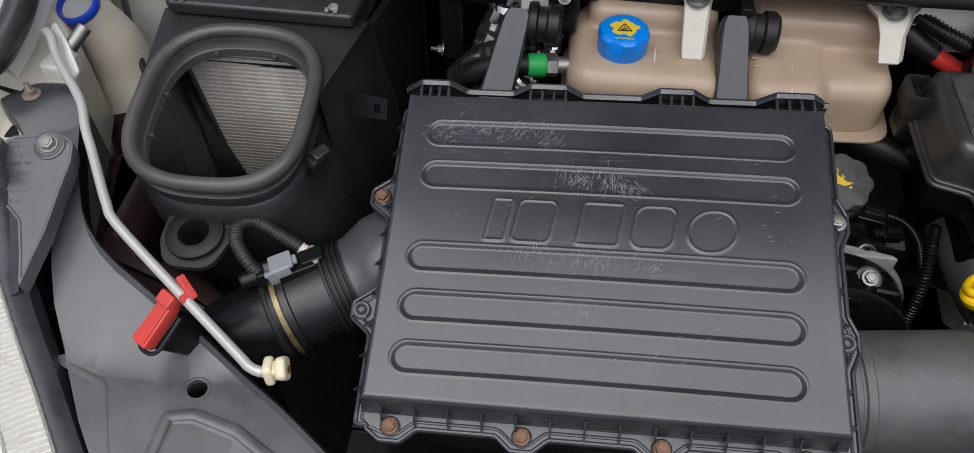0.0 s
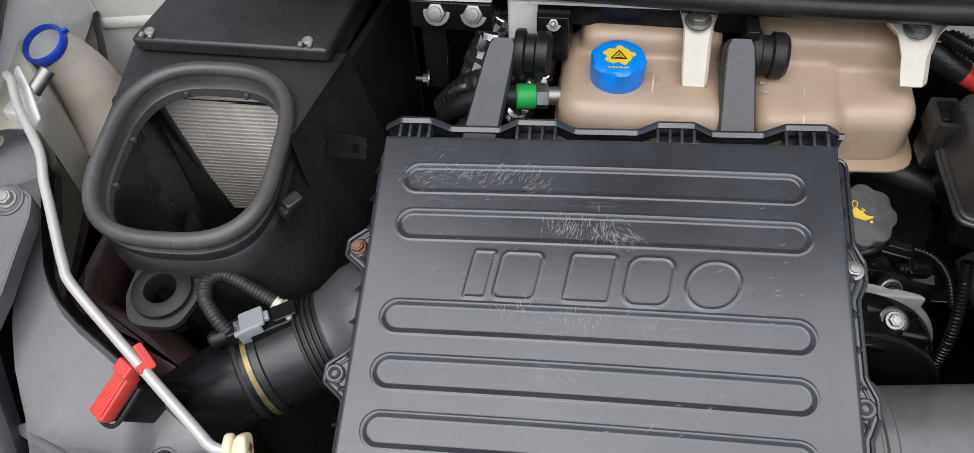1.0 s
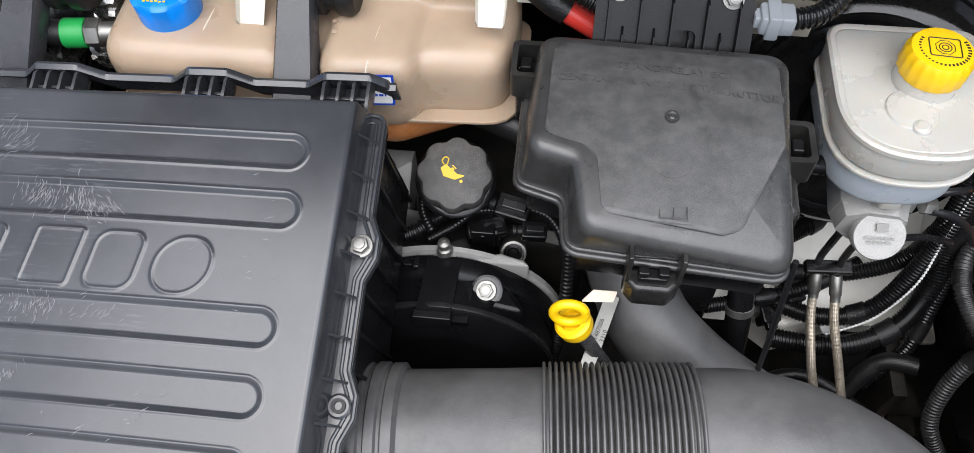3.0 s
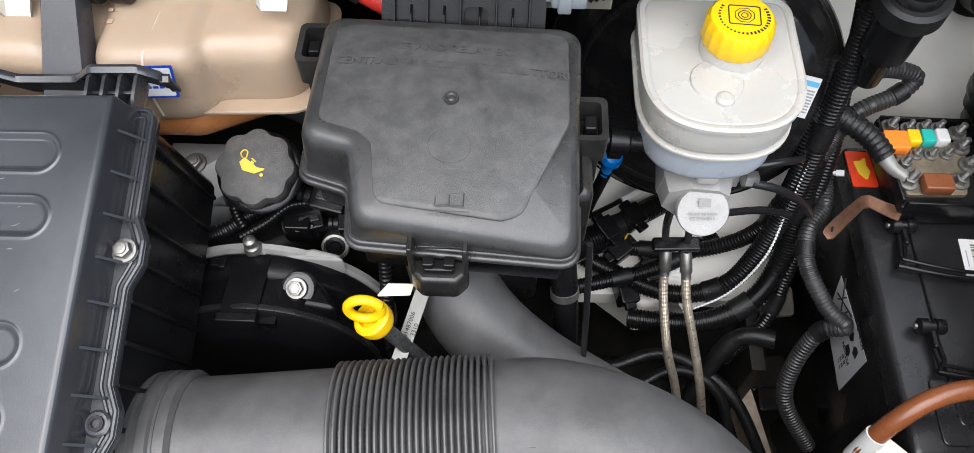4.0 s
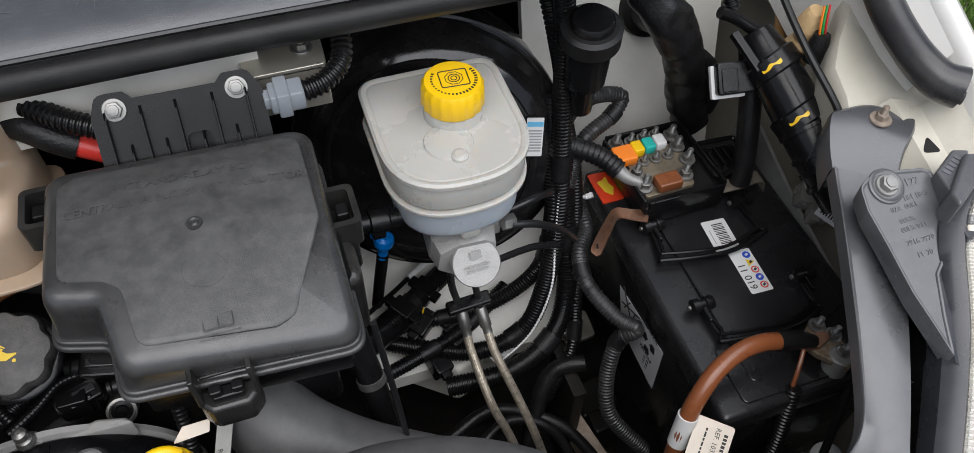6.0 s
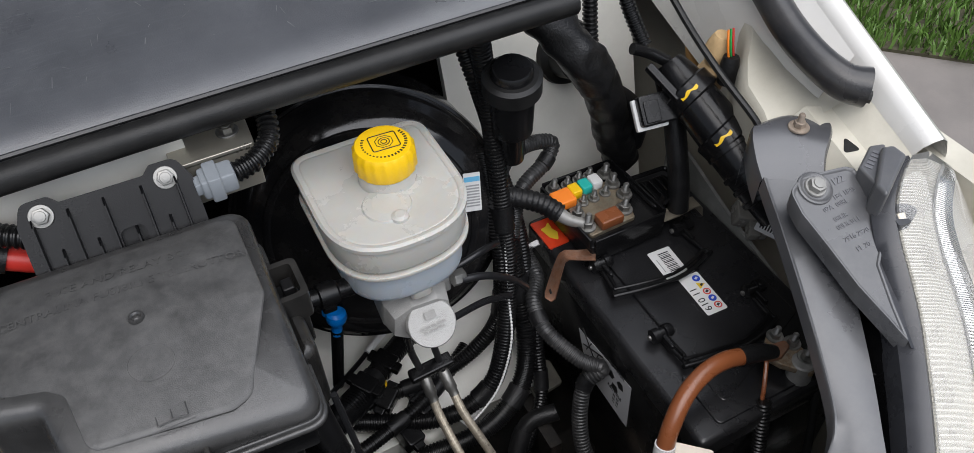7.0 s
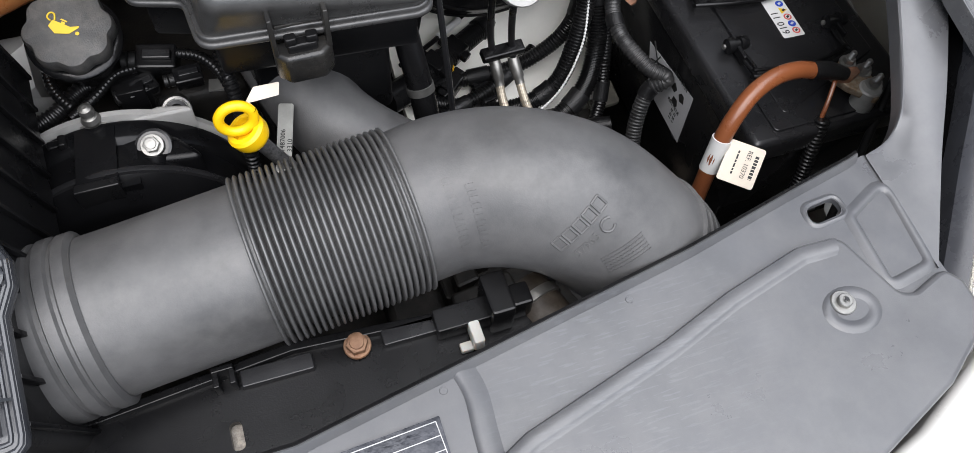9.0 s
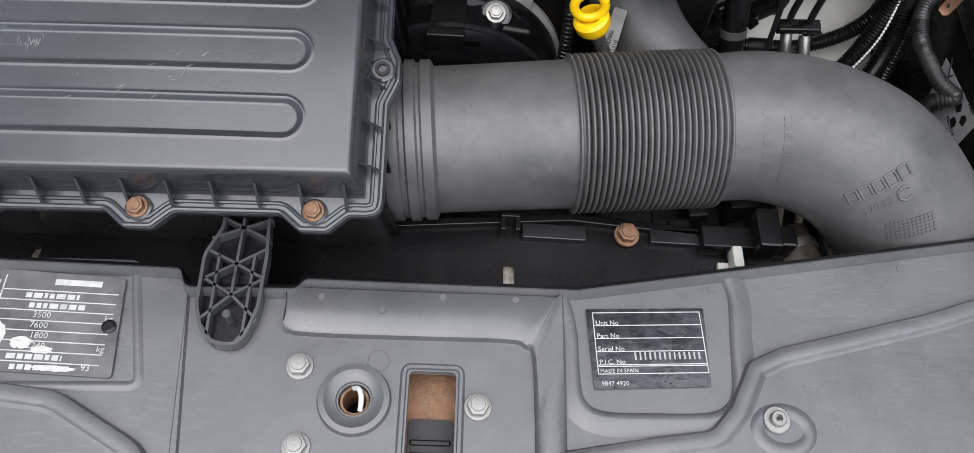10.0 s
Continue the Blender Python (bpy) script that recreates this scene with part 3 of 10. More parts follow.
    for o, i in zip(outer, inner):
        w = (i - o).normalized() * min(0.004, (i - o).length * 0.4)
        loops.append([o + Vector((0, 0, 0.864)), o + w * 0.4 + Vector((0, 0, 0.8695)), o + w + Vector((0, 0, 0.871)), i - w + Vector((0, 0, 0.871)), i - w * 0.4 + Vector((0, 0, 0.8695)), i + Vector((0, 0, 0.864))])
    part("raised_shelf", loft(loops, False, False, False), PANEL, t, "raised moulded ledge")
    part("crease", ridge(rounded([(0.1365, 0.243), (0.1395, 0.243), (0.153, 0.13), (0.146, 0.13)], 0.001), ((0.0, 0.864), (0.001, 0.8665), (0.002, 0.8672))), PANEL, t)
    pocket = spline([(0.3885, 0.252, 0), (0.3935, 0.228, 0), (0.3945, 0.195, 0), (0.398, 0.181, 0), (0.410, 0.1755, 0), (0.44, 0.1755, 0), (0.474, 0.177, 0), (0.487, 0.183, 0), (0.492, 0.195, 0), (0.4945, 0.23, 0), (0.4965, 0.254, 0), (0.4935, 0.2705, 0)], 4)
    loops = []
    for i, q in enumerate(pocket):
        d = (pocket[min(i + 1, len(pocket) - 1)] - pocket[max(i - 1, 0)]).normalized()
        n = Vector((d.y, -d.x, 0))
        n = -n if n.dot(Vector((0.443, 0.225, 0)) - q) > 0 else n
        loops.append([q + n * s + Vector((0, 0, z)) for s, z in ((0.0, 0.8645), (0.0012, 0.8668), (0.0032, 0.8680), (0.006, 0.8680), (0.012, 0.8664), (0.017, 0.8646))])
    part("recess_edge", loft(loops, False, False, False), PANEL, t, "rounded edge of the sticker recess")
    seat = rounded([(-0.03, 0.260), (0.100, 0.2625), (0.119, 0.181), (-0.03, 0.176)], 0.006)
    part("plate_seat", ridge(seat, ((-0.004, 0.8646), (-0.001, 0.8666), (0.001, 0.8666), (0.003, 0.8650)), False), PANEL, t, "raised edge round the maker plate")
    sidep = rounded([(0.805, 0.296, 0.006), (0.802, 0.240, 0.006), (0.838, 0.246, 0.008), (0.845, 0.315, 0.008)], 0.006)
    part("side_pocket_rim", ridge(sidep, ((-0.007, 0.8648), (-0.003, 0.8668), (-0.0005, 0.8672), (0.0015, 0.8664), (0.003, 0.8650)), False), PANEL, t)
    holer = rounded([(0.771, 0.2935), (0.806, 0.2965), (0.806, 0.3185), (0.771, 0.3155)], 0.010)
    part("hole_rim", ridge(holer, ((-0.001, 0.8645), (0.0005, 0.8662), (0.002, 0.8666), (0.0036, 0.8655), (0.0042, 0.861)), False), PANEL, t)
    part("lock_cup", lathe([(0.0235, 0.864), (0.022, 0.869), (0.0185, 0.8695), (0.015, 0.867), (0.0115, 0.8665), (0.0098, 0.862), (0.0098, 0.835)], 36, False), PANEL, t, "", Matrix.Translation((0.252, 0.177, 0)))
    part("lock_bore", lathe([(0.0105, 0.84), (0.0092, 0.862), (0.0075, 0.862), (0.0072, 0.835)], 28, False), RUST, t, "rusty bore of the bonnet lock", Matrix.Translation((0.252, 0.177, 0)))
    part("moulded_ring", lathe([(0.0074, 0.8645), (0.0072, 0.8656), (0.0066, 0.8656), (0.0064, 0.8645)], 28, False), PANEL, t, "", Matrix.Translation((0.265, 0.203, 0)))
    ow = rounded([(0.281, 0.09), (0.319, 0.09), (0.319, 0.2005, 0.006), (0.281, 0.2005, 0.006)], 0.006)
    part("slot_rim", ridge(ow, ((-0.002, 0.8645), (0.0, 0.867), (0.002, 0.867), (0.0042, 0.861)), False), PANEL, t)
    for x, y, s in ((0.216, 0.197, 1.1), (0.329, 0.175, 1.1), (0.220, 0.147, 1.1)):
        bolt(t, (x, y, 0.865), (0, 0, 1), s, BOLT_DULL, "zinc hexagon bolt")
    part("dimple", lathe([(0.005, 0.8645), (0.0045, 0.866), (0.002, 0.8655)], 16), PANEL, t, "", Matrix.Translation((0.371, 0.198, 0)))
    for x, y in ((0.225, 0.243), (0.304, 0.246), (0.352, 0.246), (0.486, 0.262), (0.623, 0.284), (0.265, 0.235)):
        part("dimple", lathe([(0.0030, 0.8705 if x < 0.39 else 0.8645), (0.0024, 0.8714 if x < 0.39 else 0.8655), (0.0012, 0.8714 if x < 0.39 else 0.8655)], 14), PANEL, t, "", Matrix.Translation((x, y, 0)))
    sm = mesh_of(joined(lathe([(0.0088, 0.0), (0.0088, 0.001), (0.0082, 0.0016), (0.0052, 0.0017)], 28), lathe([(0.0050, 0.0015), (0.0050, 0.0046), (0.0044, 0.0052), (0.0024, 0.0052), (0.0022, 0.0040)], 24)), "screw", STEEL)
    for x, y in ((0.516, 0.172), (0.758, 0.236)):
        dimp = ring_pts(x + 0.004, y - 0.006, 0.022, 28, 0.018)
        part("screw_seat", ridge(dimp, ((0.0, 0.8692), (0.002, 0.8706), (0.005, 0.8712), (0.008, 0.8708), (0.010, 0.8702))), PANEL, t)
        put("screw", sm, pose(x, y, 0.8706), t, "steel socket screw with a wide washer")
        part("socket", lathe([(0.0016, 0), (0.0016, 0.0004)], 6), INK, t, "", Matrix.Translation((x, y, 0.8768)))
    part("rusty_striker", prism(rect(0.27, 0.33, 0.12, 0.21, 0.003), 0.838, 0.842, 0.001), RUST, t, "rusty bonnet catch plate")
    part("striker_gap", prism(rect(0.2855, 0.3145, 0.128, 0.172, 0.003), 0.842, 0.8435, 0.0), INK, t)
    for i in range(3):
        part("striker_bar", prism(rect(0.287, 0.313, 0.139 + i * 0.008, 0.1425 + i * 0.008, 0.001), 0.8432, 0.846, 0.001), BLACK, t)
    part("hook_wire", tube([(0.249, 0.186, 0.858), (0.254, 0.184, 0.866), (0.2565, 0.178, 0.868), (0.256, 0.171, 0.863)], 0.0016, 8, 5), PAPER, t, "white plastic hook")
    return t


front_panel()


def bumper():
    t = thing("front_end", (0.25, -0.1, 0.3), "white painted front end of the van below the cover", "bumper", kind="structure")
    pts = rounded([(-0.55, -0.12), (0.30, -0.25), (0.95, -0.12), (1.08, 0.12), (1.10, 0.27), (0.95, 0.27), (0.855, 0.186, 0.02), (0.775, 0.148), (0.72, 0.132), (0.625, 0.10, 0.03), (0.5, 0.0), (-0.5, 0.0)], 0.05, 5)
    part("skin", prism(pts, 0.1, 0.852, 0.012, 4), WHITE, t)


bumper()


PRINT = mat("worn_white_print", (0.42, 0.42, 0.41), 0.5, var=0.25, scale=200, grain=0.0)


def type_plates():
    t = thing("maker_plate", (0.06, 0.22, 0.866), "worn silver and black maker plate riveted to the front cover", "plate")
    m = axes((0.060, 0.2195, 0.8662), (0.996, -0.02, 0), (0.02, 1, 0))
    part("sheet", prism(rounded([(-0.048, -0.033), (0.043, -0.034), (0.036, 0.033), (-0.045, 0.035)], 0.003), 0, 0.001, 0.0003), mat("worn_plate", (0.11, 0.109, 0.107), 0.32, metal=0.4, var=0.35, scale=22, grain=0.1, dust=0.5, dustcol=(0.2, 0.197, 0.19)), t, "scratched metal sheet", m)
    for i in range(8):
        y = 0.021 - i * 0.0068
        part("ruled_line", bars([(-0.040, 0.034, y - 0.0004, y + 0.0003)], 0.0003), PRINT, t, "", m @ pose(0, 0, 0.001))
    for txt, x, i in (("3500", -0.010, 2), ("7600", -0.010, 3), ("1800", -0.008, 4), ("2240", -0.008, 5), ("kg", 0.032, 2), ("kg", 0.032, 5), ("93", 0.026, 6.85)):
        part("stamped_figure", letters(txt, 0.0058, 0.0001), PRINT, t, "", m @ pose(x, 0.0178 - i * 0.0068, 0.0014))
    part("column_line", bars([(-0.0402, -0.0394, -0.030, 0.031)], 0.0003), PRINT, t, "", m @ pose(0, 0, 0.001))
    part("side_print", bars([(-0.0455, -0.0425, y, y + 0.003) for y in (0.008, 0.013, 0.018, 0.024)], 0.0003), PRINT, t, "unreadable print", m @ pose(0, 0, 0.001))
    rag = random.Random(17)
    for cx, cy, rx, ry in ((-0.040, -0.014, 0.011, 0.019), (-0.018, -0.0145, 0.0075, 0.0042), (-0.004, -0.0185, 0.007, 0.0028), (0.006, -0.030, 0.014, 0.002)):
        edge = [(max(-0.0465, cx + rx * math.cos(a) * rag.uniform(0.75, 1.1)), max(-0.0325, cy + ry * math.sin(a) * rag.uniform(0.75, 1.1))) for a in [2 * math.pi * k / 22 for k in range(22)]]
        part("torn_patch", prism(edge, 0.001, 0.00125), mat("torn_paper_white", (0.5, 0.49, 0.46), 0.6, var=0.15, scale=80) if "torn_paper_white" not in bpy.data.materials else bpy.data.materials["torn_paper_white"], t, "worn white patch", m)
    part("brand_bar", bars([(-0.008, 0.022, 0.0255, 0.0295)], 0.0003), PRINT, t, "plain bar for the maker's mark", m @ pose(0, 0, 0.001))
    pr = []
    for i in range(8):
        y = 0.0175 - i * 0.0068
        if i in (2, 3, 4, 5):
            continue
        pr += dashes(-0.024 + 0.004 * (i % 3), 0.010 + 0.006 * ((i * 7) % 3), y, 0.0034, 40 + i, 0.002, 0.006, 0.0012)
    for bar in pr:
        part("stamped_bar", bars([bar], 0.0003), PRINT, t, "", m @ pose(0, 0, 0.001))
    part("rivet", lathe([(0.0045, 0.0), (0.0045, 0.0012), (0.003, 0.002)], 18), BLACK, t, "", m @ pose(0.0335, -0.001, 0.001))
    s = thing("type_sticker", (0.443, 0.22, 0.866), "black and silver type sticker with white ruled lines", "sticker")
    m = axes((0.4405, 0.2178, 0.8663), (0.998, 0.052, 0), (-0.052, 1, 0))
    part("film", prism(rounded([(-0.039, -0.027), (0.0365, -0.0265), (0.0395, 0.0275), (-0.040, 0.0275)], 0.001), 0, 0.0006), mat("sticker_film", (0.025, 0.027, 0.034), 0.16, metal=0.3, var=0.4, scale=50, grain=0.25, fine=260, dust=0.2, dustcol=(0.22, 0.22, 0.23)), s, "glossy dark film", m)
    mm = m @ pose(0, 0, 0.0006)
    lines = [(-0.0355, 0.036, y, y + 0.0006) for y in (0.0245, 0.0155, 0.0065, -0.0025, -0.0115, -0.0125, -0.0175)]
    lines += [(-0.0361, -0.0355, -0.0175, 0.0251), (0.036, 0.0366, -0.0175, 0.0251)]
    part("ruled_frame", bars(lines, 0.0002), PRINT, s, "", mm)
    for txt, y, size in (("Unit No", 0.0175, 0.0046), ("Part No", 0.0085, 0.0046), ("Serial No", -0.0005, 0.0046), ("P.I.C. No", -0.0094, 0.0046), ("MADE IN SPAIN", -0.0153, 0.0036), ("9847 4920", -0.0237, 0.0042)):
        part("print", letters(txt, size, 0.0001, "LEFT"), PRINT, s, "", mm @ pose(-0.0345, y, 0.0003))
    part("serial_bars", bars(dashes(-0.011, 0.033, -0.0055, 0.005, 77, 0.0010, 0.0013, 0.0021), 0.0002), GREYINK, s, "stamped serial bars", mm)


type_plates()


FOAM = mat("dirty_pale_foam", (0.4, 0.36, 0.31), 0.7, var=0.5, scale=120, grain=0.6, dust=0.8, dustcol=(0.08, 0.07, 0.06))


def fan_shroud():
    t = thing("fan_shroud", (0.25, 0.30, 0.70), "black plastic fan shroud behind the front cover", "shroud")
    out = rounded([(-0.16, 0.250), (0.60, 0.262), (0.60, 0.300), (0.55, 0.328), (0.40, 0.340), (0.26, 0.328), (0.10, 0.322), (-0.16, 0.318)], 0.004)
    part("top", plate(out, [rounded([(0.348, 0.284), (0.3565, 0.284), (0.3565, 0.304), (0.348, 0.304)], 0.004), rounded([(-0.008, 0.284), (0.002, 0.284), (0.004, 0.302), (-0.004, 0.302)], 0.004)], 0.800, 0.806), BLACK, t)
    part("slot_back", prism(rect(0.345, 0.36, 0.28, 0.308, 0.002), 0.79, 0.797), FOAM, t, "pale foam behind the slot")
    part("slot_back", prism(rect(-0.01, 0.006, 0.28, 0.306, 0.002), 0.79, 0.797), FOAM, t, "pale foam behind the slot")
    part("rear_wall", prism(rounded([(-0.16, 0.318), (0.10, 0.322), (0.26, 0.328), (0.40, 0.340), (0.55, 0.328), (0.55, 0.334), (0.40, 0.347), (0.26, 0.334), (-0.16, 0.325)], 0.002), 0.62, 0.812, 0.001), BLACK, t)
    for x0, x1, y in ((0.362, 0.412, 0.332), (0.462, 0.525, 0.332)):
        part("raised_pad", prism(rounded([(x0, y - 0.008), (x1, y - 0.009), (x1, y + 0.004), (x0, y + 0.005)], 0.002), 0.804, 0.812, 0.001), SATIN, t)
    part("clip_tower", joined(box(0.345, 0.349, 0.326, 0.340, 0.804, 0.820, 0.001, 0.0008), box(0.356, 0.360, 0.326, 0.340, 0.804, 0.820, 0.001, 0.0008), box(0.345, 0.360, 0.336, 0.340, 0.804, 0.822, 0.001, 0.0008)), BLACK, t)
    bolt(t, (0.444, 0.331, 0.809), (0, -0.1, 1), 1.35, BOLT_RUST, "rusty hexagon bolt")
    part("white_clip", joined(box(0.522, 0.530, 0.302, 0.320, 0.808, 0.822, 0.002, 0.001), box(0.513, 0.522, 0.303, 0.310, 0.806, 0.811, 0.001, 0.0008)), MILK, t, "white plastic clip")
    part("bracket", joined(box(0.50, 0.54, 0.318, 0.336, 0.806, 0.822, 0.002, 0.001), box(0.538, 0.556, 0.312, 0.345, 0.80, 0.838, 0.003, 0.002), box(0.556, 0.572, 0.318, 0.336, 0.80, 0.828, 0.003, 0.002)), BLACK, t)
    h = thing("radiator_hose", (0.58, 0.32, 0.75), "rusty brown hose end with a steel clamp", "hose")
    m = along((0.575, 0.345, 0.792), (0.59, 0.30, 0.792))
    part("stub", lathe([(0.021, 0.0), (0.021, 0.045), (0.017, 0.047)], 28), mat("rusty_hose_end", (0.03, 0.022, 0.015), 0.55, var=0.4, scale=40, dust=0.15), h, "", m)
    part("clamp", lathe([(0.0215, 0.012), (0.0228, 0.0125), (0.0228, 0.020), (0.0215, 0.0205)], 32), STEEL, h, "toothed steel clamp", m)
    a = thing("filter_support_arm", (0.168, 0.25, 0.866), "black plastic lattice support arm of the air filter box", "bracket")
    shape = rounded([(0.152, 0.305), (0.155, 0.290, 0.02), (0.1455, 0.268, 0.02), (0.1465, 0.232, 0.03), (0.155, 0.207, 0.02), (0.180, 0.204, 0.02), (0.1875, 0.232, 0.03), (0.188, 0.268, 0.02), (0.185, 0.305)], 0.01)
    loopw = [(x, y) for x, y in shape]
    part("wall", ridge(loopw, ((0.0, 0.866), (0.0, 0.8765), (0.0022, 0.8765), (0.0022, 0.866)), False), RIBBED, a)
    # Black sheet paints the dark gaps between the ribs.
    part("web", prism(shape, 0.866, 0.8665), BLACK, a)
    segs = [((0.154, 0.296), (0.187, 0.280)), ((0.187, 0.296), (0.149, 0.280)), ((0.147, 0.272), (0.168, 0.262)), ((0.187, 0.274), (0.168, 0.262)), ((0.168, 0.262), (0.147, 0.250)), ((0.168, 0.262), (0.187, 0.252)), ((0.168, 0.240), (0.147, 0.252)), ((0.168, 0.240), (0.187, 0.252)), ((0.168, 0.240), (0.150, 0.222)), ((0.168, 0.240), (0.186, 0.224)), ((0.150, 0.222), (0.162, 0.207)), ((0.186, 0.224), (0.174, 0.206)), ((0.168, 0.262), (0.168, 0.240)), ((0.156, 0.268), (0.157, 0.212)), ((0.179, 0.268), (0.179, 0.210)), ((0.168, 0.300), (0.168, 0.262))]
    for p0, p1 in segs:
        d = Vector((p1[0] - p0[0], p1[1] - p0[1]))
        n = Vector((-d.y, d.x)).normalized() * 0.0009
        part("rib", prism([(p0[0] - n.x, p0[1] - n.y), (p1[0] - n.x, p1[1] - n.y), (p1[0] + n.x, p1[1] + n.y), (p0[0] + n.x, p0[1] + n.y)], 0.867, 0.8755), RIBBED, a)
    part("pin", lathe([(0.003, 0.866), (0.003, 0.878), (0.002, 0.879)], 12), RIBBED, a, "", Matrix.Translation((0.168, 0.226, 0)))


fan_shroud()


def cowl():
    t = thing("windscreen_cowl", (0.25, 0.8, 1.06), "dark grey plastic windscreen cowl with a black rubber lip", "cowl", kind="structure")
    prof = [(0.705, 1.055), (0.715, 1.068), (0.74, 1.074), (0.86, 1.100), (0.868, 1.108), (0.885, 1.108), (0.893, 1.102), (1.05, 1.14), (1.5, 1.45)]
    xs = [-0.36, -0.2, 0.0, 0.25, 0.5, 0.7, 0.86]
    back = [0.046, 0.034, 0.019, 0.004, 0.0, 0.0, 0.002]
    loops = [[(x, y + k, z) for y, z in prof] + [(x, y + k, z - 0.006) for y, z in reversed(prof)] for x, k in zip(xs, back)]
    part("sheet", loft(loops), COWL, t)
    rnd = random.Random(8)
    bm = bmesh.new()
    for _ in range(150):
        x, y = rnd.uniform(0.15, 0.84), rnd.uniform(0.745, 0.855)
        a, ln, w = rnd.uniform(0, 3.14), rnd.uniform(0.001, 0.009) * rnd.uniform(0.3, 1.0), rnd.uniform(0.00015, 0.0004)
        z = 1.0744 + (y - 0.74 - (0.004 if x < 0.3 else 0.0)) * 0.2167
        dx, dy = math.cos(a) * ln, math.sin(a) * ln
        vs = [bm.verts.new((x + u * dx - v * math.sin(a) * w, y + u * dy + v * math.cos(a) * w, z + u * dy * 0.2167)) for u, v in ((-1, -1), (1, -1), (1, 1), (-1, 1))]
        bm.faces.new(vs)
    sc = part("scratch_pattern", bm, SCRATCH, t, "fine pale scratches")
    sc["kind"] = "stuff"
    part("lip_bead", tube([(-0.2, 0.741, 1.066), (0.0, 0.722, 1.067), (0.25, 0.7075, 1.0665), (0.5, 0.7065, 1.067), (0.7, 0.7065, 1.066), (0.86, 0.71, 1.063)], 0.0022, 6, 4), SATIN, t, "thin upper bead")
    part("rubber_lip", tube([(-0.36, 0.747, 1.054), (-0.2, 0.735, 1.055), (0.0, 0.716, 1.056), (0.25, 0.701, 1.055), (0.5, 0.70, 1.056), (0.7, 0.70, 1.055), (0.86, 0.703, 1.052)], 0.011, 10, 4), RUBBER, t, "black rubber sealing lip")


cowl()


def bonnet():
    t = thing("raised_bonnet", (0.25, 0.93, 1.15), "raised white bonnet with a grey lining above the bay", "bonnet", kind="structure")
    m = axes((0.253, 0.96, 1.18), (1, 0, 0), (0, -0.45, 0.89))
    part("skin", moved(prism(rounded([(-0.72, 0.0), (0.72, 0.0), (0.66, 0.72), (0.5, 0.86), (-0.5, 0.86), (-0.66, 0.72)], 0.08), 0.0, 0.01, 0.003), m), WHITE, t)
    part("lining", moved(prism(rounded([(-0.6, 0.06), (0.6, 0.06), (0.55, 0.66), (0.42, 0.78), (-0.42, 0.78), (-0.55, 0.66)], 0.06), 0.01, 0.022, 0.006), m), mat("bonnet_lining", (0.16, 0.165, 0.17), 0.6, var=0.2, scale=12, grain=0.3), t, "grey sound-deadening lining")


bonnet()

# ---- air filter box ----
LID = axes((0.258, 0.379, 0.934), (0.4084, -0.0013, 0.019), (0.0091, 0.9662, 0.245))


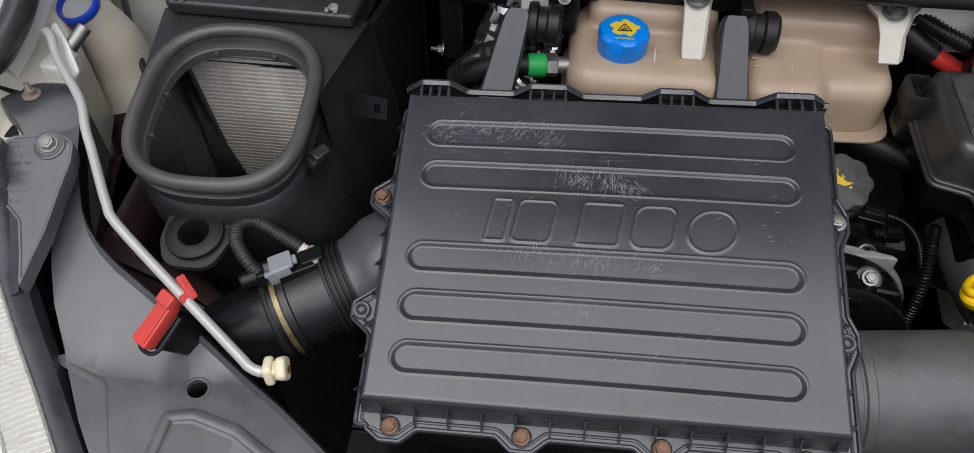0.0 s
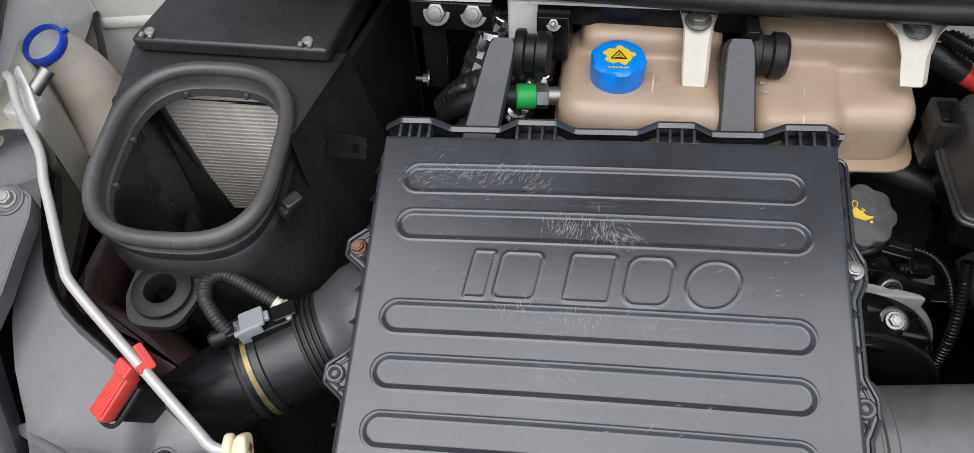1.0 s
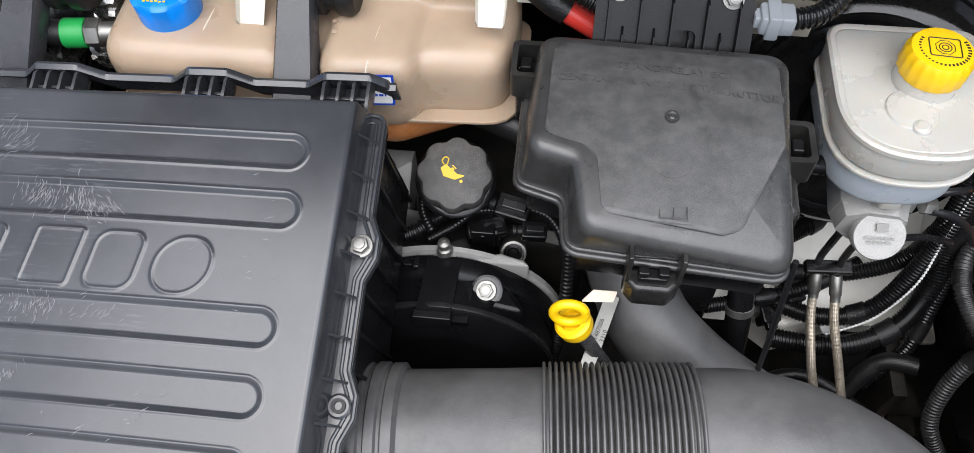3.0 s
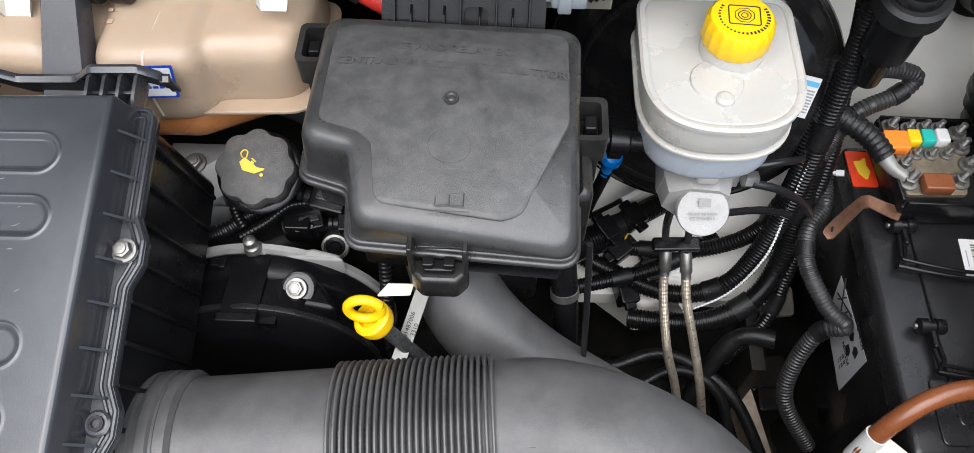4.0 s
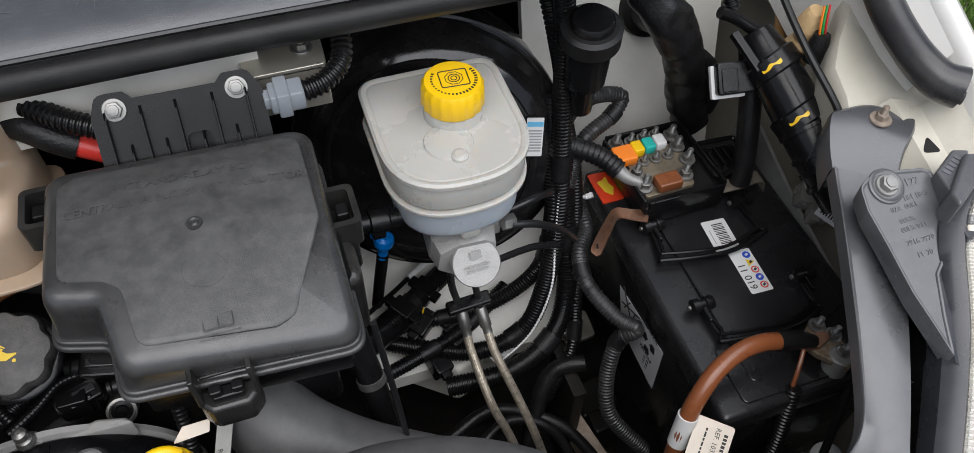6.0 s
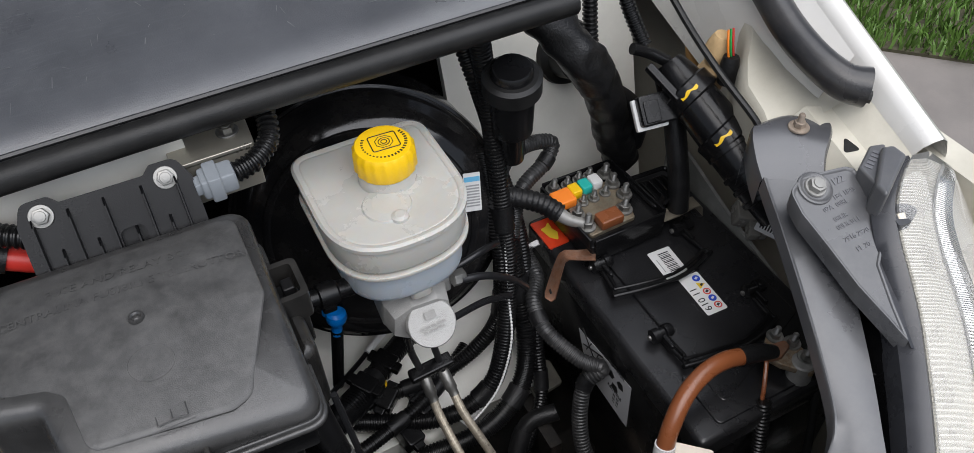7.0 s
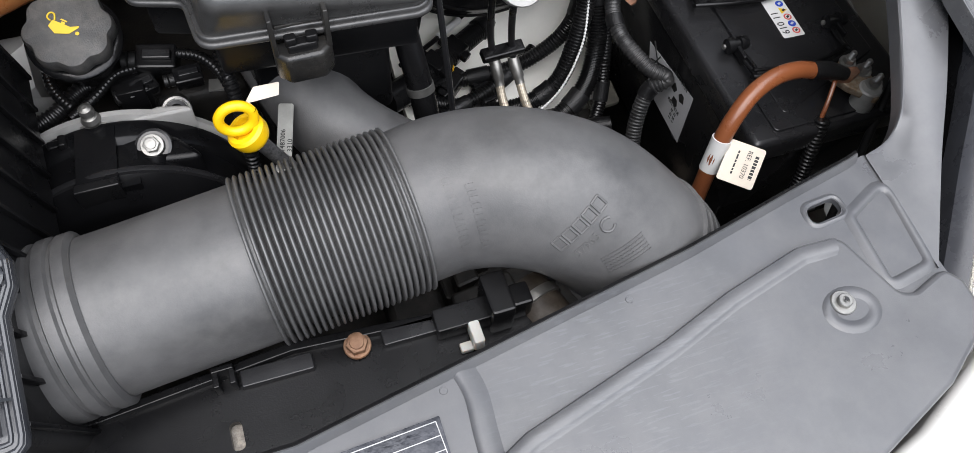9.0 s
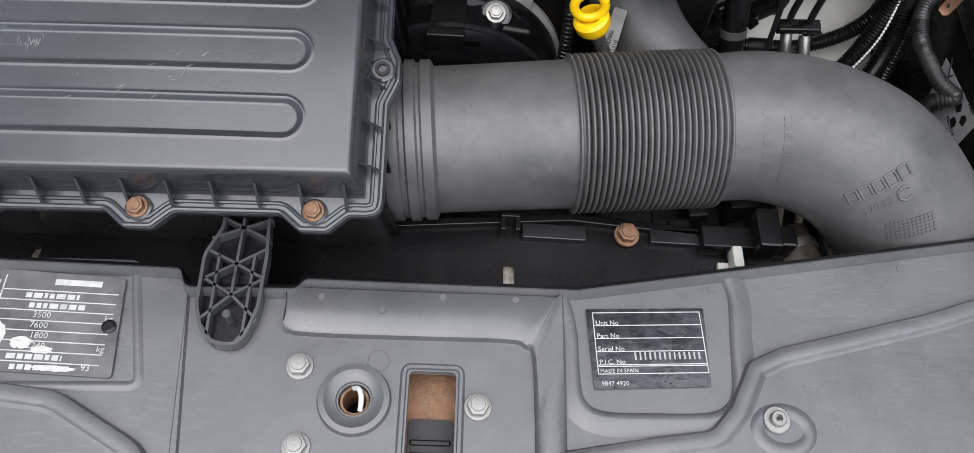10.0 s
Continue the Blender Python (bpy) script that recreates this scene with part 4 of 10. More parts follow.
def air_filter_box():
    t = thing("air_filter_box", (0.06, 0.42, 0.80), "black plastic engine air filter box with ribbed scratched lid", "air filter")
    lid_mat = scuffed("lid_black_plastic", (0.03, 0.032, 0.037), 0.2, rvar=0.05, var=0.25, scale=6, grain=0.08, spec=0.75, fine=1200, dust=0.12, dustcol=(0.13, 0.135, 0.145), amount=0.13,
                      spots=[tuple(LID @ Vector((u, v, 0.034))) + (r,) for u, v, r in ((-0.34, 0.172, 0.05), (-0.27, 0.17, 0.035), (-0.2, 0.128, 0.05), (-0.235, 0.052, 0.04), (-0.15, 0.045, 0.025), (-0.23, 0.005, 0.02))])
    # the top, pressed with five long grooves and five plain raised blocks
    u0, u1, v0, v1, top = -0.390, -0.0105, -0.083, 0.2075, 0.034
    grooves = [(0.1655, -0.3665, -0.039), (0.1225, -0.3665, -0.0375), (0.042, -0.368, -0.0395), (-0.0025, -0.3685, -0.0412), (-0.047, -0.3695, -0.043)]
    blocks = [(-0.293, 0.081, 0.0085, 0.020, 0.002), (-0.262, 0.081, 0.0165, 0.020, 0.006), (-0.2055, 0.0815, 0.0175, 0.020, 0.003), (-0.160, 0.081, 0.0175, 0.020, 0.010), (-0.1115, 0.080, 0.020, 0.0195, 0.0185)]

    def relief(u, v):
        """The lid's height over its own plane, for arrays of places."""
        h = np.full(np.broadcast(u, v).shape, top)
        h += 0.0007 * np.sin(u * 9.0 + 1.0) * np.cos(v * 11.0)
        for gv, a, b in grooves:
            r = 0.0128
            bow = 0.0012 * np.cos((u - (a + b) / 2) * math.pi / (b - a))
            d = np.hypot(u - np.clip(u, a + r, b - r), v - gv - bow) - r
            s = np.clip(-d / 0.0038, 0.0, 1.0)
            h -= 0.0023 * s * s * (3 - 2 * s)
            h += 0.0005 * np.exp(-((d - 0.0008) / 0.0008) ** 2)
        for bu, bv, hw, hh, r in blocks:
            dx, dy = np.abs(u - bu - 0.16 * (v - bv)) - hw + r, np.abs(v - bv) - hh + r
            d = np.hypot(np.maximum(dx, 0), np.maximum(dy, 0)) - r + np.minimum(np.maximum(dx, dy), 0)
            h += 0.0006 * np.exp(-(d / 0.0011) ** 2) + 0.00025 * (d < 0)
        edge = np.minimum(np.minimum(u - u0, u1 - u), np.minimum(v - v0, v1 - v))
        e = np.clip(0.0045 - edge, 0.0, 0.0045)
        h -= 0.0045 - np.sqrt(0.0045 ** 2 - e ** 2)
        return h

    def height(u, v):
        return float(relief(np.array(u), np.array(v)))

    nu, nv = 520, 400
    us = u0 + (u1 - u0) * np.arange(nu + 1) / nu
    vs = v0 + (v1 - v0) * np.arange(nv + 1) / nv
    gu, gv_ = np.meshgrid(us, vs, indexing="ij")
    pts = np.stack([gu, gv_, relief(gu, gv_)], -1).reshape(-1, 3)
    ids = np.arange((nu + 1) * (nv + 1)).reshape(nu + 1, nv + 1)
    quads = np.stack([ids[:-1, :-1], ids[1:, :-1], ids[1:, 1:], ids[:-1, 1:]], -1).reshape(-1, 4)
    grid_mesh = bpy.data.meshes.new("tmp")
    grid_mesh.from_pydata(pts.tolist(), [], quads.tolist())
    bm = bmesh.new()
    bm.from_mesh(grid_mesh)
    bpy.data.meshes.remove(grid_mesh)
    bm.verts.ensure_lookup_table()
    ring = [*ids[:, 0], *ids[nu, 1:], *ids[nu - 1::-1, nv], *ids[0, nv - 1:0:-1]]
    rimv = [bm.verts[int(i)] for i in ring]
    low = [bm.verts.new((v.co.x + (0.004 if v.co.x > u1 - 1e-6 else -0.004 if v.co.x < u0 + 1e-6 else 0), v.co.y + (-0.005 if v.co.y < v0 + 1e-6 else 0), 0.002)) for v in rimv]
    for i in range(len(rimv)):
        j = (i + 1) % len(rimv)
        bm.faces.new((rimv[i], low[i], low[j], rimv[j]))
    part("lid", bm, lid_mat, t, "lid with five pressed grooves and pale scratches", LID, 60)
    # flange with its bosses
    bosses = [(-0.406, 0.111), (-0.408, 0.0), (0.0, 0.109), (0.0, 0.0), (-0.368, -0.098), (-0.26, -0.098), (-0.149, -0.098), (-0.038, -0.098)]
    line = [(-0.400, -0.100, 0.012), (-0.388, -0.100)]
    for u in (-0.368, -0.26, -0.149, -0.038):
        line += [(u - 0.022, -0.100, 0.006), (u - 0.009, -0.111, 0.006), (u + 0.009, -0.111, 0.006), (u + 0.022, -0.100, 0.006)]
    line += [(0.005, -0.100, 0.012)]
    for v in (0.0, 0.109):
        line += [(0.005, v - 0.024, 0.006), (0.012, v - 0.008, 0.006), (0.012, v + 0.008, 0.006), (0.005, v + 0.024, 0.006)]
    line += [(0.005, 0.212, 0.01), (-0.400, 0.212, 0.01)]
    for v in (0.111, 0.0):
        line += [(-0.400, v + 0.022, 0.006), (-0.418, v + 0.008, 0.006), (-0.418, v - 0.008, 0.006), (-0.400, v - 0.022, 0.006)]
    fl = rounded(line, 0.004, 3)
    part("flange", prism(fl, -0.006, 0.002, 0.0015, 2, True), lid_mat, t, "", LID)
    rim = [(x, y, 0.003) for x, y in inset(fl, 0.002)]
    part("flange_bead", tube(rim + rim[:1], 0.0018, 8, 1), lid_mat, t, "", LID)
    inner = [(x, y, 0.0022) for x, y in inset(fl, 0.0075)]
    part("flange_bead", tube(inner + inner[:1], 0.0014, 8, 1), lid_mat, t, "", LID)
    part("body", prism(rect(-0.395, 0.0, -0.094, 0.206, 0.015), -0.12, -0.006, 0.0), BLACK, t, "", LID)
    # pale hair scratches in fans, as a hand or tool leaves them
    rnd = random.Random(17)
    bm = bmesh.new()
    fans = [(-0.348, 0.168, 0.016, 0.009, 46, 0.55), (-0.318, 0.172, 0.020, 0.007, 60, 0.75), (-0.282, 0.171, 0.020, 0.007, 60, 0.9), (-0.256, 0.163, 0.010, 0.009, 40, 0.8),
            (-0.228, 0.125, 0.016, 0.008, 70, 1.25), (-0.200, 0.124, 0.014, 0.009, 80, 1.7), (-0.178, 0.117, 0.012, 0.007, 60, 2.3), (-0.262, 0.050, 0.016, 0.007, 40, 1.9), (-0.215, 0.046, 0.022, 0.008, 80, 1.35), (-0.165, 0.045, 0.016, 0.006, 30, 0.9),
            (-0.215, 0.002, 0.010, 0.005, 18, 1.4), (-0.14, -0.02, 0.05, 0.03, 14, 0.4), (-0.07, 0.10, 0.02, 0.05, 12, 0.2), (-0.30, 0.11, 0.05, 0.05, 10, 0.5)]
    for fu, fv, su, sv, count, turn in fans:
        for _ in range(count):
            u, v = fu + rnd.gauss(0, su * 0.6), fv + rnd.gauss(0, sv * 0.6)
            if not (u0 + 0.01 < u < u1 - 0.02 and v0 + 0.01 < v < v1 - 0.01):
                continue
            ang, ln, w = turn + rnd.gauss(0, 0.28), rnd.uniform(0.002, 0.008), rnd.uniform(0.00014, 0.00036)
            bend = rnd.uniform(-0.5, 0.5)
            row = []
            for k in range(5):
                q = k / 4 - 0.5
                aa = ang + bend * q
                x, y = u + q * ln * math.cos(aa), v + q * ln * math.sin(aa)
                ww = w * (1 - abs(q) * 1.6)
                px, py = -math.sin(aa) * ww, math.cos(aa) * ww
                row.append((bm.verts.new((x - px, y - py, height(x, y) + 0.00022)), bm.verts.new((x + px, y + py, height(x, y) + 0.00022))))
            for (p0, p1), (q0, q1) in zip(row, row[1:]):
                bm.faces.new((p0, q0, q1, p1))
    sc = part("scratch_pattern", bm, SCRATCH, t, "pale hair scratches on the lid", LID)
    sc["kind"] = "stuff"
    for i in range(11):
        part("wall_rib", box(-0.001, 0.004, -0.085 + i * 0.027, -0.082 + i * 0.027, -0.115, -0.008, 0.0005, 0.0005), BLACK, t, "", LID)
    # small stiffening gussets between lid and flange
    gm = mesh_of(loft([[(0, -0.0009, 0.0), (0.013, -0.0009, 0.0), (0, -0.0009, 0.02)], [(0, 0.0009, 0.0), (0.013, 0.0009, 0.0), (0, 0.0009, 0.02)]]), "gusset", lid_mat)
    for i in range(10):
        put("gusset", gm, LID @ pose(-0.0095, -0.07 + i * 0.0285, 0.002), t)
        put("gusset", gm, LID @ pose(-0.391, -0.07 + i * 0.0285, 0.002, 0, 0, 180), t)
    for i in range(14):
        put("gusset", gm, LID @ pose(-0.375 + i * 0.0275, -0.085, 0.002, 0, 0, -90), t)
    for k, (u, v) in enumerate(bosses):
        part("boss", lathe([(0.0085, -0.006), (0.0085, 0.004), (0.007, 0.005)], 18), lid_mat, t, "", LID @ pose(u, v, 0))
        if k in (0, 4, 5, 6, 7):
            bolt(t, LID @ Vector((u, v, 0.005)), LID.to_3x3() @ Vector((0, 0, 1)), 0.95, BOLT_RUST, "rusty hexagon bolt")
        elif k == 2:
            bolt(t, LID @ Vector((u, v, 0.005)), LID.to_3x3() @ Vector((0, 0, 1)), 0.95)
        else:
            part("sleeve", lathe([(0.005, 0.004), (0.005, 0.0065), (0.0028, 0.0065), (0.0028, 0.002)], 16), RUBBER, t, "", LID @ pose(u, v, 0))
    # back rail with four raised clip housings
    cs = [(-0.371, 0.0135), (-0.260, 0.017), (-0.1375, 0.0155), (-0.028, 0.017)]
    prof = [(-0.402, -0.004)]
    for c, w in cs:
        prof += [(c - w - 0.017, -0.003), (c - w, 0.011), (c + w, 0.011), (c + w + 0.017, -0.003)]
    prof += [(0.004, -0.004)]
    prof = [p for i, p in enumerate(prof) if i == 0 or p[0] > prof[i - 1][0] + 1e-4]
    sm = [prof[0]] + rounded([(a, b) for a, b in prof], 0.007, 4)[1:-1] + [prof[-1]]
    loops = [[(u, 0.2375, h - 0.001), (u, 0.2375, h - 0.022), (u, 0.2395, h - 0.022), (u, 0.2395, h - 0.001)] for u, h in sm]
    part("back_rail", loft(loops), TAB, t, "wavy moulded rail", LID)
    loops = [[(u, 0.2345, h - 0.0012), (u, 0.235, h - 0.003), (u, 0.2405, h - 0.0025), (u, 0.241, h - 0.0008), (u, 0.2385, h + 0.0004)] for u, h in sm]
    part("back_rail_lip", loft(loops), lid_mat, t, "", LID)
    for c, w in cs:
        ch = part("clip_housing", box(c - w, c + w, 0.21, 0.236, -0.012, -0.006, 0.0, 0.0004), lid_mat, t, "", LID)
        for s in (-1, -0.33, 0.33, 1):
            blade = [(-0.004, 0.206), (0.004, 0.209), (0.0085, 0.216), (0.009, 0.232), (0.006, 0.237), (-0.0055, 0.237), (-0.0055, 0.206)]
            part("web", loft([[(c + s * w + e, y, z) for z, y in blade] for e in (-0.0012, 0.0012)]), TAB, ch, "", LID)
        part("cross_web", box(c - w, c + w, 0.222, 0.2245, -0.0058, 0.003, 0.0, 0.0004), TAB, ch, "", LID)
    return t


air_filter_box()


def intake_pipe():
    t = thing("air_intake_hose", (0.45, 0.38, 0.80), "matt grey air intake hose with a pleated section and elbow", "hose")
    a, b = Vector((0.2515, 0.3807, 0.8480)), Vector((0.5503, 0.4046, 0.8605))
    d = (b - a).normalized()

    def on(s):
        return a + d * s

    m = along(a, b)
    part("cuff", lathe([(0.058, -0.012), (0.0605, 0.0), (0.0605, 0.015), (0.058, 0.0165), (0.058, 0.0195), (0.061, 0.021), (0.061, 0.0275), (0.0585, 0.029), (0.0585, 0.031), (0.0605, 0.0325), (0.0605, 0.0395), (0.0565, 0.042)], 56), HOSE, t, "rubber sleeve with moulded rings", m)
    part("straight_pipe", lathe([(0.0555, 0.038), (0.0555, 0.06), (0.056, 0.10), (0.0568, 0.147)], 48), HOSE, t, "", m)
    prof = []
    for i in range(25):
        s = 0.1422 + i * 0.00444
        prof += [(0.0535, s), (0.0602, s + 0.0004), (0.061, s + 0.0011), (0.061, s + 0.0020), (0.0602, s + 0.0027), (0.0535, s + 0.0031), (0.0530, s + 0.0037)]
    part("pleated_section", lathe(prof, 48), HOSE, t, "finely pleated bellows", m)
    e0 = on(0.2512)
    pts = [e0, (0.5370, 0.4000, 0.8655), (0.5770, 0.3885, 0.8705), (0.6188, 0.369, 0.862), (0.6581, 0.345, 0.829), (0.69, 0.331, 0.778), (0.7143, 0.3265, 0.7273), (0.7358, 0.326, 0.6755)]
    elbow_bm = tube(pts, 0.062, 48, 8, radii=[0.0562, 0.0567, 0.0572, 0.0575, 0.0567, 0.056, 0.056, 0.056])
    tree = BVHTree.FromBMesh(elbow_bm)
    elbow = part("elbow", elbow_bm, HOSE, t, "swept elbow with moulded marks")

    def emboss(name, bm, at, n, xdir, label=""):
        """Lays a flat mark on the elbow's curve."""
        mm = axes(at, xdir, Vector(n).cross(Vector(xdir)))
        nz = Vector(n).normalized()
        for v in bm.verts:
            p = mm @ Vector((v.co.x, v.co.y, 0))
            hit = tree.ray_cast(p + nz * 0.03, -nz)
            if hit[0] is not None:
                v.co = hit[0] + nz * (v.co.z - 0.0002)
            else:
                v.co = p
        part(name, bm, HOSE, elbow, label)

    def outline(x0, x1, y0, y1):
        return joined(*[tube([(a, b, 0.0002), (c, d, 0.0002)], 0.0010, 6, 1) for a, b, c, d in ((x0, y0, x1, y0), (x1, y0, x1, y1), (x1, y1, x0, y1), (x0, y1, x0, y0))])

    for i in range(5):
        emboss("moulded_block", outline(-0.022 + i * 0.0092, -0.015 + i * 0.0092, -0.0045, 0.0045), (0.6003, 0.3285, 0.9014), (-0.155, -0.8, 0.579), (0.771, 0.252, 0.585), "plain raised block")
    emboss("moulded_number", letters("57965", 0.0085, 0.0008), (0.6037, 0.32, 0.8882), (-0.242, -0.877, 0.414), (0.704, 0.125, 0.699))
    emboss("moulded_ring", joined(*[tube([(0.005 * math.cos(a), 0.005 * math.sin(a), 0.0002), (0.005 * math.cos(a + 0.5), 0.005 * math.sin(a + 0.5), 0.0002)], 0.0011, 6, 1) for a in [0.6 + 0.5 * i for i in range(10)]]), (0.6186, 0.3249, 0.8997), (-0.04, -0.758, 0.651), (0.836, 0.333, 0.436))
    cells = [(-0.016 + i * 0.0028, -0.0145 + i * 0.0028, -0.008 + j * 0.0028, -0.0065 + j * 0.0028) for i in range(12) for j in range(6)]
    emboss("moulded_grid", bars(cells, 0.0011), (0.6297, 0.3110, 0.8790), (-0.075, -0.834, 0.546), (0.911, 0.162, 0.379), "grid of small raised squares")
    for dash in dashes(-0.026, 0.026, 0.0, 0.006, 61, 0.0018, 0.003, 0.0016):
        emboss("moulded_code", bars([dash], 0.0005), (0.5261, 0.3558, 0.9046), (-0.0, -0.72, 0.69), (0.094, -0.672, -0.735))
    for dash in dashes(-0.024, 0.024, 0.0, 0.0055, 62, 0.0018, 0.003, 0.0016):
        emboss("moulded_code", bars([dash], 0.0007), (0.5392, 0.3498, 0.9044), (-0.0, -0.77, 0.64), (0.08, -0.582, -0.81))
    em = along((0.6590, 0.3445, 0.8275), (0.6795, 0.3350, 0.7965))
    part("end_cuff", lathe([(0.0565, 0.0), (0.060, 0.001), (0.060, 0.007), (0.0575, 0.008), (0.0575, 0.011), (0.0605, 0.012), (0.0605, 0.018), (0.058, 0.019), (0.058, 0.022), (0.061, 0.023), (0.061, 0.030), (0.057, 0.032)], 48), HOSE, t, "ringed end cuff", em)
    return t


intake_pipe()


# ---- fuse box ----
def fuse_box():
    t = thing("fuse_box", (0.46, 0.58, 0.90), "black plastic fuse and relay box with a dusty matte lid", "fuse box")
    rim = [(0.357, 0.678, 0.014), (0.357, 0.5535, 0.012), (0.3925, 0.5425, 0.01), (0.3965, 0.500, 0.014), (0.551, 0.490, 0.014), (0.5545, 0.668, 0.014)]
    flat = [(0.371, 0.6655, 0.012), (0.369, 0.5575, 0.010), (0.3995, 0.5485, 0.01), (0.4085, 0.501, 0.012), (0.546, 0.492, 0.012), (0.548, 0.656, 0.014)]
    o, f = rounded(rim, 0.012, 7), rounded(flat, 0.012, 7)
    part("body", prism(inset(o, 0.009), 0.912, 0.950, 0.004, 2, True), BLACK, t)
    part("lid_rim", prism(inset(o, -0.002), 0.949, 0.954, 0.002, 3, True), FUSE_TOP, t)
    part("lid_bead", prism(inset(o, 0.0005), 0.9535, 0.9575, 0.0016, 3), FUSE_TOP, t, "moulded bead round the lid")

    def zt(x, y):
        back = max(0.0, (y - 0.612) / 0.06)
        front = max(0.0, (0.60 - y) / 0.1)
        return 1.009 - 0.011 * back ** 2 - 0.017 * front ** 1.5 - 14.0 * (x - 0.46) ** 2 * 0.03 - 0.012 * (max(0.0, (x - 0.43) / 0.12) * max(0.0, (0.60 - y) / 0.1)) ** 1.3

    def between(k):
        return [(a[0] + (b[0] - a[0]) * k, a[1] + (b[1] - a[1]) * k) for a, b in zip(inset(o, 0.0035), inset(f, -0.0045))]

    loops = [[(x, y, 0.956) for x, y in between(0.0)]]
    for k in (0.25, 0.5, 0.75, 0.92):
        loops.append([(x, y, 0.956 + (zt(x, y) - 0.010 - 0.956) * (k / 0.92) ** 1.25) for x, y in between(k)])
    for d, dz in ((-0.0038, 0.0062), (-0.0024, 0.0034), (0.0, 0.0012), (0.003, 0.0002), (0.007, 0.0)):
        loops.append([(x, y, zt(x, y) - dz) for x, y in inset(f, d)])
    bm = loft(loops, False, False)
    top = loops[-1]
    cx, cy = 0.465, 0.585
    prev = [v for v in bm.verts][-len(top):]
    for s in (0.9, 0.8, 0.68, 0.55, 0.42, 0.3, 0.2, 0.1):
        ring = [bm.verts.new((cx + (x - cx) * s, cy + (y - cy) * s, zt(cx + (x - cx) * s, cy + (y - cy) * s))) for x, y, z in top]
        for i in range(len(ring)):
            j = (i + 1) % len(ring)
            bm.faces.new((prev[i], prev[j], ring[j], ring[i]))
        prev = ring
    bm.faces.new(prev)
    part("lid", bm, FUSE_TOP, t, "domed dusty lid, paled for sky reflection, with moulded writing")
    part("dimple", lathe([(0.0052, 0.0), (0.0048, 0.0016), (0.0036, 0.0018), (0.0026, 0.0006), (0.0012, 0.0012)], 20), FUSE_TOP, t, "", Matrix.Translation((0.464, 0.583, zt(0.464, 0.583) + 0.0006)))
    return t


fuse_box()


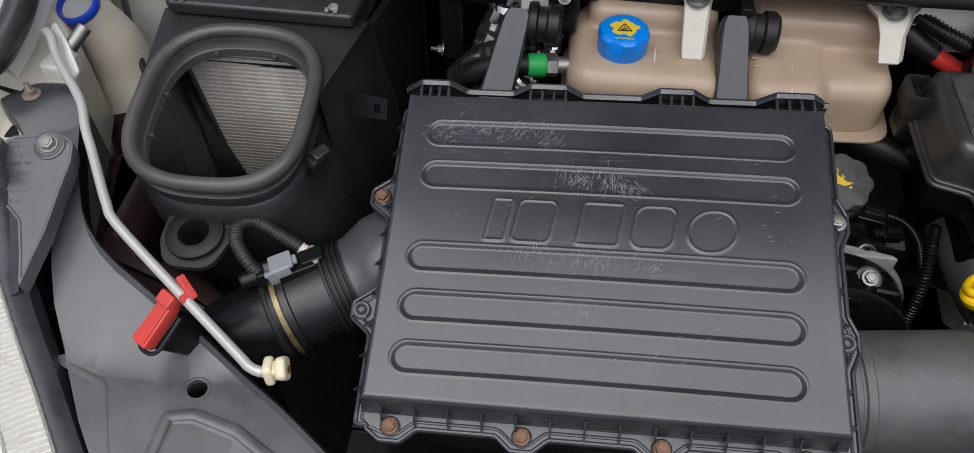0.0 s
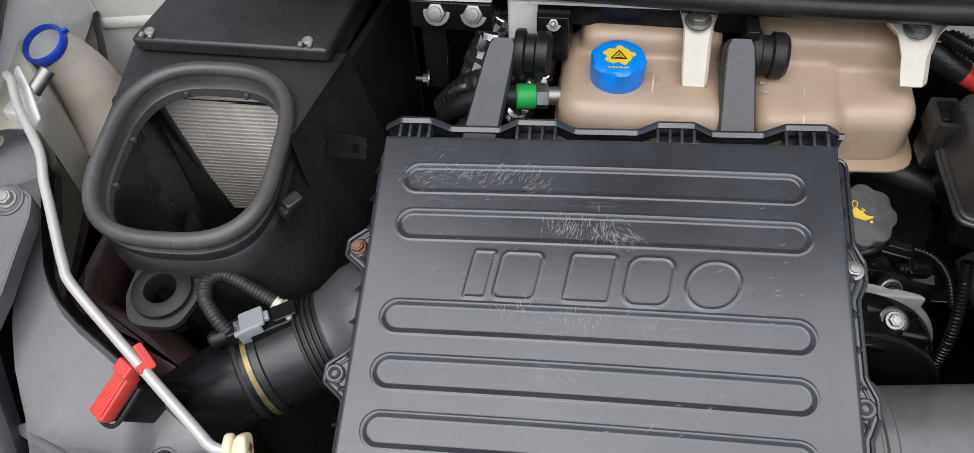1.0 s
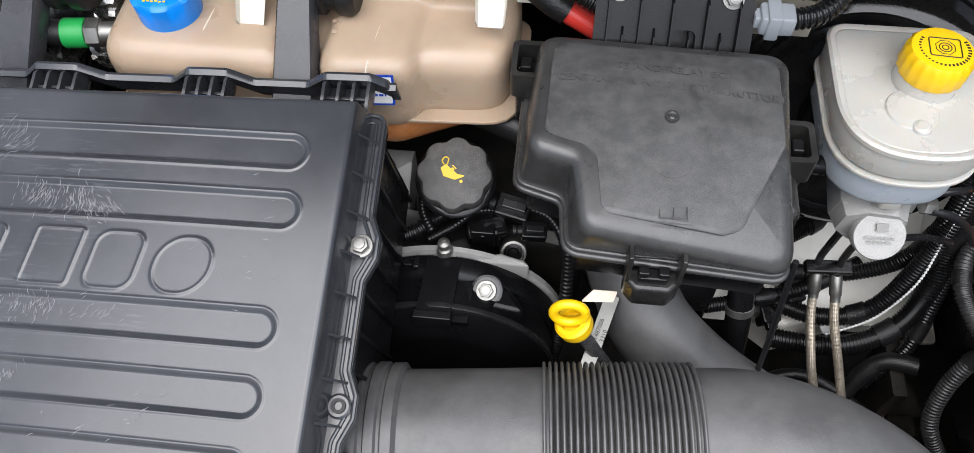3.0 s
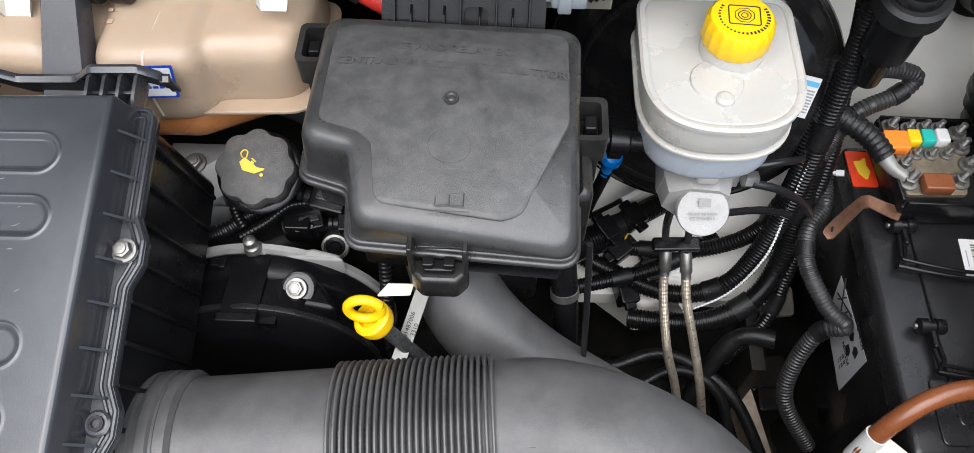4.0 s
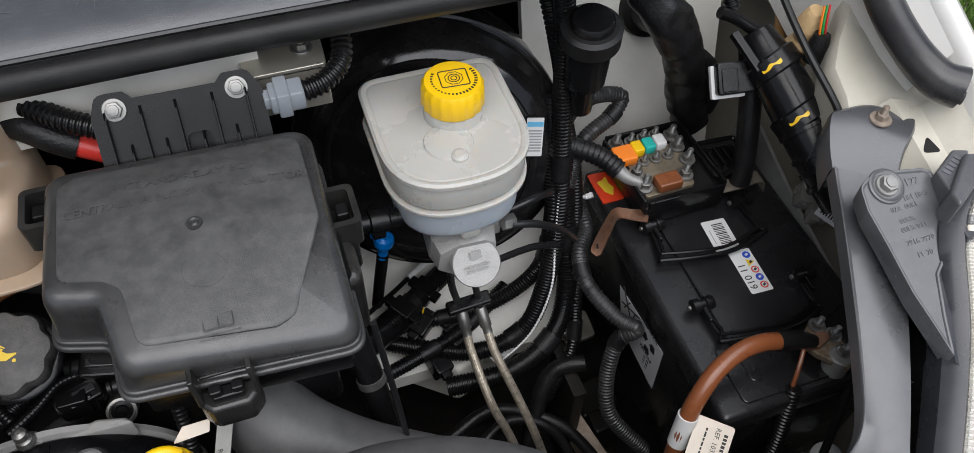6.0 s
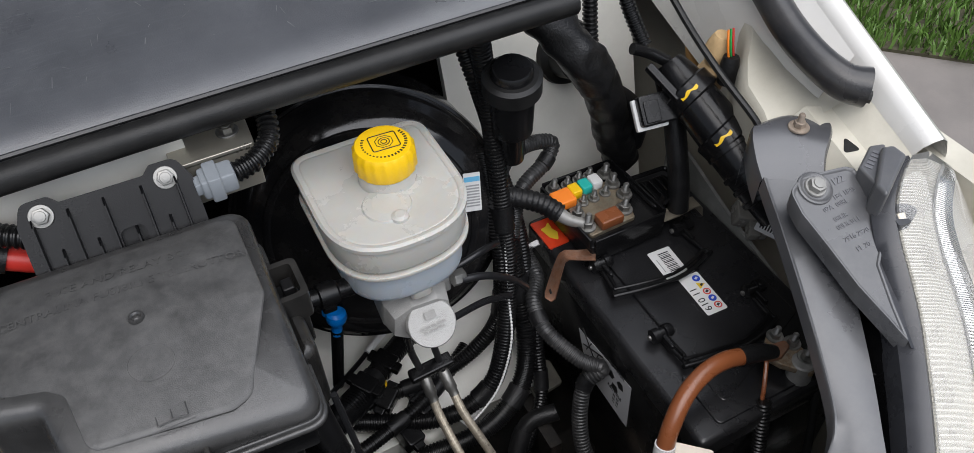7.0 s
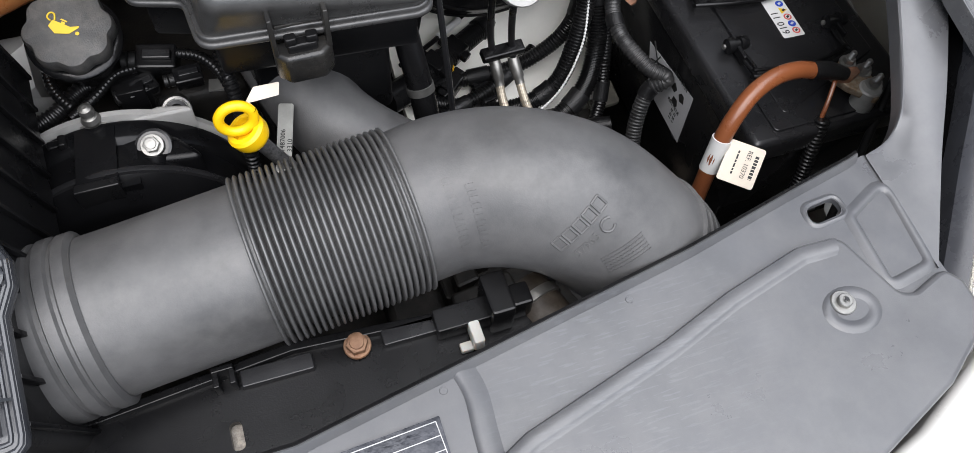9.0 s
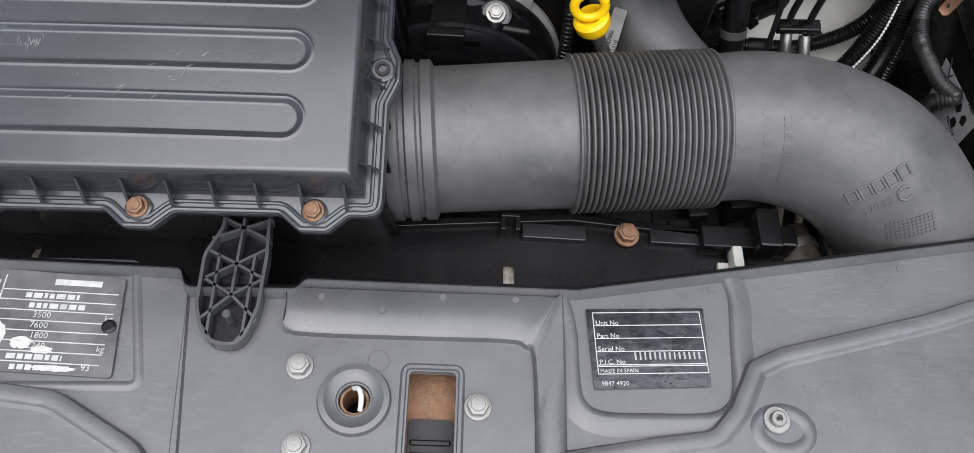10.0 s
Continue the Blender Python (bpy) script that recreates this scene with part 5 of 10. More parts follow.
# ---- coolant tank ----
def coolant_tank():
    t = thing("coolant_tank", (0.18, 0.69, 0.90), "aged beige translucent coolant expansion tank with a blue cap", "coolant tank")
    lobe1 = rounded([(0.012, 0.628, 0.03), (0.168, 0.628, 0.02), (0.168, 0.76, 0.02), (0.012, 0.76, 0.03)], 0.02, 6)
    lobe2 = rounded([(0.19, 0.626, 0.025), (0.272, 0.632, 0.03), (0.282, 0.76, 0.02), (0.19, 0.76, 0.02)], 0.02, 6)
    lobe3 = rounded([(0.262, 0.648, 0.012), (0.343, 0.652, 0.03), (0.348, 0.76, 0.02), (0.262, 0.76, 0.02)], 0.02, 6)
    chambers = [prism(lobe, 0.905, top_z, bev, 7, True) for lobe, top_z, bev in ((lobe1, 0.989, 0.022), (lobe2, 0.985, 0.020), (lobe3, 0.979, 0.020))]
    chambers.append(prism(rect(0.15, 0.21, 0.66, 0.76, 0.005), 0.91, 0.972, 0.006, 3, True))
    chambers += [prism(rect(x0, x1, y0, 0.80, 0.02), 0.94, z1, 0.015, 5, True) for x0, x1, y0, z1 in ((0.03, 0.165, 0.705, 1.015), (0.195, 0.345, 0.71, 1.012))]
    shell = part("shell", joined(*chambers), TANK, t, "beige blow-moulded shell of rounded chambers")
    blend = shell.modifiers.new("blend", "REMESH")
    blend.mode, blend.voxel_size, blend.use_smooth_shade = "VOXEL", 0.003, True
    relax = shell.modifiers.new("relax", "SMOOTH")
    relax.factor, relax.iterations = 0.5, 10
    part("seam", prism(rounded([(0.008, 0.624, 0.03), (0.352, 0.64, 0.03), (0.356, 0.764, 0.02), (0.008, 0.764, 0.02)], 0.02), 0.916, 0.9195, 0.001, 2, True), TANK, t)
    part("lower_shell", prism(rounded([(0.02, 0.634, 0.03), (0.25, 0.636, 0.03), (0.30, 0.66, 0.03), (0.335, 0.67, 0.03), (0.338, 0.755, 0.02), (0.02, 0.755, 0.02)], 0.02), 0.878, 0.916, 0.016, 4, True), FLUID, t, "lower shell stained orange by coolant")
    c = Matrix.Translation((0.066, 0.676, 0.985))
    part("neck", lathe([(0.0225, 0.0), (0.0225, 0.004), (0.021, 0.005)], 32), TANK, t, "", c)
    prof = [(0.024, 0.0), (0.0252, 0.004), (0.0248, 0.025), (0.023, 0.0278), (0.0165, 0.0285)]
    n = 48
    loops = []
    for r, z in prof:
        loops.append([((r + (0.0012 if (i // 4) % 2 and z < 0.026 and z > 0.005 else 0)) * math.cos(2 * math.pi * i / n), (r + (0.0012 if (i // 4) % 2 and z < 0.026 and z > 0.005 else 0)) * math.sin(2 * math.pi * i / n), z) for i in range(n)])
    cap = part("cap", loft(loops), BLUE, t, "bright blue screw cap with a yellow warning label", c)
    blot = [((0.0135 + 0.0016 * math.sin(5 * w + 0.6) + 0.0010 * math.sin(9 * w)) * math.cos(w), (0.0120 + 0.0016 * math.sin(5 * w + 0.6) + 0.0010 * math.sin(9 * w)) * math.sin(w)) for w in [2 * math.pi * k / 48 for k in range(48)]]
    part("label_print", prism(blot, 0.0284, 0.0288), ICON, cap, "yellow lobed warning print", c)
    tri = rounded([(-0.0080, -0.0055), (0.0080, -0.0055), (0.0, 0.0075)], 0.001, 2)
    part("warning_print", ridge(tri, ((0.0, 0.0288), (0.0, 0.0291), (0.0012, 0.0291), (0.0012, 0.0288)), False), INK, cap, "black warning triangle", c)
    part("wave_print", bars([(-0.004, 0.004, -0.0040, -0.0032), (-0.003, 0.003, -0.0018, -0.0010), (-0.0006, 0.0006, 0.0, 0.003)], 0.0003), INK, cap, "", c @ pose(0, 0, 0.0288))
    for k in range(6):
        part("small_print", bars([(-0.0012, 0.0012, -0.0008, 0.0008)], 0.0003), ICON, cap, "", c @ pose(-0.008 + 0.0032 * k, -0.0172 + 0.0006 * (k % 2), 0.0286))
    for x, y0 in ((0.095, 0.6275), (0.232, 0.6275)):
        part("mould_seam", tube([(x, y0, 0.925), (x, y0 - 0.0008, 0.955), (x + 0.001, y0 + 0.006, 0.977), (x + 0.003, y0 + 0.022, 0.9835 if x > 0.2 else 0.9875), (x + 0.006, y0 + 0.06, 0.984 if x > 0.2 else 0.988)], 0.0010, 6, 4), CREAM, t, "pale mould seam")
    sm = axes((0.238, 0.6262, 0.966), (1, 0.07, 0), (0, 0.35, 0.94))
    st = part("sticker", prism(rect(-0.0175, 0.0175, -0.013, 0.013, 0.001), 0, 0.0012), NAVY, t, "white sticker with a navy border", sm)
    part("sticker_field", prism(rect(-0.0158, 0.0158, -0.0113, 0.0113, 0.001), 0.0012, 0.0015), PAPER, st, "", sm)
    part("sticker_print", bars(dashes(-0.011, 0.009, 0.003, 0.004, 5, 0.004, 0.007, 0.001) + dashes(-0.011, 0.011, -0.004, 0.002, 6, 0.003, 0.005, 0.001), 0.0002), NAVY, st, "", sm @ pose(0, 0, 0.0015))
    part("moulded_marks", bars(dashes(0.200, 0.228, 0.668, 0.004, 12, 0.003, 0.006, 0.002) + dashes(0.236, 0.252, 0.668, 0.004, 13, 0.003, 0.005, 0.002) + dashes(0.198, 0.224, 0.680, 0.003, 14, 0.003, 0.006, 0.002) + dashes(0.236, 0.25, 0.680, 0.003, 15, 0.003, 0.006, 0.002), 0.0005), TANK, t, "moulded marks", Matrix.Translation((0, 0, 0.984)))
    return t


coolant_tank()


# ---- engine oil filler ----
def oil_cap():
    t = thing("oil_filler_cap", (0.301, 0.612, 0.85), "black lobed oil filler cap with a yellow oil-can print", "oil cap")
    m = Matrix.Translation((0.3025, 0.606, 0.881)) @ pose(0, 0, 0, 20, 2, 0) @ Matrix.Diagonal((0.9, 0.9, 0.9, 1))
    part("filler_neck", lathe([(0.026, -0.06), (0.027, -0.012), (0.0365, -0.006), (0.0385, 0.0), (0.0385, 0.004), (0.036, 0.006), (0.033, 0.006)], 40), BLACK, t, "", m)
    n = 96
    prof = [(0.034, 0.004), (0.036, 0.007), (0.036, 0.019), (0.0345, 0.0225), (0.030, 0.024), (0.012, 0.0247)]
    loops = [[(r * (0.99 - 0.10 * (0.5 - 0.5 * math.cos(8 * a)) ** 1.6) * math.cos(a), r * (0.99 - 0.10 * (0.5 - 0.5 * math.cos(8 * a)) ** 1.6) * math.sin(a), z) for a in [2 * math.pi * i / n for i in range(n)]] for r, z in prof]
    part("knob", loft(loops), mat("oil_cap_grey_plastic", (0.052, 0.051, 0.05), 0.55, var=0.2, scale=40, grain=0.5, dust=0.2), t, "ribbed grey knob", m)
    im = m @ pose(-0.002, 0.001, 0.0250, 0, 0, -18) @ Matrix.Diagonal((0.92, 0.92, 1, 1))
    shapes = [prism([(-0.012, -0.002), (-0.009, 0.004), (0.006, -0.001), (0.013, 0.0005), (0.013, -0.001), (0.006, -0.0075), (-0.006, -0.0085)], 0, 0.0004), prism([(-0.0015, 0.0035), (0.0015, 0.0025), (0.001, 0.0005), (-0.002, 0.0015)], 0, 0.0004), prism([(-0.003, 0.005), (0.0025, 0.003), (0.003, 0.004), (-0.002, 0.006)], 0, 0.0004)]
    shapes += [tube([(-0.0105, 0.003, 0.0001), (-0.014, 0.006, 0.0001), (-0.0125, 0.0105, 0.0001), (-0.0085, 0.010, 0.0001), (-0.0075, 0.004, 0.0001)], 0.0008, 6, 2), lathe([(0.0017, 0), (0.0017, 0.0004)], 12)]
    shapes[-1].transform(Matrix.Translation((0.0125, -0.0065, 0)))
    part("oil_can_print", joined(*shapes), ICON, t, "yellow oil-can print", im)
    return t


oil_cap()


# ---- brake servo and fluid reservoir ----
def brake_servo():
    t = thing("brake_servo", (0.69, 0.80, 0.69), "round glossy black brake servo drum", "brake servo")
    m = along((0.680, 0.797, 0.812), (0.657, 0.706, 0.847))
    part("drum", lathe([(0.134, -0.06), (0.138, 0.02), (0.1375, 0.027), (0.135, 0.03), (0.132, 0.032), (0.127, 0.045), (0.115, 0.054), (0.085, 0.060), (0.05, 0.062), (0.045, 0.075), (0.03, 0.075)], 80), mat("glossy_black_enamel", (0.008, 0.008, 0.009), 0.16, var=0.2, grain=0.05, dust=0.06), t, "", m)
    part("rim_bead", lathe([(0.136, 0.018), (0.1405, 0.019), (0.1415, 0.0225), (0.1405, 0.026), (0.136, 0.027)], 80, False), bpy.data.materials["glossy_black_enamel"], t, "rolled rim", m)
    part("pressed_ring", lathe([(0.108, 0.054), (0.106, 0.0585), (0.102, 0.0595), (0.099, 0.0585)], 72, False), bpy.data.materials["glossy_black_enamel"], t, "", m)
    return t


brake_servo()


def brake_reservoir():
    t = thing("brake_fluid_reservoir", (0.665, 0.67, 0.87), "milky white brake fluid reservoir with a yellow cap", "fluid reservoir")
    o = rounded([(0.604, 0.742, 0.018), (0.604, 0.606, 0.058), (0.724, 0.606, 0.058), (0.724, 0.742, 0.018)], 0.02, 12)
    part("upper_shell", prism(o, 0.922, 0.955, 0.006, 3, True), MILK, t, "frosted top shell")
    part("seam", prism(inset(o, -0.002), 0.9175, 0.9215, 0.001, 2, True), MILK, t)
    part("lower_shell", prism(inset(o, 0.005), 0.880, 0.918, 0.008, 3, True), FROST, t, "lower shell holding clear fluid")
    c = Matrix.Translation((0.672, 0.684, 0.953))
    part("neck", lathe([(0.0255, 0.0), (0.0245, 0.004), (0.0245, 0.013), (0.022, 0.017)], 32), MILK, t, "", c)
    part("top_lip", ridge(o, ((-0.0022, 0.951), (-0.0022, 0.9545), (0.0, 0.9563), (0.003, 0.9560), (0.0045, 0.9548)), False), MILK, t, "pale moulded rim")
    n = 72
    prof = [(0.0245, 0.014), (0.0252, 0.016), (0.0246, 0.0335), (0.0228, 0.037), (0.012, 0.0378)]
    loops = [[((r + (0.0011 if (i // 2) % 2 and 0.015 < z < 0.035 else 0)) * math.cos(2 * math.pi * i / n), (r + (0.0011 if (i // 2) % 2 and 0.015 < z < 0.035 else 0)) * math.sin(2 * math.pi * i / n), z) for i in range(n)] for r, z in prof]
    cap = part("cap", loft(loops), YELLOW, t, "ribbed yellow screw cap with black print", c)
    pm = c @ pose(0.0015, 0.001, 0.0379, 0, 0, -4)

    def frame_line(pts, r):
        return tube([(x, y, 0) for x, y in pts] + [(pts[0][0], pts[0][1], 0)], r, 6, 1)

    part("square_print", frame_line(rounded([(-0.0115, -0.0095), (0.0115, -0.0095), (0.0115, 0.0095), (-0.0115, 0.0095)], 0.002), 0.0005), INK, cap, "black square print", pm)
    part("octagon_print", joined(frame_line([(0.0075 * math.cos(math.pi / 4 * (i + 0.5)), 0.0075 * math.sin(math.pi / 4 * (i + 0.5))) for i in range(8)], 0.00035), frame_line(ring_pts(0, 0, 0.0046, 20), 0.0004), frame_line(ring_pts(0, 0, 0.0024, 16), 0.0004)), INK, cap, "", pm)
    small = []
    for i in range(26):
        a = math.radians(150 + i * 9.5)
        small.append(moved(bars([(-0.0008, 0.0008, -0.0013, 0.0013)], 0.0002), pose(0.0178 * math.cos(a), 0.0178 * math.sin(a), -0.0006, 0, 0, math.degrees(a) - 90)))
    part("small_print", joined(*small), INK, cap, "unreadable small print", pm)
    part("pip", lathe([(0.0075, 0), (0.007, 0.003), (0.004, 0.0045)], 16), MILK, t, "", Matrix.Translation((0.662, 0.634, 0.9545)))
    part("dome", lathe([(0.021, 0), (0.0195, 0.002), (0.012, 0.003)], 28), MILK, t, "faint round dome", Matrix.Translation((0.658, 0.652, 0.9545)))
    return t


brake_reservoir()


# ---- battery ----
def battery():
    t = thing("car_battery", (0.94, 0.63, 0.565), "black starter battery with folding carry handles and white labels", "battery")
    part("case", prism(rect(0.845, 1.031, 0.435, 0.745, 0.006), 0.565, 0.735, 0.003, 2, True), BLACK, t)
    part("cover", prism(rect(0.842, 1.034, 0.431, 0.748, 0.008), 0.726, 0.757, 0.006, 4, True), SATIN, t, "moulded black cover")
    return t


battery()

# ---- left side: intake duct, washer bottle, bonnet stay ----
def band(pts, z_of):
    return [(x, y, z_of(x, y)) for x, y in pts]


def intake_duct():
    t = thing("air_intake_duct", (-0.31, 0.56, 0.72), "black plastic cold air duct with a wide open rubber-rimmed mouth", "air duct")
    out = rounded([(-0.403, 0.453, 0.094), (-0.401, 0.654, 0.088), (-0.222, 0.652, 0.08), (-0.222, 0.456, 0.078)], 0.07, 12)[::-1]

    def zr(x, y):
        return 0.990 + 0.17 * (y - 0.55)

    mid = inset(out, 0.0080)
    ringline = band(mid, lambda x, y: zr(x, y) - 0.004)
    part("mouth_rim", tube(ringline + ringline[:1], 0.0074, 14, 1, cap=False), RING, t, "dusty grey rubber rim")
    loops = [band(inset(out, d), lambda x, y, k=k: zr(x, y) - k) for d, k in ((0.0145, 0.004), (0.0152, 0.010), (0.0160, 0.016), (0.0182, 0.018), (0.0186, 0.027))]
    part("throat", loft(loops, False, False), RING, t, "dusty inner throat with small lugs")
    loops = [band(inset(out, d), lambda x, y, k=k: zr(x, y) - k) for d, k in ((0.004, 0.008), (0.009, 0.016), (0.0045, 0.018), (0.0045, 0.022), (0.010, 0.025), (0.010, 0.036), (0.006, 0.040), (0.005, 0.056))]
    low = [[(x + s * (0.02 if x > -0.31 else 0.002), y + s * 0.02, zr(x, y) - 0.056 - 0.07 * s) for x, y in inset(out, 0.002 - 0.004 * s)] for s in (0.4, 1.0)]
    low.append([(x + (0.03 if x > -0.31 else 0.002), y + 0.035, 0.715) for x, y in out])
    body = loft(loops + low, False, True)
    rear = [f for f in body.faces if f.calc_center_median().y > 0.60 and 0.72 < f.calc_center_median().z < 0.976]
    bmesh.ops.delete(body, geom=rear, context="FACES")
    part("body", body, DUCT, t)
    # upright pleated element in the box behind the mouth
    top, foot = Vector((-0.399, 0.6590, 0.983)), Vector((-0.409, 0.712, 0.716))
    fm = axes(top, (1, 0, 0), foot - top)
    tall = (foot - top).length
    pleat = mesh_of(prism([(0.0, 0.0), (0.180, 0.0), (0.180, 0.0036), (0.0, 0.0036)], -0.008, 0.0, 0.0006, 1), "pleat", FILTER)
    for i in range(38):
        put("pleat", pleat, fm @ pose(-0.009 * i / 38, tall * i / 38, 0), t)
    # Black backing sheet paints the dark between the pleats.
    part("filter_bed", prism([(-0.012, 0.0), (0.184, 0.0), (0.184, tall), (-0.012, tall)], 0.0, 0.004), BLACK, t, "", fm)
    part("side_wall", loft([[(-0.223, 0.570, 0.988), (-0.200, 0.70, 0.988)], [(-0.219, 0.570, 0.92), (-0.190, 0.70, 0.92)], [(-0.201, 0.570, 0.872), (-0.180, 0.70, 0.872)], [(-0.189, 0.570, 0.71), (-0.174, 0.70, 0.71)]], False, False, False), DUCT, t, "smooth side of the duct box")
    part("side_wall", loft([[(-0.404, 0.570, 0.988), (-0.418, 0.70, 0.988)], [(-0.404, 0.570, 0.71), (-0.418, 0.72, 0.71)]], False, False, False), DUCT, t, "smooth side of the duct box")
    for corner_top in ([(-0.222, 0.575), (-0.198, 0.690), (-0.31, 0.690), (-0.31, 0.655), (-0.262, 0.648), (-0.236, 0.628), (-0.226, 0.600)], [(-0.402, 0.575), (-0.420, 0.690), (-0.31, 0.690), (-0.31, 0.655), (-0.360, 0.648), (-0.388, 0.628), (-0.398, 0.600)]):
        part("shoulder", prism(corner_top, 0.9845, 0.990), DUCT, t, "top of the duct behind the mouth")
    part("filter_edge", tube([top + Vector((0.0005, -0.009, 0)), foot + Vector((0.0005, -0.009, 0))], 0.0032, 8, 1), RING, t, "grey edge of the filter frame")
    for x, y, a in ((-0.345, 0.631, 0), (-0.285, 0.632, 0), (-0.382, 0.575, 90), (-0.381, 0.525, 90)):
        part("lug", box(-0.002, 0.002, -0.003, 0.003, 0, 0.005, 0.0005, 0.0005), RING, t, "", pose(x, y, zr(x, y) - 0.025, 0, 0, a))
    # upper box with its lid
    slope = pose(-0.31, 0.675, 0.992, 6, 0, -1.5)
    lid = rounded([(-0.103, 0.0, 0.006), (0.10, 0.0, 0.006), (0.128, 0.2, 0.006), (-0.05, 0.2, 0.006)], 0.006, 3)
    part("box_lid", prism(lid, 0.0, 0.016, 0.004, 3, True), DUCT, t, "lid of the duct box", slope)
    part("box_front", prism(rounded([(-0.098, 0.006), (0.093, 0.006), (0.12, 0.19), (-0.045, 0.19)], 0.004), -0.028, 0.0, 0.0), DUCT, t, "", slope)
    part("box_band", prism(rounded([(-0.10, 0.002), (0.09, 0.002), (0.12, 0.19), (-0.045, 0.19)], 0.004), -0.034, -0.028, 0.0015, 2, True), DUCT, t, "", slope)
    for wall in ([(-0.222, 0.662), (-0.214, 0.662), (-0.172, 0.86), (-0.180, 0.86)], [(-0.418, 0.662), (-0.411, 0.662), (-0.355, 0.86), (-0.362, 0.86)], [(-0.362, 0.854), (-0.172, 0.854), (-0.172, 0.861), (-0.362, 0.861)]):
        part("box_wall", prism(wall, 0.70, 0.965), DUCT, t)
    part("box_sill", prism([(-0.40, 0.660), (-0.216, 0.656), (-0.216, 0.668), (-0.40, 0.672)], 0.945, 0.966), DUCT, t)
    for x in (-0.085, 0.078):
        sc = slope @ pose(x, 0.012, 0.016)
        part("screw", joined(lathe([(0.0054, 0.0), (0.0054, 0.0015), (0.0038, 0.003)], 14), box(-0.003, 0.003, -0.0005, 0.0005, 0.003, 0.0034, 0, 0.0002)), DULL, t, "small cross-head screw", sc)
        part("clip", joined(box(-0.007, -0.003, -0.0095, -0.004, 0, 0.004, 0.0005, 0.0005), box(0.002, 0.006, -0.0095, -0.004, 0, 0.003, 0.0005, 0.0005)), DULL, t, "", sc)
    # mounting ear with its rubber grommet
    ear = rounded([(-0.352, 0.497), (-0.356, 0.44, 0.03), (-0.345, 0.412, 0.03), (-0.30, 0.412, 0.03), (-0.290, 0.44, 0.03), (-0.262, 0.497)], 0.02, 6)
    em = Matrix.Translation((0, 0, 0)) @ pose(-0.323, 0.448, 0.915, 8, 0, 0) @ pose(0.323, -0.448, 0)
    part("mounting_ear", plate(ear, [ring_pts(-0.323, 0.446, 0.02, 24)], -0.004, 0.002), DUCT, t, "", em)
    part("grommet", lathe([(0.013, -0.01), (0.013, 0.006), (0.015, 0.009), (0.022, 0.0095), (0.027, 0.007), (0.0275, 0.004), (0.021, 0.001), (0.021, -0.008), (0.013, -0.01)], 32, False), RUBBER, t, "thick rubber grommet", em @ pose(-0.323, 0.446, 0))
    tab = rounded([(-0.016, 0), (0.022, 0), (0.022, 0.022), (-0.016, 0.026)], 0.002, 2)
    part("slotted_tab", plate(tab, [rect(0.008, 0.015, 0.006, 0.015, 0.002)], -0.002, 0.001), BLACK, t, "", pose(-0.188, 0.598, 0.940, 62, 0, -4))
    part("latch", joined(box(-0.008, 0.010, -0.006, 0.006, -0.004, 0.010, 0.003, 0.002), box(-0.012, -0.006, -0.005, 0.005, -0.008, 0.004, 0.001, 0.001)), DUCT, t, "", pose(-0.216, 0.522, 0.955, 10, 0, 55))
    return t


intake_duct()


def washer_bottle():
    t = thing("washer_bottle", (-0.45, 0.56, 0.6), "dusty translucent washer bottle with a dark blue filler ring", "washer bottle")
    pts = [(-0.515, 0.688, 0.984), (-0.510, 0.696, 0.962), (-0.502, 0.697, 0.93), (-0.494, 0.69, 0.89), (-0.482, 0.672, 0.85)]
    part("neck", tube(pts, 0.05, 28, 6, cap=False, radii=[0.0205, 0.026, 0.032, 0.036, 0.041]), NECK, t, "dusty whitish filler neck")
    # Lower neck is a near-black brown, far darker than the neck above.
    part("lower_neck", tube([(-0.484, 0.675, 0.856), (-0.466, 0.64, 0.80), (-0.45, 0.60, 0.74), (-0.43, 0.56, 0.68)], 0.05, 28, 6, cap=False, radii=[0.0415, 0.05, 0.06, 0.065]), TRANSLUCENT, t, "lower part of the neck in a near-black brown")
    m = along((-0.516, 0.6885, 0.982), (-0.519, 0.679, 1.01))
    part("filler_ring", lathe([(0.0185, -0.004), (0.0212, -0.004), (0.0216, 0.001), (0.0232, 0.002), (0.0236, 0.005), (0.0230, 0.0095), (0.0216, 0.0112), (0.0200, 0.0110), (0.0192, 0.009), (0.0190, -0.004)], 40, False), NAVY, t, "dark blue plastic ring", m)
    part("inner_tube", lathe([(0.011, -0.045), (0.0175, -0.03), (0.0189, 0.0050)], 28, False), PAPER, t, "", m)
    part("ring_lug", box(-0.0015, 0.0015, 0.022, 0.028, 0.004, 0.010, 0.0005, 0.0005), NAVY, t, "", m @ pose(0, 0, 0, 0, 0, -35))
    body = rounded([(-0.50, 0.60), (-0.46, 0.455), (-0.36, 0.40), (-0.29, 0.36), (-0.27, 0.405), (-0.33, 0.445), (-0.416, 0.475), (-0.42, 0.62)], 0.015, 5)
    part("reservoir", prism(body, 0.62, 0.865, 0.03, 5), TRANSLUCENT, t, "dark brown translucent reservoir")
    return t


washer_bottle()


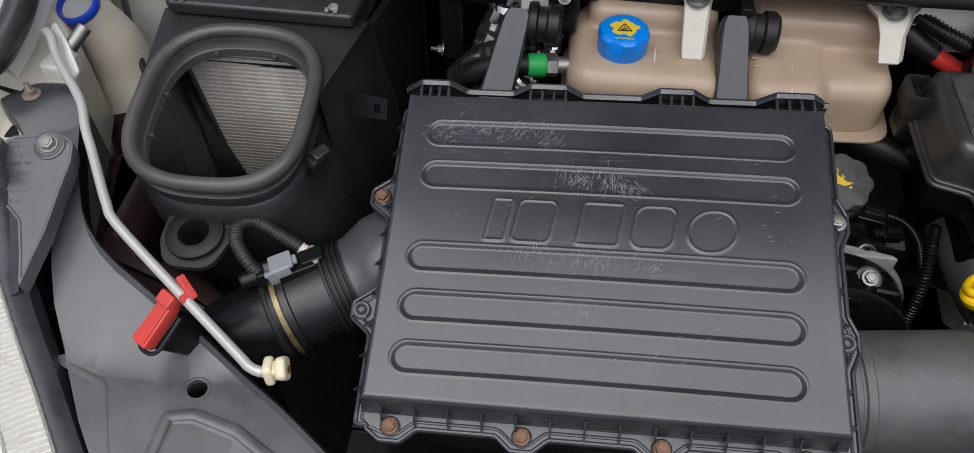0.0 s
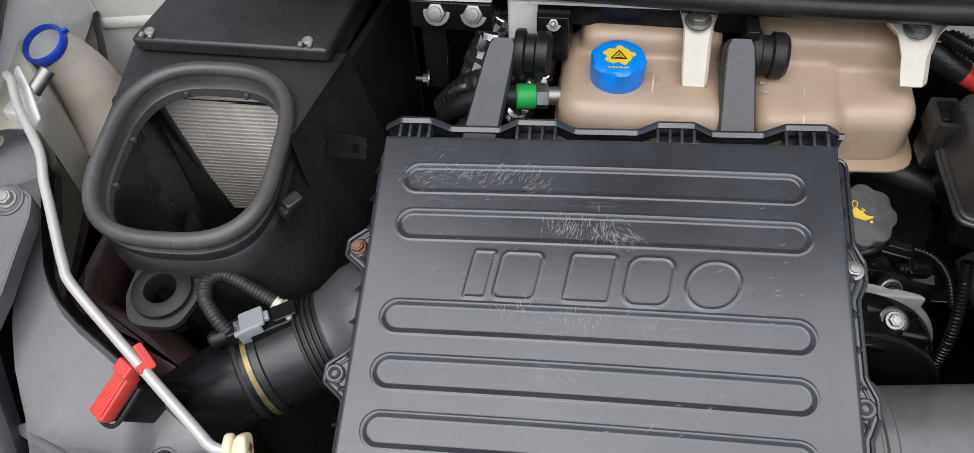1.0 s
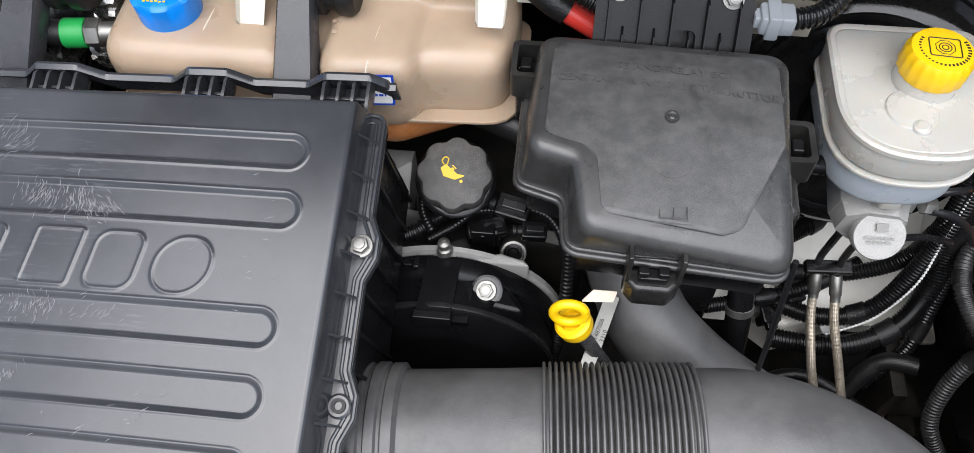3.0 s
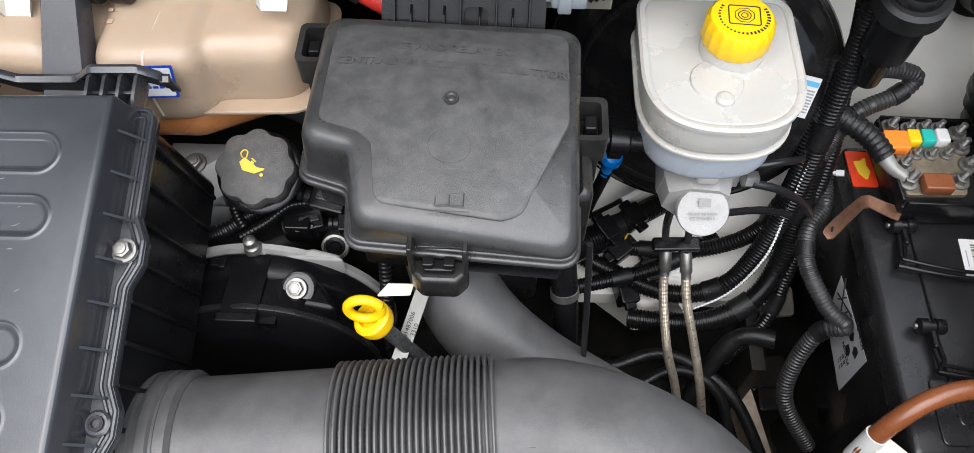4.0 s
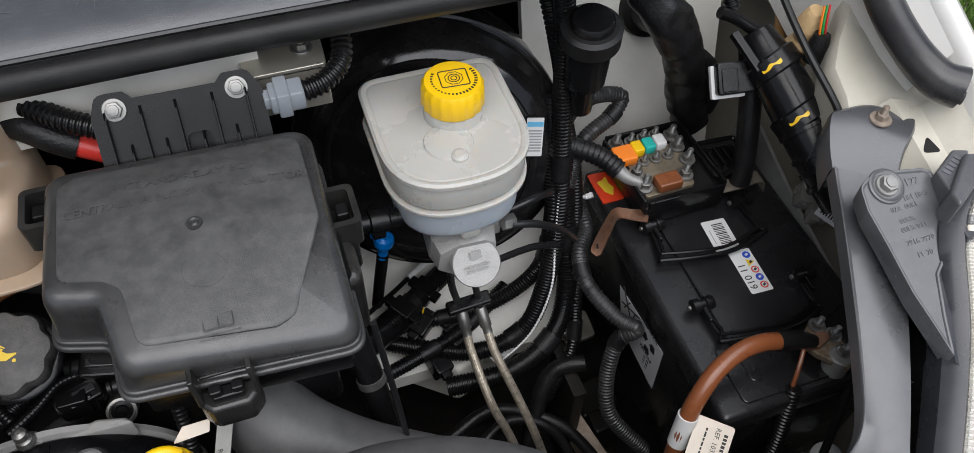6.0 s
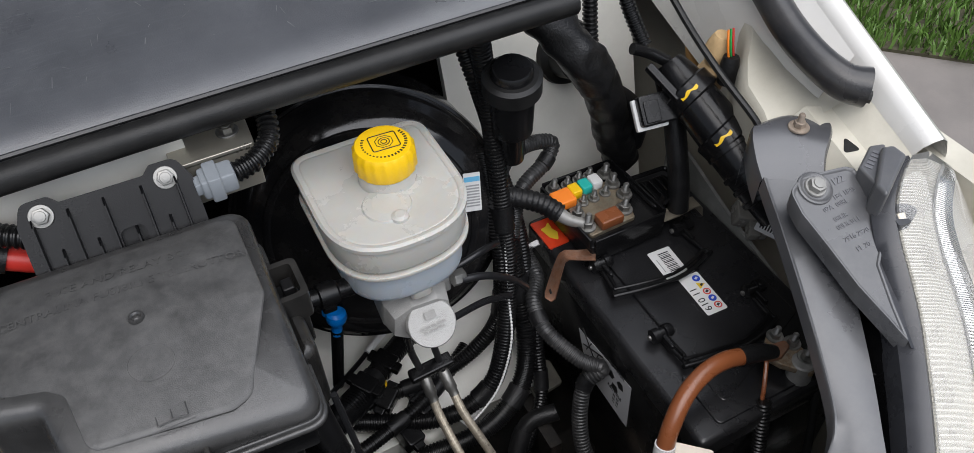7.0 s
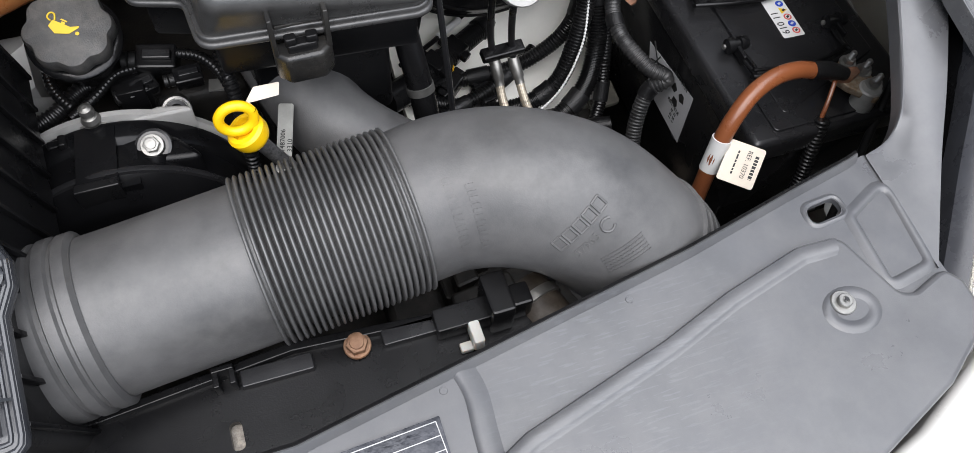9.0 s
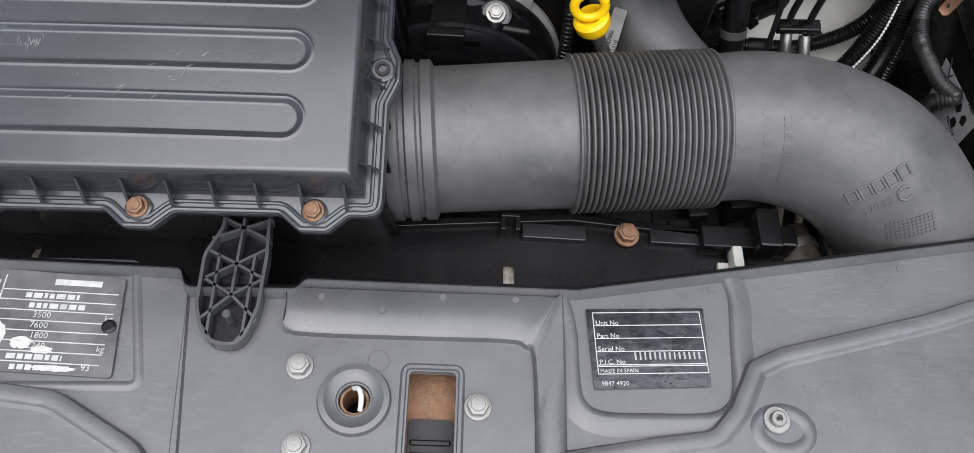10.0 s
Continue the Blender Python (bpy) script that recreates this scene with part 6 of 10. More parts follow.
def bonnet_stay():
    t = thing("bonnet_stay", (-0.35, 0.42, 0.95), "silver painted steel bonnet stay rod", "stay rod")
    pts = [(-0.513, 0.618, 1.006), (-0.500, 0.606, 1.010), (-0.481, 0.577, 1.004), (-0.442, 0.532, 0.998), (-0.426, 0.502, 0.992), (-0.409, 0.475, 0.988), (-0.394, 0.450, 0.983), (-0.379, 0.426, 0.978), (-0.364, 0.408, 0.974), (-0.296, 0.356, 0.960), (-0.231, 0.307, 0.950), (-0.219, 0.298, 0.9485), (-0.208, 0.295, 0.948), (-0.190, 0.297, 0.948)]
    part("rod", tube(pts, 0.0044, 14, 4), mat("silver_paint", (0.5, 0.487, 0.46), 0.36, metal=0.3, var=0.08, grain=0.1, dust=0.1), t)
    m = along((-0.206, 0.2955, 0.948), (-0.18, 0.300, 0.950))
    lobe = rounded([(-0.0105, -0.0085, 0.005), (0.0095, -0.0105, 0.006), (0.0115, 0.0075, 0.006), (-0.006, 0.0110, 0.006)], 0.005, 5)
    part("end_grip", joined(prism(lobe, 0.0, 0.0075, 0.0026, 4, True), box(-0.006, 0.006, -0.006, 0.006, 0.006, 0.012, 0.002, 0.001), moved(prism(lobe, 0.010, 0.0185, 0.003, 4, True), pose(0, 0, 0, 0, 0, 40))), IVORY, t, "ivory plastic end grip", m)
    part("grip_slot", box(-0.0028, 0.0028, -0.0028, 0.0028, 0.0, 0.001, 0.0005, 0.0003), BROWN, t, "square slot of the grip", m @ Matrix.Translation((0.0, 0.0, 0.0185)))
    return t


bonnet_stay()


def stay_clip():
    t = thing("stay_clip", (-0.305, 0.335, 0.90), "red plastic clip holding the bonnet stay", "clip")
    m = axes((-0.3155, 0.3325, 0.941), (-0.47, -0.72, -0.46), (0.84, -0.54, 0.0))
    part("block", prism(rounded([(-0.022, -0.0078), (0.018, -0.0088), (0.020, -0.0075), (0.020, 0.0075), (0.018, 0.0088), (-0.022, 0.0078)], 0.0018), -0.013, 0.0, 0.0018, 2, True), RED, t, "", m)
    part("rib", prism(rounded([(-0.020, 0.0035), (0.016, 0.0042), (0.016, 0.0062), (-0.020, 0.0055)], 0.0008), -0.002, 0.0014, 0.0008, 2), RED, t, "", m)
    part("hook", joined(box(-0.030, -0.018, -0.0085, 0.0080, -0.010, 0.0045, 0.002, 0.0018), box(-0.040, -0.026, -0.006, 0.006, -0.014, -0.008, 0.002, 0.0015)), RED, t, "", m)
    tm = axes((-0.2862, 0.3565, 0.963), (0.62, -0.58, -0.5), (0.5, 0.75, -0.2))
    part("tongue", joined(prism(rounded([(-0.016, -0.0042), (0.012, -0.0042), (0.015, -0.002), (0.015, 0.003), (0.012, 0.0042), (-0.016, 0.0042)], 0.0015), -0.004, 0.004, 0.0012, 2, True), box(0.004, 0.014, -0.012, 0.003, -0.004, 0.003, 0.0015, 0.001)), RED, t, "raised tongue", tm @ Matrix.Diagonal((0.74, 0.8, 0.8, 1)))
    part("foot", box(-0.016, 0.018, -0.007, 0.009, -0.075, -0.012, 0.002, 0.001), BLACK, t, "", m)
    part("base_loop", tube([(-0.016, 0.0125, -0.012), (0.006, 0.0125, -0.013), (0.019, 0.011, -0.014), (0.0245, 0.004, -0.014), (0.0245, -0.006, -0.014), (0.018, -0.0105, -0.014)], 0.0020, 8, 5), RUBBER, t, "black rubber edge under the clip", m)
    return t


stay_clip()


def hinge():
    t = thing("stay_pivot", (-0.49, 0.60, 0.97), "white steel pivot bracket of the bonnet stay", "bracket")
    m = axes((-0.49, 0.602, 0.996), (0.58, -0.78, -0.10), (0.5, 0.4, 0.75))
    part("arm", prism(rounded([(-0.042, -0.006), (0.0, -0.013), (0.042, -0.010), (0.042, 0.008), (0.0, 0.009), (-0.042, 0.004)], 0.004), -0.0015, 0.0015, 0.0008, 2, True), WHITE, t, "", m)
    part("pin", lathe([(0.007, -0.006), (0.007, 0.02), (0.005, 0.021)], 16), STEEL, t, "", along((-0.487, 0.615, 0.995), (-0.47, 0.645, 1.012)))
    part("foot", prism(rounded([(-0.53, 0.600), (-0.50, 0.596), (-0.492, 0.625), (-0.525, 0.635)], 0.008), 0.955, 0.975, 0.003, 2, True), WHITE, t)
    return t


hinge()


# ---- clean-air pipe with flow sensor ----
def sensor_pipe():
    t = thing("air_flow_pipe", (-0.22, 0.42, 0.80), "black air outlet pipe with a clamped rubber hose", "hose")
    a, b = Vector((-0.135, 0.463, 0.876)), Vector((-0.262, 0.397, 0.847))
    m = along(a, b)
    part("outlet", lathe([(0.055, -0.03), (0.0565, -0.005), (0.0555, 0.016), (0.050, 0.030), (0.046, 0.040), (0.0455, 0.046)], 48), MOULDING, t, "wide smooth outlet cone, greyed for sky sheen", m)
    prof = []
    for i in range(5):
        s = 0.044 + i * 0.0052
        prof += [(0.0435, s), (0.0458, s + 0.0008), (0.0458, s + 0.0030), (0.0435, s + 0.0040)]
    part("collar", lathe(prof, 48), RUBBER, t, "ringed rubber collar", m)
    part("sensor_tube", lathe([(0.0405, 0.068), (0.0405, 0.105), (0.0425, 0.106), (0.0425, 0.112)], 48), SATIN, t, "", m)
    zinc = mat("yellow_zinc_clamp", (0.24, 0.19, 0.09), 0.32, metal=0.7, var=0.45, scale=60)
    clamp = part("clamp", lathe([(0.0428, 0.1132), (0.0434, 0.1135), (0.0434, 0.1182), (0.0428, 0.1185)], 48), zinc, t, "yellow zinc hose clamp", m)
    part("clamp_screw", joined(box(-0.004, 0.004, -0.005, 0.005, -0.003, 0.004, 0.001, 0.0008), moved(lathe([(0.0032, 0.0), (0.0032, 0.006), (0.0022, 0.0068)], 12), pose(0, 0.004, 0.001, -90, 0, 0))), zinc, clamp, "screw block of the clamp", axes(m @ Vector((0.0, 0.0, 0.117)) + Vector((-0.012, 0.024, 0.036)), (-0.86, -0.46, -0.2), (0.3, -0.8, 0.5)))
    part("hose", tube([m @ Vector((0, 0, 0.108)), m @ Vector((0, 0, 0.14)), (-0.303, 0.384, 0.824), (-0.35, 0.387, 0.782), (-0.38, 0.41, 0.70)], 0.0415, 32, 6), BLACK, t, "black rubber hose")
    part("hose_bead", lathe([(0.0418, 0.122), (0.0434, 0.124), (0.0434, 0.127), (0.0418, 0.129)], 48, False), RUBBER, t, "", m)
    s = thing("air_flow_sensor", (-0.225, 0.43, 0.905), "black air flow sensor with a grey locking plug", "sensor")
    sm = axes((-0.232, 0.430, 0.900), (-0.88, -0.45, -0.12), (0.4, -0.85, 0.1))
    part("base", joined(box(-0.030, 0.012, -0.012, 0.012, -0.014, 0.003, 0.003, 0.002), box(-0.034, -0.012, -0.009, 0.009, 0.0, 0.007, 0.002, 0.0015)), BLACK, s, "", sm)
    for y in (-0.009, 0.009):
        part("screw", lathe([(0.003, 0.0), (0.003, 0.002), (0.0018, 0.0026)], 12), DULL, s, "", sm @ pose(-0.026, y, 0.004))
    plug = part("plug", joined(box(0.0, 0.030, -0.009, 0.009, -0.004, 0.011, 0.003, 0.002), moved(lathe([(0.0075, 0.0), (0.0085, 0.003), (0.0075, 0.009), (0.0085, 0.012), (0.007, 0.017)], 18), axes((0.028, 0, 0.004), (0, 1, 0), (0, 0, 1)))), BLACK, s, "", sm)
    grey = mat("pale_grey_plastic", (0.31, 0.33, 0.34), 0.32, var=0.15, transmission=0.25)
    part("locking_slide", joined(box(-0.006, 0.016, -0.0105, 0.0105, 0.0085, 0.0125, 0.0025, 0.0012), box(-0.002, 0.020, 0.008, 0.0115, -0.004, 0.012, 0.002, 0.001), box(0.014, 0.022, -0.006, 0.012, 0.0075, 0.0110, 0.002, 0.001), box(-0.010, -0.004, -0.005, 0.005, 0.006, 0.010, 0.0015, 0.0008)), grey, plug, "pale grey locking slide", sm)
    part("conduit", tube([(-0.258, 0.418, 0.903), (-0.268, 0.425, 0.912), (-0.281, 0.440, 0.919), (-0.284, 0.456, 0.921), (-0.272, 0.466, 0.920), (-0.247, 0.459, 0.912), (-0.225, 0.452, 0.902)], 0.0068, 14, 8, ribs=0.0034, depth=0.13), CABLE_GREY, s, "corrugated cable conduit")
    part("white_sleeve", tube([(-0.227, 0.4525, 0.903), (-0.212, 0.4475, 0.896)], 0.0064, 12, 1, ribs=0.004, depth=0.12), CREAM, s)
    return t


sensor_pipe()


# ---- wings, lamps and brackets on both sides ----
def mirror_x(bm, side):
    if side < 0:
        bmesh.ops.scale(bm, vec=(-1, 1, 1), verts=bm.verts)
        bmesh.ops.translate(bm, vec=(0.506, 0, 0), verts=bm.verts)
        bmesh.ops.reverse_faces(bm, faces=bm.faces)
    return bm


def sx(x, side):
    return x if side > 0 else 0.506 - x


def wing(side):
    t = thing("front_wing", (sx(1.12, side), 0.8, 0.5), "white painted front wing of the van with a rain gutter", "wing", "front wings")

    up = 0.0 if side > 0 else 0.012

    def rz(y):
        return up + 0.967 + 0.42 * (y - 0.49) if y < 0.75 else up + 1.076 + 0.25 * (y - 0.75)

    loops = []
    for y in (0.487, 0.50, 0.55, 0.62, 0.72, 0.85, 1.1, 1.4):
        r = rz(y)
        loops.append([(1.075, y + 0.015, r - 0.03), (1.078, y + 0.006, r - 0.008), (1.084, y + 0.002, r - 0.001), (1.090, y, r + 0.001), (1.097, y, r - 0.004), (1.105, y, r - 0.02), (1.115, y, r - 0.07), (1.12, y, 0.6), (1.12, y, 0.1)])
    part("skin", mirror_x(loft(loops, False, False, False), side), WHITE, t)
    loops = []
    for y in (0.585, 0.60, 0.63, 0.70, 0.85, 1.1):
        r = rz(y)
        loops.append([(1.047, y + 0.02, r - 0.16), (1.047, y + 0.01, r - 0.09), (1.050, y, r - 0.045), (1.054, y, r - 0.037), (1.060, y, r - 0.036), (1.066, y, r - 0.03), (1.077, y, r - 0.012)])
    part("gutter", mirror_x(loft(loops, False, False, False), side), WHITE, t, "stamped gutter flange")
    loops = []
    for y in (0.49, 0.53, 0.57):
        loops.append([(1.01, y + 0.02, 0.91 + 0.3 * (y - 0.49)), (1.03, y + 0.012, 0.935 + 0.3 * (y - 0.49)), (1.055, y + 0.006, 0.93 + 0.3 * (y - 0.49)), (1.08, y, 0.945 + 0.4 * (y - 0.49))])
    part("front_flange", mirror_x(loft(loops, False, False, False), side), DIRTY, t, "spot-welded front flange")
    loops = []
    for x0, x1, y0, z0 in ((0.992, 1.062, 0.584, 0.944), (1.000, 1.068, 0.603, 0.948), (1.004, 1.074, 0.632, 0.956), (1.020, 1.080, 0.655, 0.966), (1.041, 1.086, 0.676, 0.976), (1.055, 1.092, 0.708, 0.990), (1.062, 1.096, 0.78, 1.02)):
        w = x1 - x0
        loops.append([(x0 + 0.002, y0 + 0.006, z0 - 0.10), (x0, y0 + 0.004, z0 - 0.018), (x0 + 0.001, y0 + 0.001, z0 - 0.004), (x0 + 0.005, y0, z0 + 0.001), (x0 + w * 0.3, y0 - 0.006, z0), (x0 + w * 0.6, y0 - 0.010, z0 + 0.004), (x0 + w * 0.8, y0 - 0.014, z0 + 0.013), (x1, y0 - 0.016, z0 + 0.020)])
    part("gutter_sheet", mirror_x(moved(loft(loops, False, False, False), Matrix.Translation((0, 0, up))), side), DIRTY, t, "cream painted sheet under the seal")
    # No opening is cut: a black patch paints the hole's darkness.
    for hx, hy, hz, hr in ((1.041, 0.535, 0.9432, 0.010),):
        part("hole_patch", mirror_x(moved(prism(rounded([(-hr, -hr * 0.5), (hr, -hr * 0.7), (hr * 0.3, hr)], hr * 0.3, 4), 0.0, 0.0006), axes((hx, hy, hz), (1, 0, -0.13), (0.03, 1, 0.28))), side), BLACK, t, "thin black patch painted as the hole in the flange")
    s = [(1.060, 0.551, 0.989), (1.047, 0.565, 0.991), (1.0405, 0.594, 0.998), (1.042, 0.636, 1.009), (1.051, 0.70, 1.031), (1.052, 0.80, 1.065), (1.045, 0.95, 1.10)]
    if side < 0:
        s = [(x, y, z + 0.02) for x, y, z in s]
    st = thing("bonnet_seal", (sx(1.018, side), 0.60, 0.985), "black rubber bonnet sealing strip along the wing gutter", "rubber seal", "bonnet seals")
    part("strip", mirror_x(tube(s, 0.015, 16, 6, radii=[0.0175, 0.016, 0.015, 0.015, 0.015, 0.015, 0.015]), side), mat("smooth_black_rubber", (0.022, 0.022, 0.024), 0.32, var=0.2, grain=0.1, dust=0.1), st)
    part("base_lip", mirror_x(tube([(x + 0.010, y, z - 0.014) for x, y, z in s], 0.006, 8, 6), side), RUBBER, st, "clamping lip of the seal")


def headlamp(side):
    t = thing("headlamp", (sx(1.02, side), 0.35, 0.8), "clear headlamp with ribbed bright bands along its edge", "headlamp", "headlamps")
    off = Vector((0, 0, 0)) if side > 0 else Vector((0.004, -0.008, 0.019))
    inner = [p + off for p in spline([(1.053, 0.487, 0.964), (1.036, 0.478, 0.963), (1.011, 0.458, 0.956), (0.996, 0.434, 0.944), (0.985, 0.406, 0.929), (0.973, 0.379, 0.914), (0.946, 0.338, 0.897), (0.916, 0.296, 0.879), (0.880, 0.245, 0.860), (0.840, 0.19, 0.84)], 5)]
    n = len(inner) - 1

    def at(u):
        j = min(int(u), n - 1)
        return inner[j] + (inner[j + 1] - inner[j]) * (u - j)

    def shell(drop, out):
        loops = []
        for i, p in enumerate(inner):
            w = out * (0.35 + 0.9 * i / len(inner))
            loops.append([p + Vector((0.0, 0, -0.02 - drop)), p + Vector((0.003, 0, -drop)), p + Vector((w * 0.25, -w * 0.1, 0.004 - drop)), p + Vector((w * 0.6, -w * 0.3, -0.012 - drop)), p + Vector((w, -w * 0.5, -0.06 - drop)), p + Vector((w * 1.1, -w * 0.6, -0.16 - drop))])
        return loft(loops, False, False, False)

    def band(a, b, drop, teeth, high, slant=0.0):
        """A strip of fine cross ribs between two distances from the edge."""
        loops = []
        for k in range(teeth * 3):
            u = 0.4 + (n - 0.8) * k / (teeth * 3)
            h = (0.0, high, high)[k % 3]
            p, q = at(u), at(min(n, u + slant))
            g = 0.7 + 0.5 * u / n
            loops.append([p + Vector((a * g, -a * 0.45, -drop + h)), (p + q) * 0.5 + Vector(((a + b) / 2 * g, -(a + b) * 0.225, -drop + h)), q + Vector((b * g, -b * 0.45, -drop - 0.004 + h))])
        return loft(loops, False, False, False)

    part("housing", mirror_x(shell(0.028, 0.155), side), mat("lamp_bowl_silver", (0.40, 0.38, 0.34), 0.32, metal=0.25, var=0.16, scale=18, grain=0.1), t, "silvery reflector bowl")
    lens = part("lens", mirror_x(shell(0.0, 0.16), side), LENS, t, "clear plastic lens")
    lens.visible_shadow = False
    pale = mat("ribbed_clear_plastic", (0.38, 0.365, 0.325), 0.3, metal=0.2, var=0.12, scale=30, grain=0.05)
    part("ribbed_band", mirror_x(band(0.004, 0.031, 0.007, 105, 0.0017, 0.3), side), pale, t, "pale ribbed inner band", sharp=15)
    part("band_step", mirror_x(loft([[p + Vector((0.0315 * (0.7 + 0.5 * i / n), -0.0142, -0.009)), p + Vector((0.0325 * (0.7 + 0.5 * i / n), -0.0146, -0.006)), p + Vector((0.0338 * (0.7 + 0.5 * i / n), -0.0151, -0.012))] for i, p in enumerate(inner)], False, False, False), side), mat("lamp_step_grey", (0.3, 0.3, 0.29), 0.3, metal=0.4), t, "grey step between the bands")
    part("ribbed_band", mirror_x(band(0.034, 0.050, 0.013, 150, 0.0016, 0.5), side), CHROME, t, "bright ribbed reflector band", sharp=15)
    ring = at(n * 0.80) + Vector((0.118, -0.050, -0.052))
    part("reflector_ring", mirror_x(moved(lathe([(0.060, -0.012), (0.062, -0.002), (0.059, 0.003), (0.051, 0.001), (0.049, -0.006)], 48, False), axes(ring, (0.95, -0.2, -0.15), (0.2, 0.95, 0.1))), side), CHROME, t, "chrome ring of the main beam")
    for k in range(6):
        a = math.radians(60 * k + 15)
        part("reflector_facet", mirror_x(moved(prism(rounded([(0.022, -0.016), (0.046, -0.022), (0.046, 0.022), (0.022, 0.016)], 0.003), -0.012, -0.006, 0.002, 2), axes(ring, (0.95, -0.2, -0.15), (0.2, 0.95, 0.1)) @ pose(0, 0, 0, 0, 12, math.degrees(a))), side), CHROME, t)
    loops = [[p + Vector((0.002, -0.001, -0.004)), p + Vector((-0.001, 0.0005, 0.001)), p + Vector((-0.008, 0.005, -0.001)), p + Vector((-0.014, 0.009, -0.007)), p + Vector((-0.017, 0.011, -0.03))] for p in inner]
    part("bezel", mirror_x(loft(loops, False, False, False), side), TAB, t, "dark plastic bezel")
    return t


def side_strip(side):
    t = thing("wing_side_trim", (sx(0.93, side), 0.45, 0.88), "grey-black plastic side trim joining cover and wing", "trim", kind="structure")
    lamp_edge = [(0.880, 0.245, 0.860), (0.909, 0.286, 0.876), (0.940, 0.330, 0.894), (0.969, 0.374, 0.912), (0.988, 0.414, 0.933), (1.003, 0.447, 0.951), (1.036, 0.478, 0.963)]
    if side > 0:
        ins = [(0.844, 0.3395, 0.8665), (0.866, 0.346, 0.869), (0.884, 0.364, 0.878), (0.902, 0.404, 0.893), (0.925, 0.460, 0.910), (0.942, 0.504, 0.923), (0.950, 0.528, 0.931), (0.955, 0.543, 0.9365)]
        outs = [(0.841, 0.240, 0.8665), (0.867, 0.278, 0.8695), (0.896, 0.322, 0.876), (0.926, 0.368, 0.887), (0.951, 0.412, 0.899), (0.972, 0.455, 0.913), (0.988, 0.486, 0.923), (1.001, 0.512, 0.9305)]
        loops = []
        for k, (a, b) in enumerate(zip(spline(ins, 4), spline(outs, 4))):
            ease = min(1.0, k / 8)
            m1 = a * 0.72 + b * 0.28
            m2 = a * 0.28 + b * 0.72
            loops.append([a + Vector((-0.001, 0, -0.012)), a, a + Vector((0.0005, 0, 0.0028 * ease)), a * 0.97 + b * 0.03 + Vector((0, 0, 0.0032 * ease)), a * 0.92 + b * 0.08 + Vector((0, 0, 0.002 * ease)), m1 + Vector((0, 0, 0.004 * ease)), m2 + Vector((0, 0, 0.003 * ease)), b, b + Vector((0.004, -0.002, -0.03))])
        part("sheet", loft(loops, False, False, False), PANEL, t)
    else:
        outs = [(0.858, 0.240, 0.883), (0.893, 0.287, 0.8848), (0.9175, 0.326, 0.887), (0.935, 0.360, 0.898), (0.951, 0.399, 0.912), (0.9615, 0.432, 0.923), (0.9676, 0.4707, 0.934)]
        lamp_edge = [(x + 0.004, y - 0.008, z + 0.019) for x, y, z in lamp_edge]
    # The gap's shadow is put in as black on the channel and webs.
    loops = [[p + Vector((0.000, -0.0005, -0.004)), p + Vector((0.002, -0.001, -0.02)), p * 0.6 + q * 0.4 + Vector((-0.004, 0.003, -0.05)), q + Vector((-0.016, 0.010, -0.028))] for p, q in zip(spline(outs[:7], 4), spline(lamp_edge, 4))]
    part("channel", mirror_x(loft(loops, False, False, False), side), BLACK, t, "channel beside the headlamp, coloured black for its shadow")
    for k in range(5):
        p, q = Vector(outs[k + 1]), Vector(lamp_edge[k + 1])
        c = p * 0.3 + q * 0.7 + Vector((-0.012, 0.008, -0.035))
        part("channel_web", mirror_x(moved(box(-0.009, 0.009, -0.001, 0.001, -0.008, 0.010, 0.0005, 0.0005), pose(c.x, c.y, c.z - 0.012, 0, 0, -25)), side), BLACK, t)

    # stud block: the end of the trim curls up into a shelf
    ox, oz = (0.0, 0.0) if side > 0 else (0.016, 0.012)
    rows = [((0.946, 0.514, 0.927), (0.973, 0.500, 0.928), (0.994, 0.492, 0.924)), ((0.955, 0.543, 0.937), (0.980, 0.527, 0.935), (1.001, 0.512, 0.931)), ((0.959, 0.555, 0.942), (0.986, 0.541, 0.942), (1.006, 0.525, 0.938)), ((0.963, 0.565, 0.947), (0.992, 0.552, 0.948), (1.016, 0.537, 0.946)),
            ((0.969, 0.576, 0.951), (0.999, 0.564, 0.9525), (1.030, 0.548, 0.951)), ((0.976, 0.585, 0.9525), (1.008, 0.577, 0.954), (1.039, 0.557, 0.952)), ((0.981, 0.589, 0.951), (1.016, 0.585, 0.952), (1.0425, 0.562, 0.950)), ((0.982, 0.591, 0.945), (1.018, 0.5875, 0.945), (1.044, 0.564, 0.944)), ((0.982, 0.591, 0.905), (1.018, 0.5875, 0.905), (1.044, 0.564, 0.905))]
    if side > 0:
        rows = rows[1:]
    cols = [spline([r[k] for r in rows], 4) for k in range(3)]
    loops = []
    for a, m, b in zip(*cols):
        line = spline([a, m, b], 5)
        loops.append([q + Vector((ox, 0, oz)) for q in [a + Vector((-0.0015, 0.001, -0.03)), a + Vector((-0.0012, 0.0005, -0.004)), *line, b + Vector((0.0015, -0.0015, -0.003)), b + Vector((0.004, -0.003, -0.035))]])
    # Darker plastic on the left paints that block's dimmer reflection.
    part("stud_block", mirror_x(loft(loops, False, False, False), side), TRIM if side > 0 else TAB, t, "moulded block round the stud, shaded darker on the left side")
    bolt(t, (sx(1.011 + ox, side), 0.567, 0.9535 + oz), (0, 0, 1), 1.1, STUD_RUST, "rusty stud and nut")

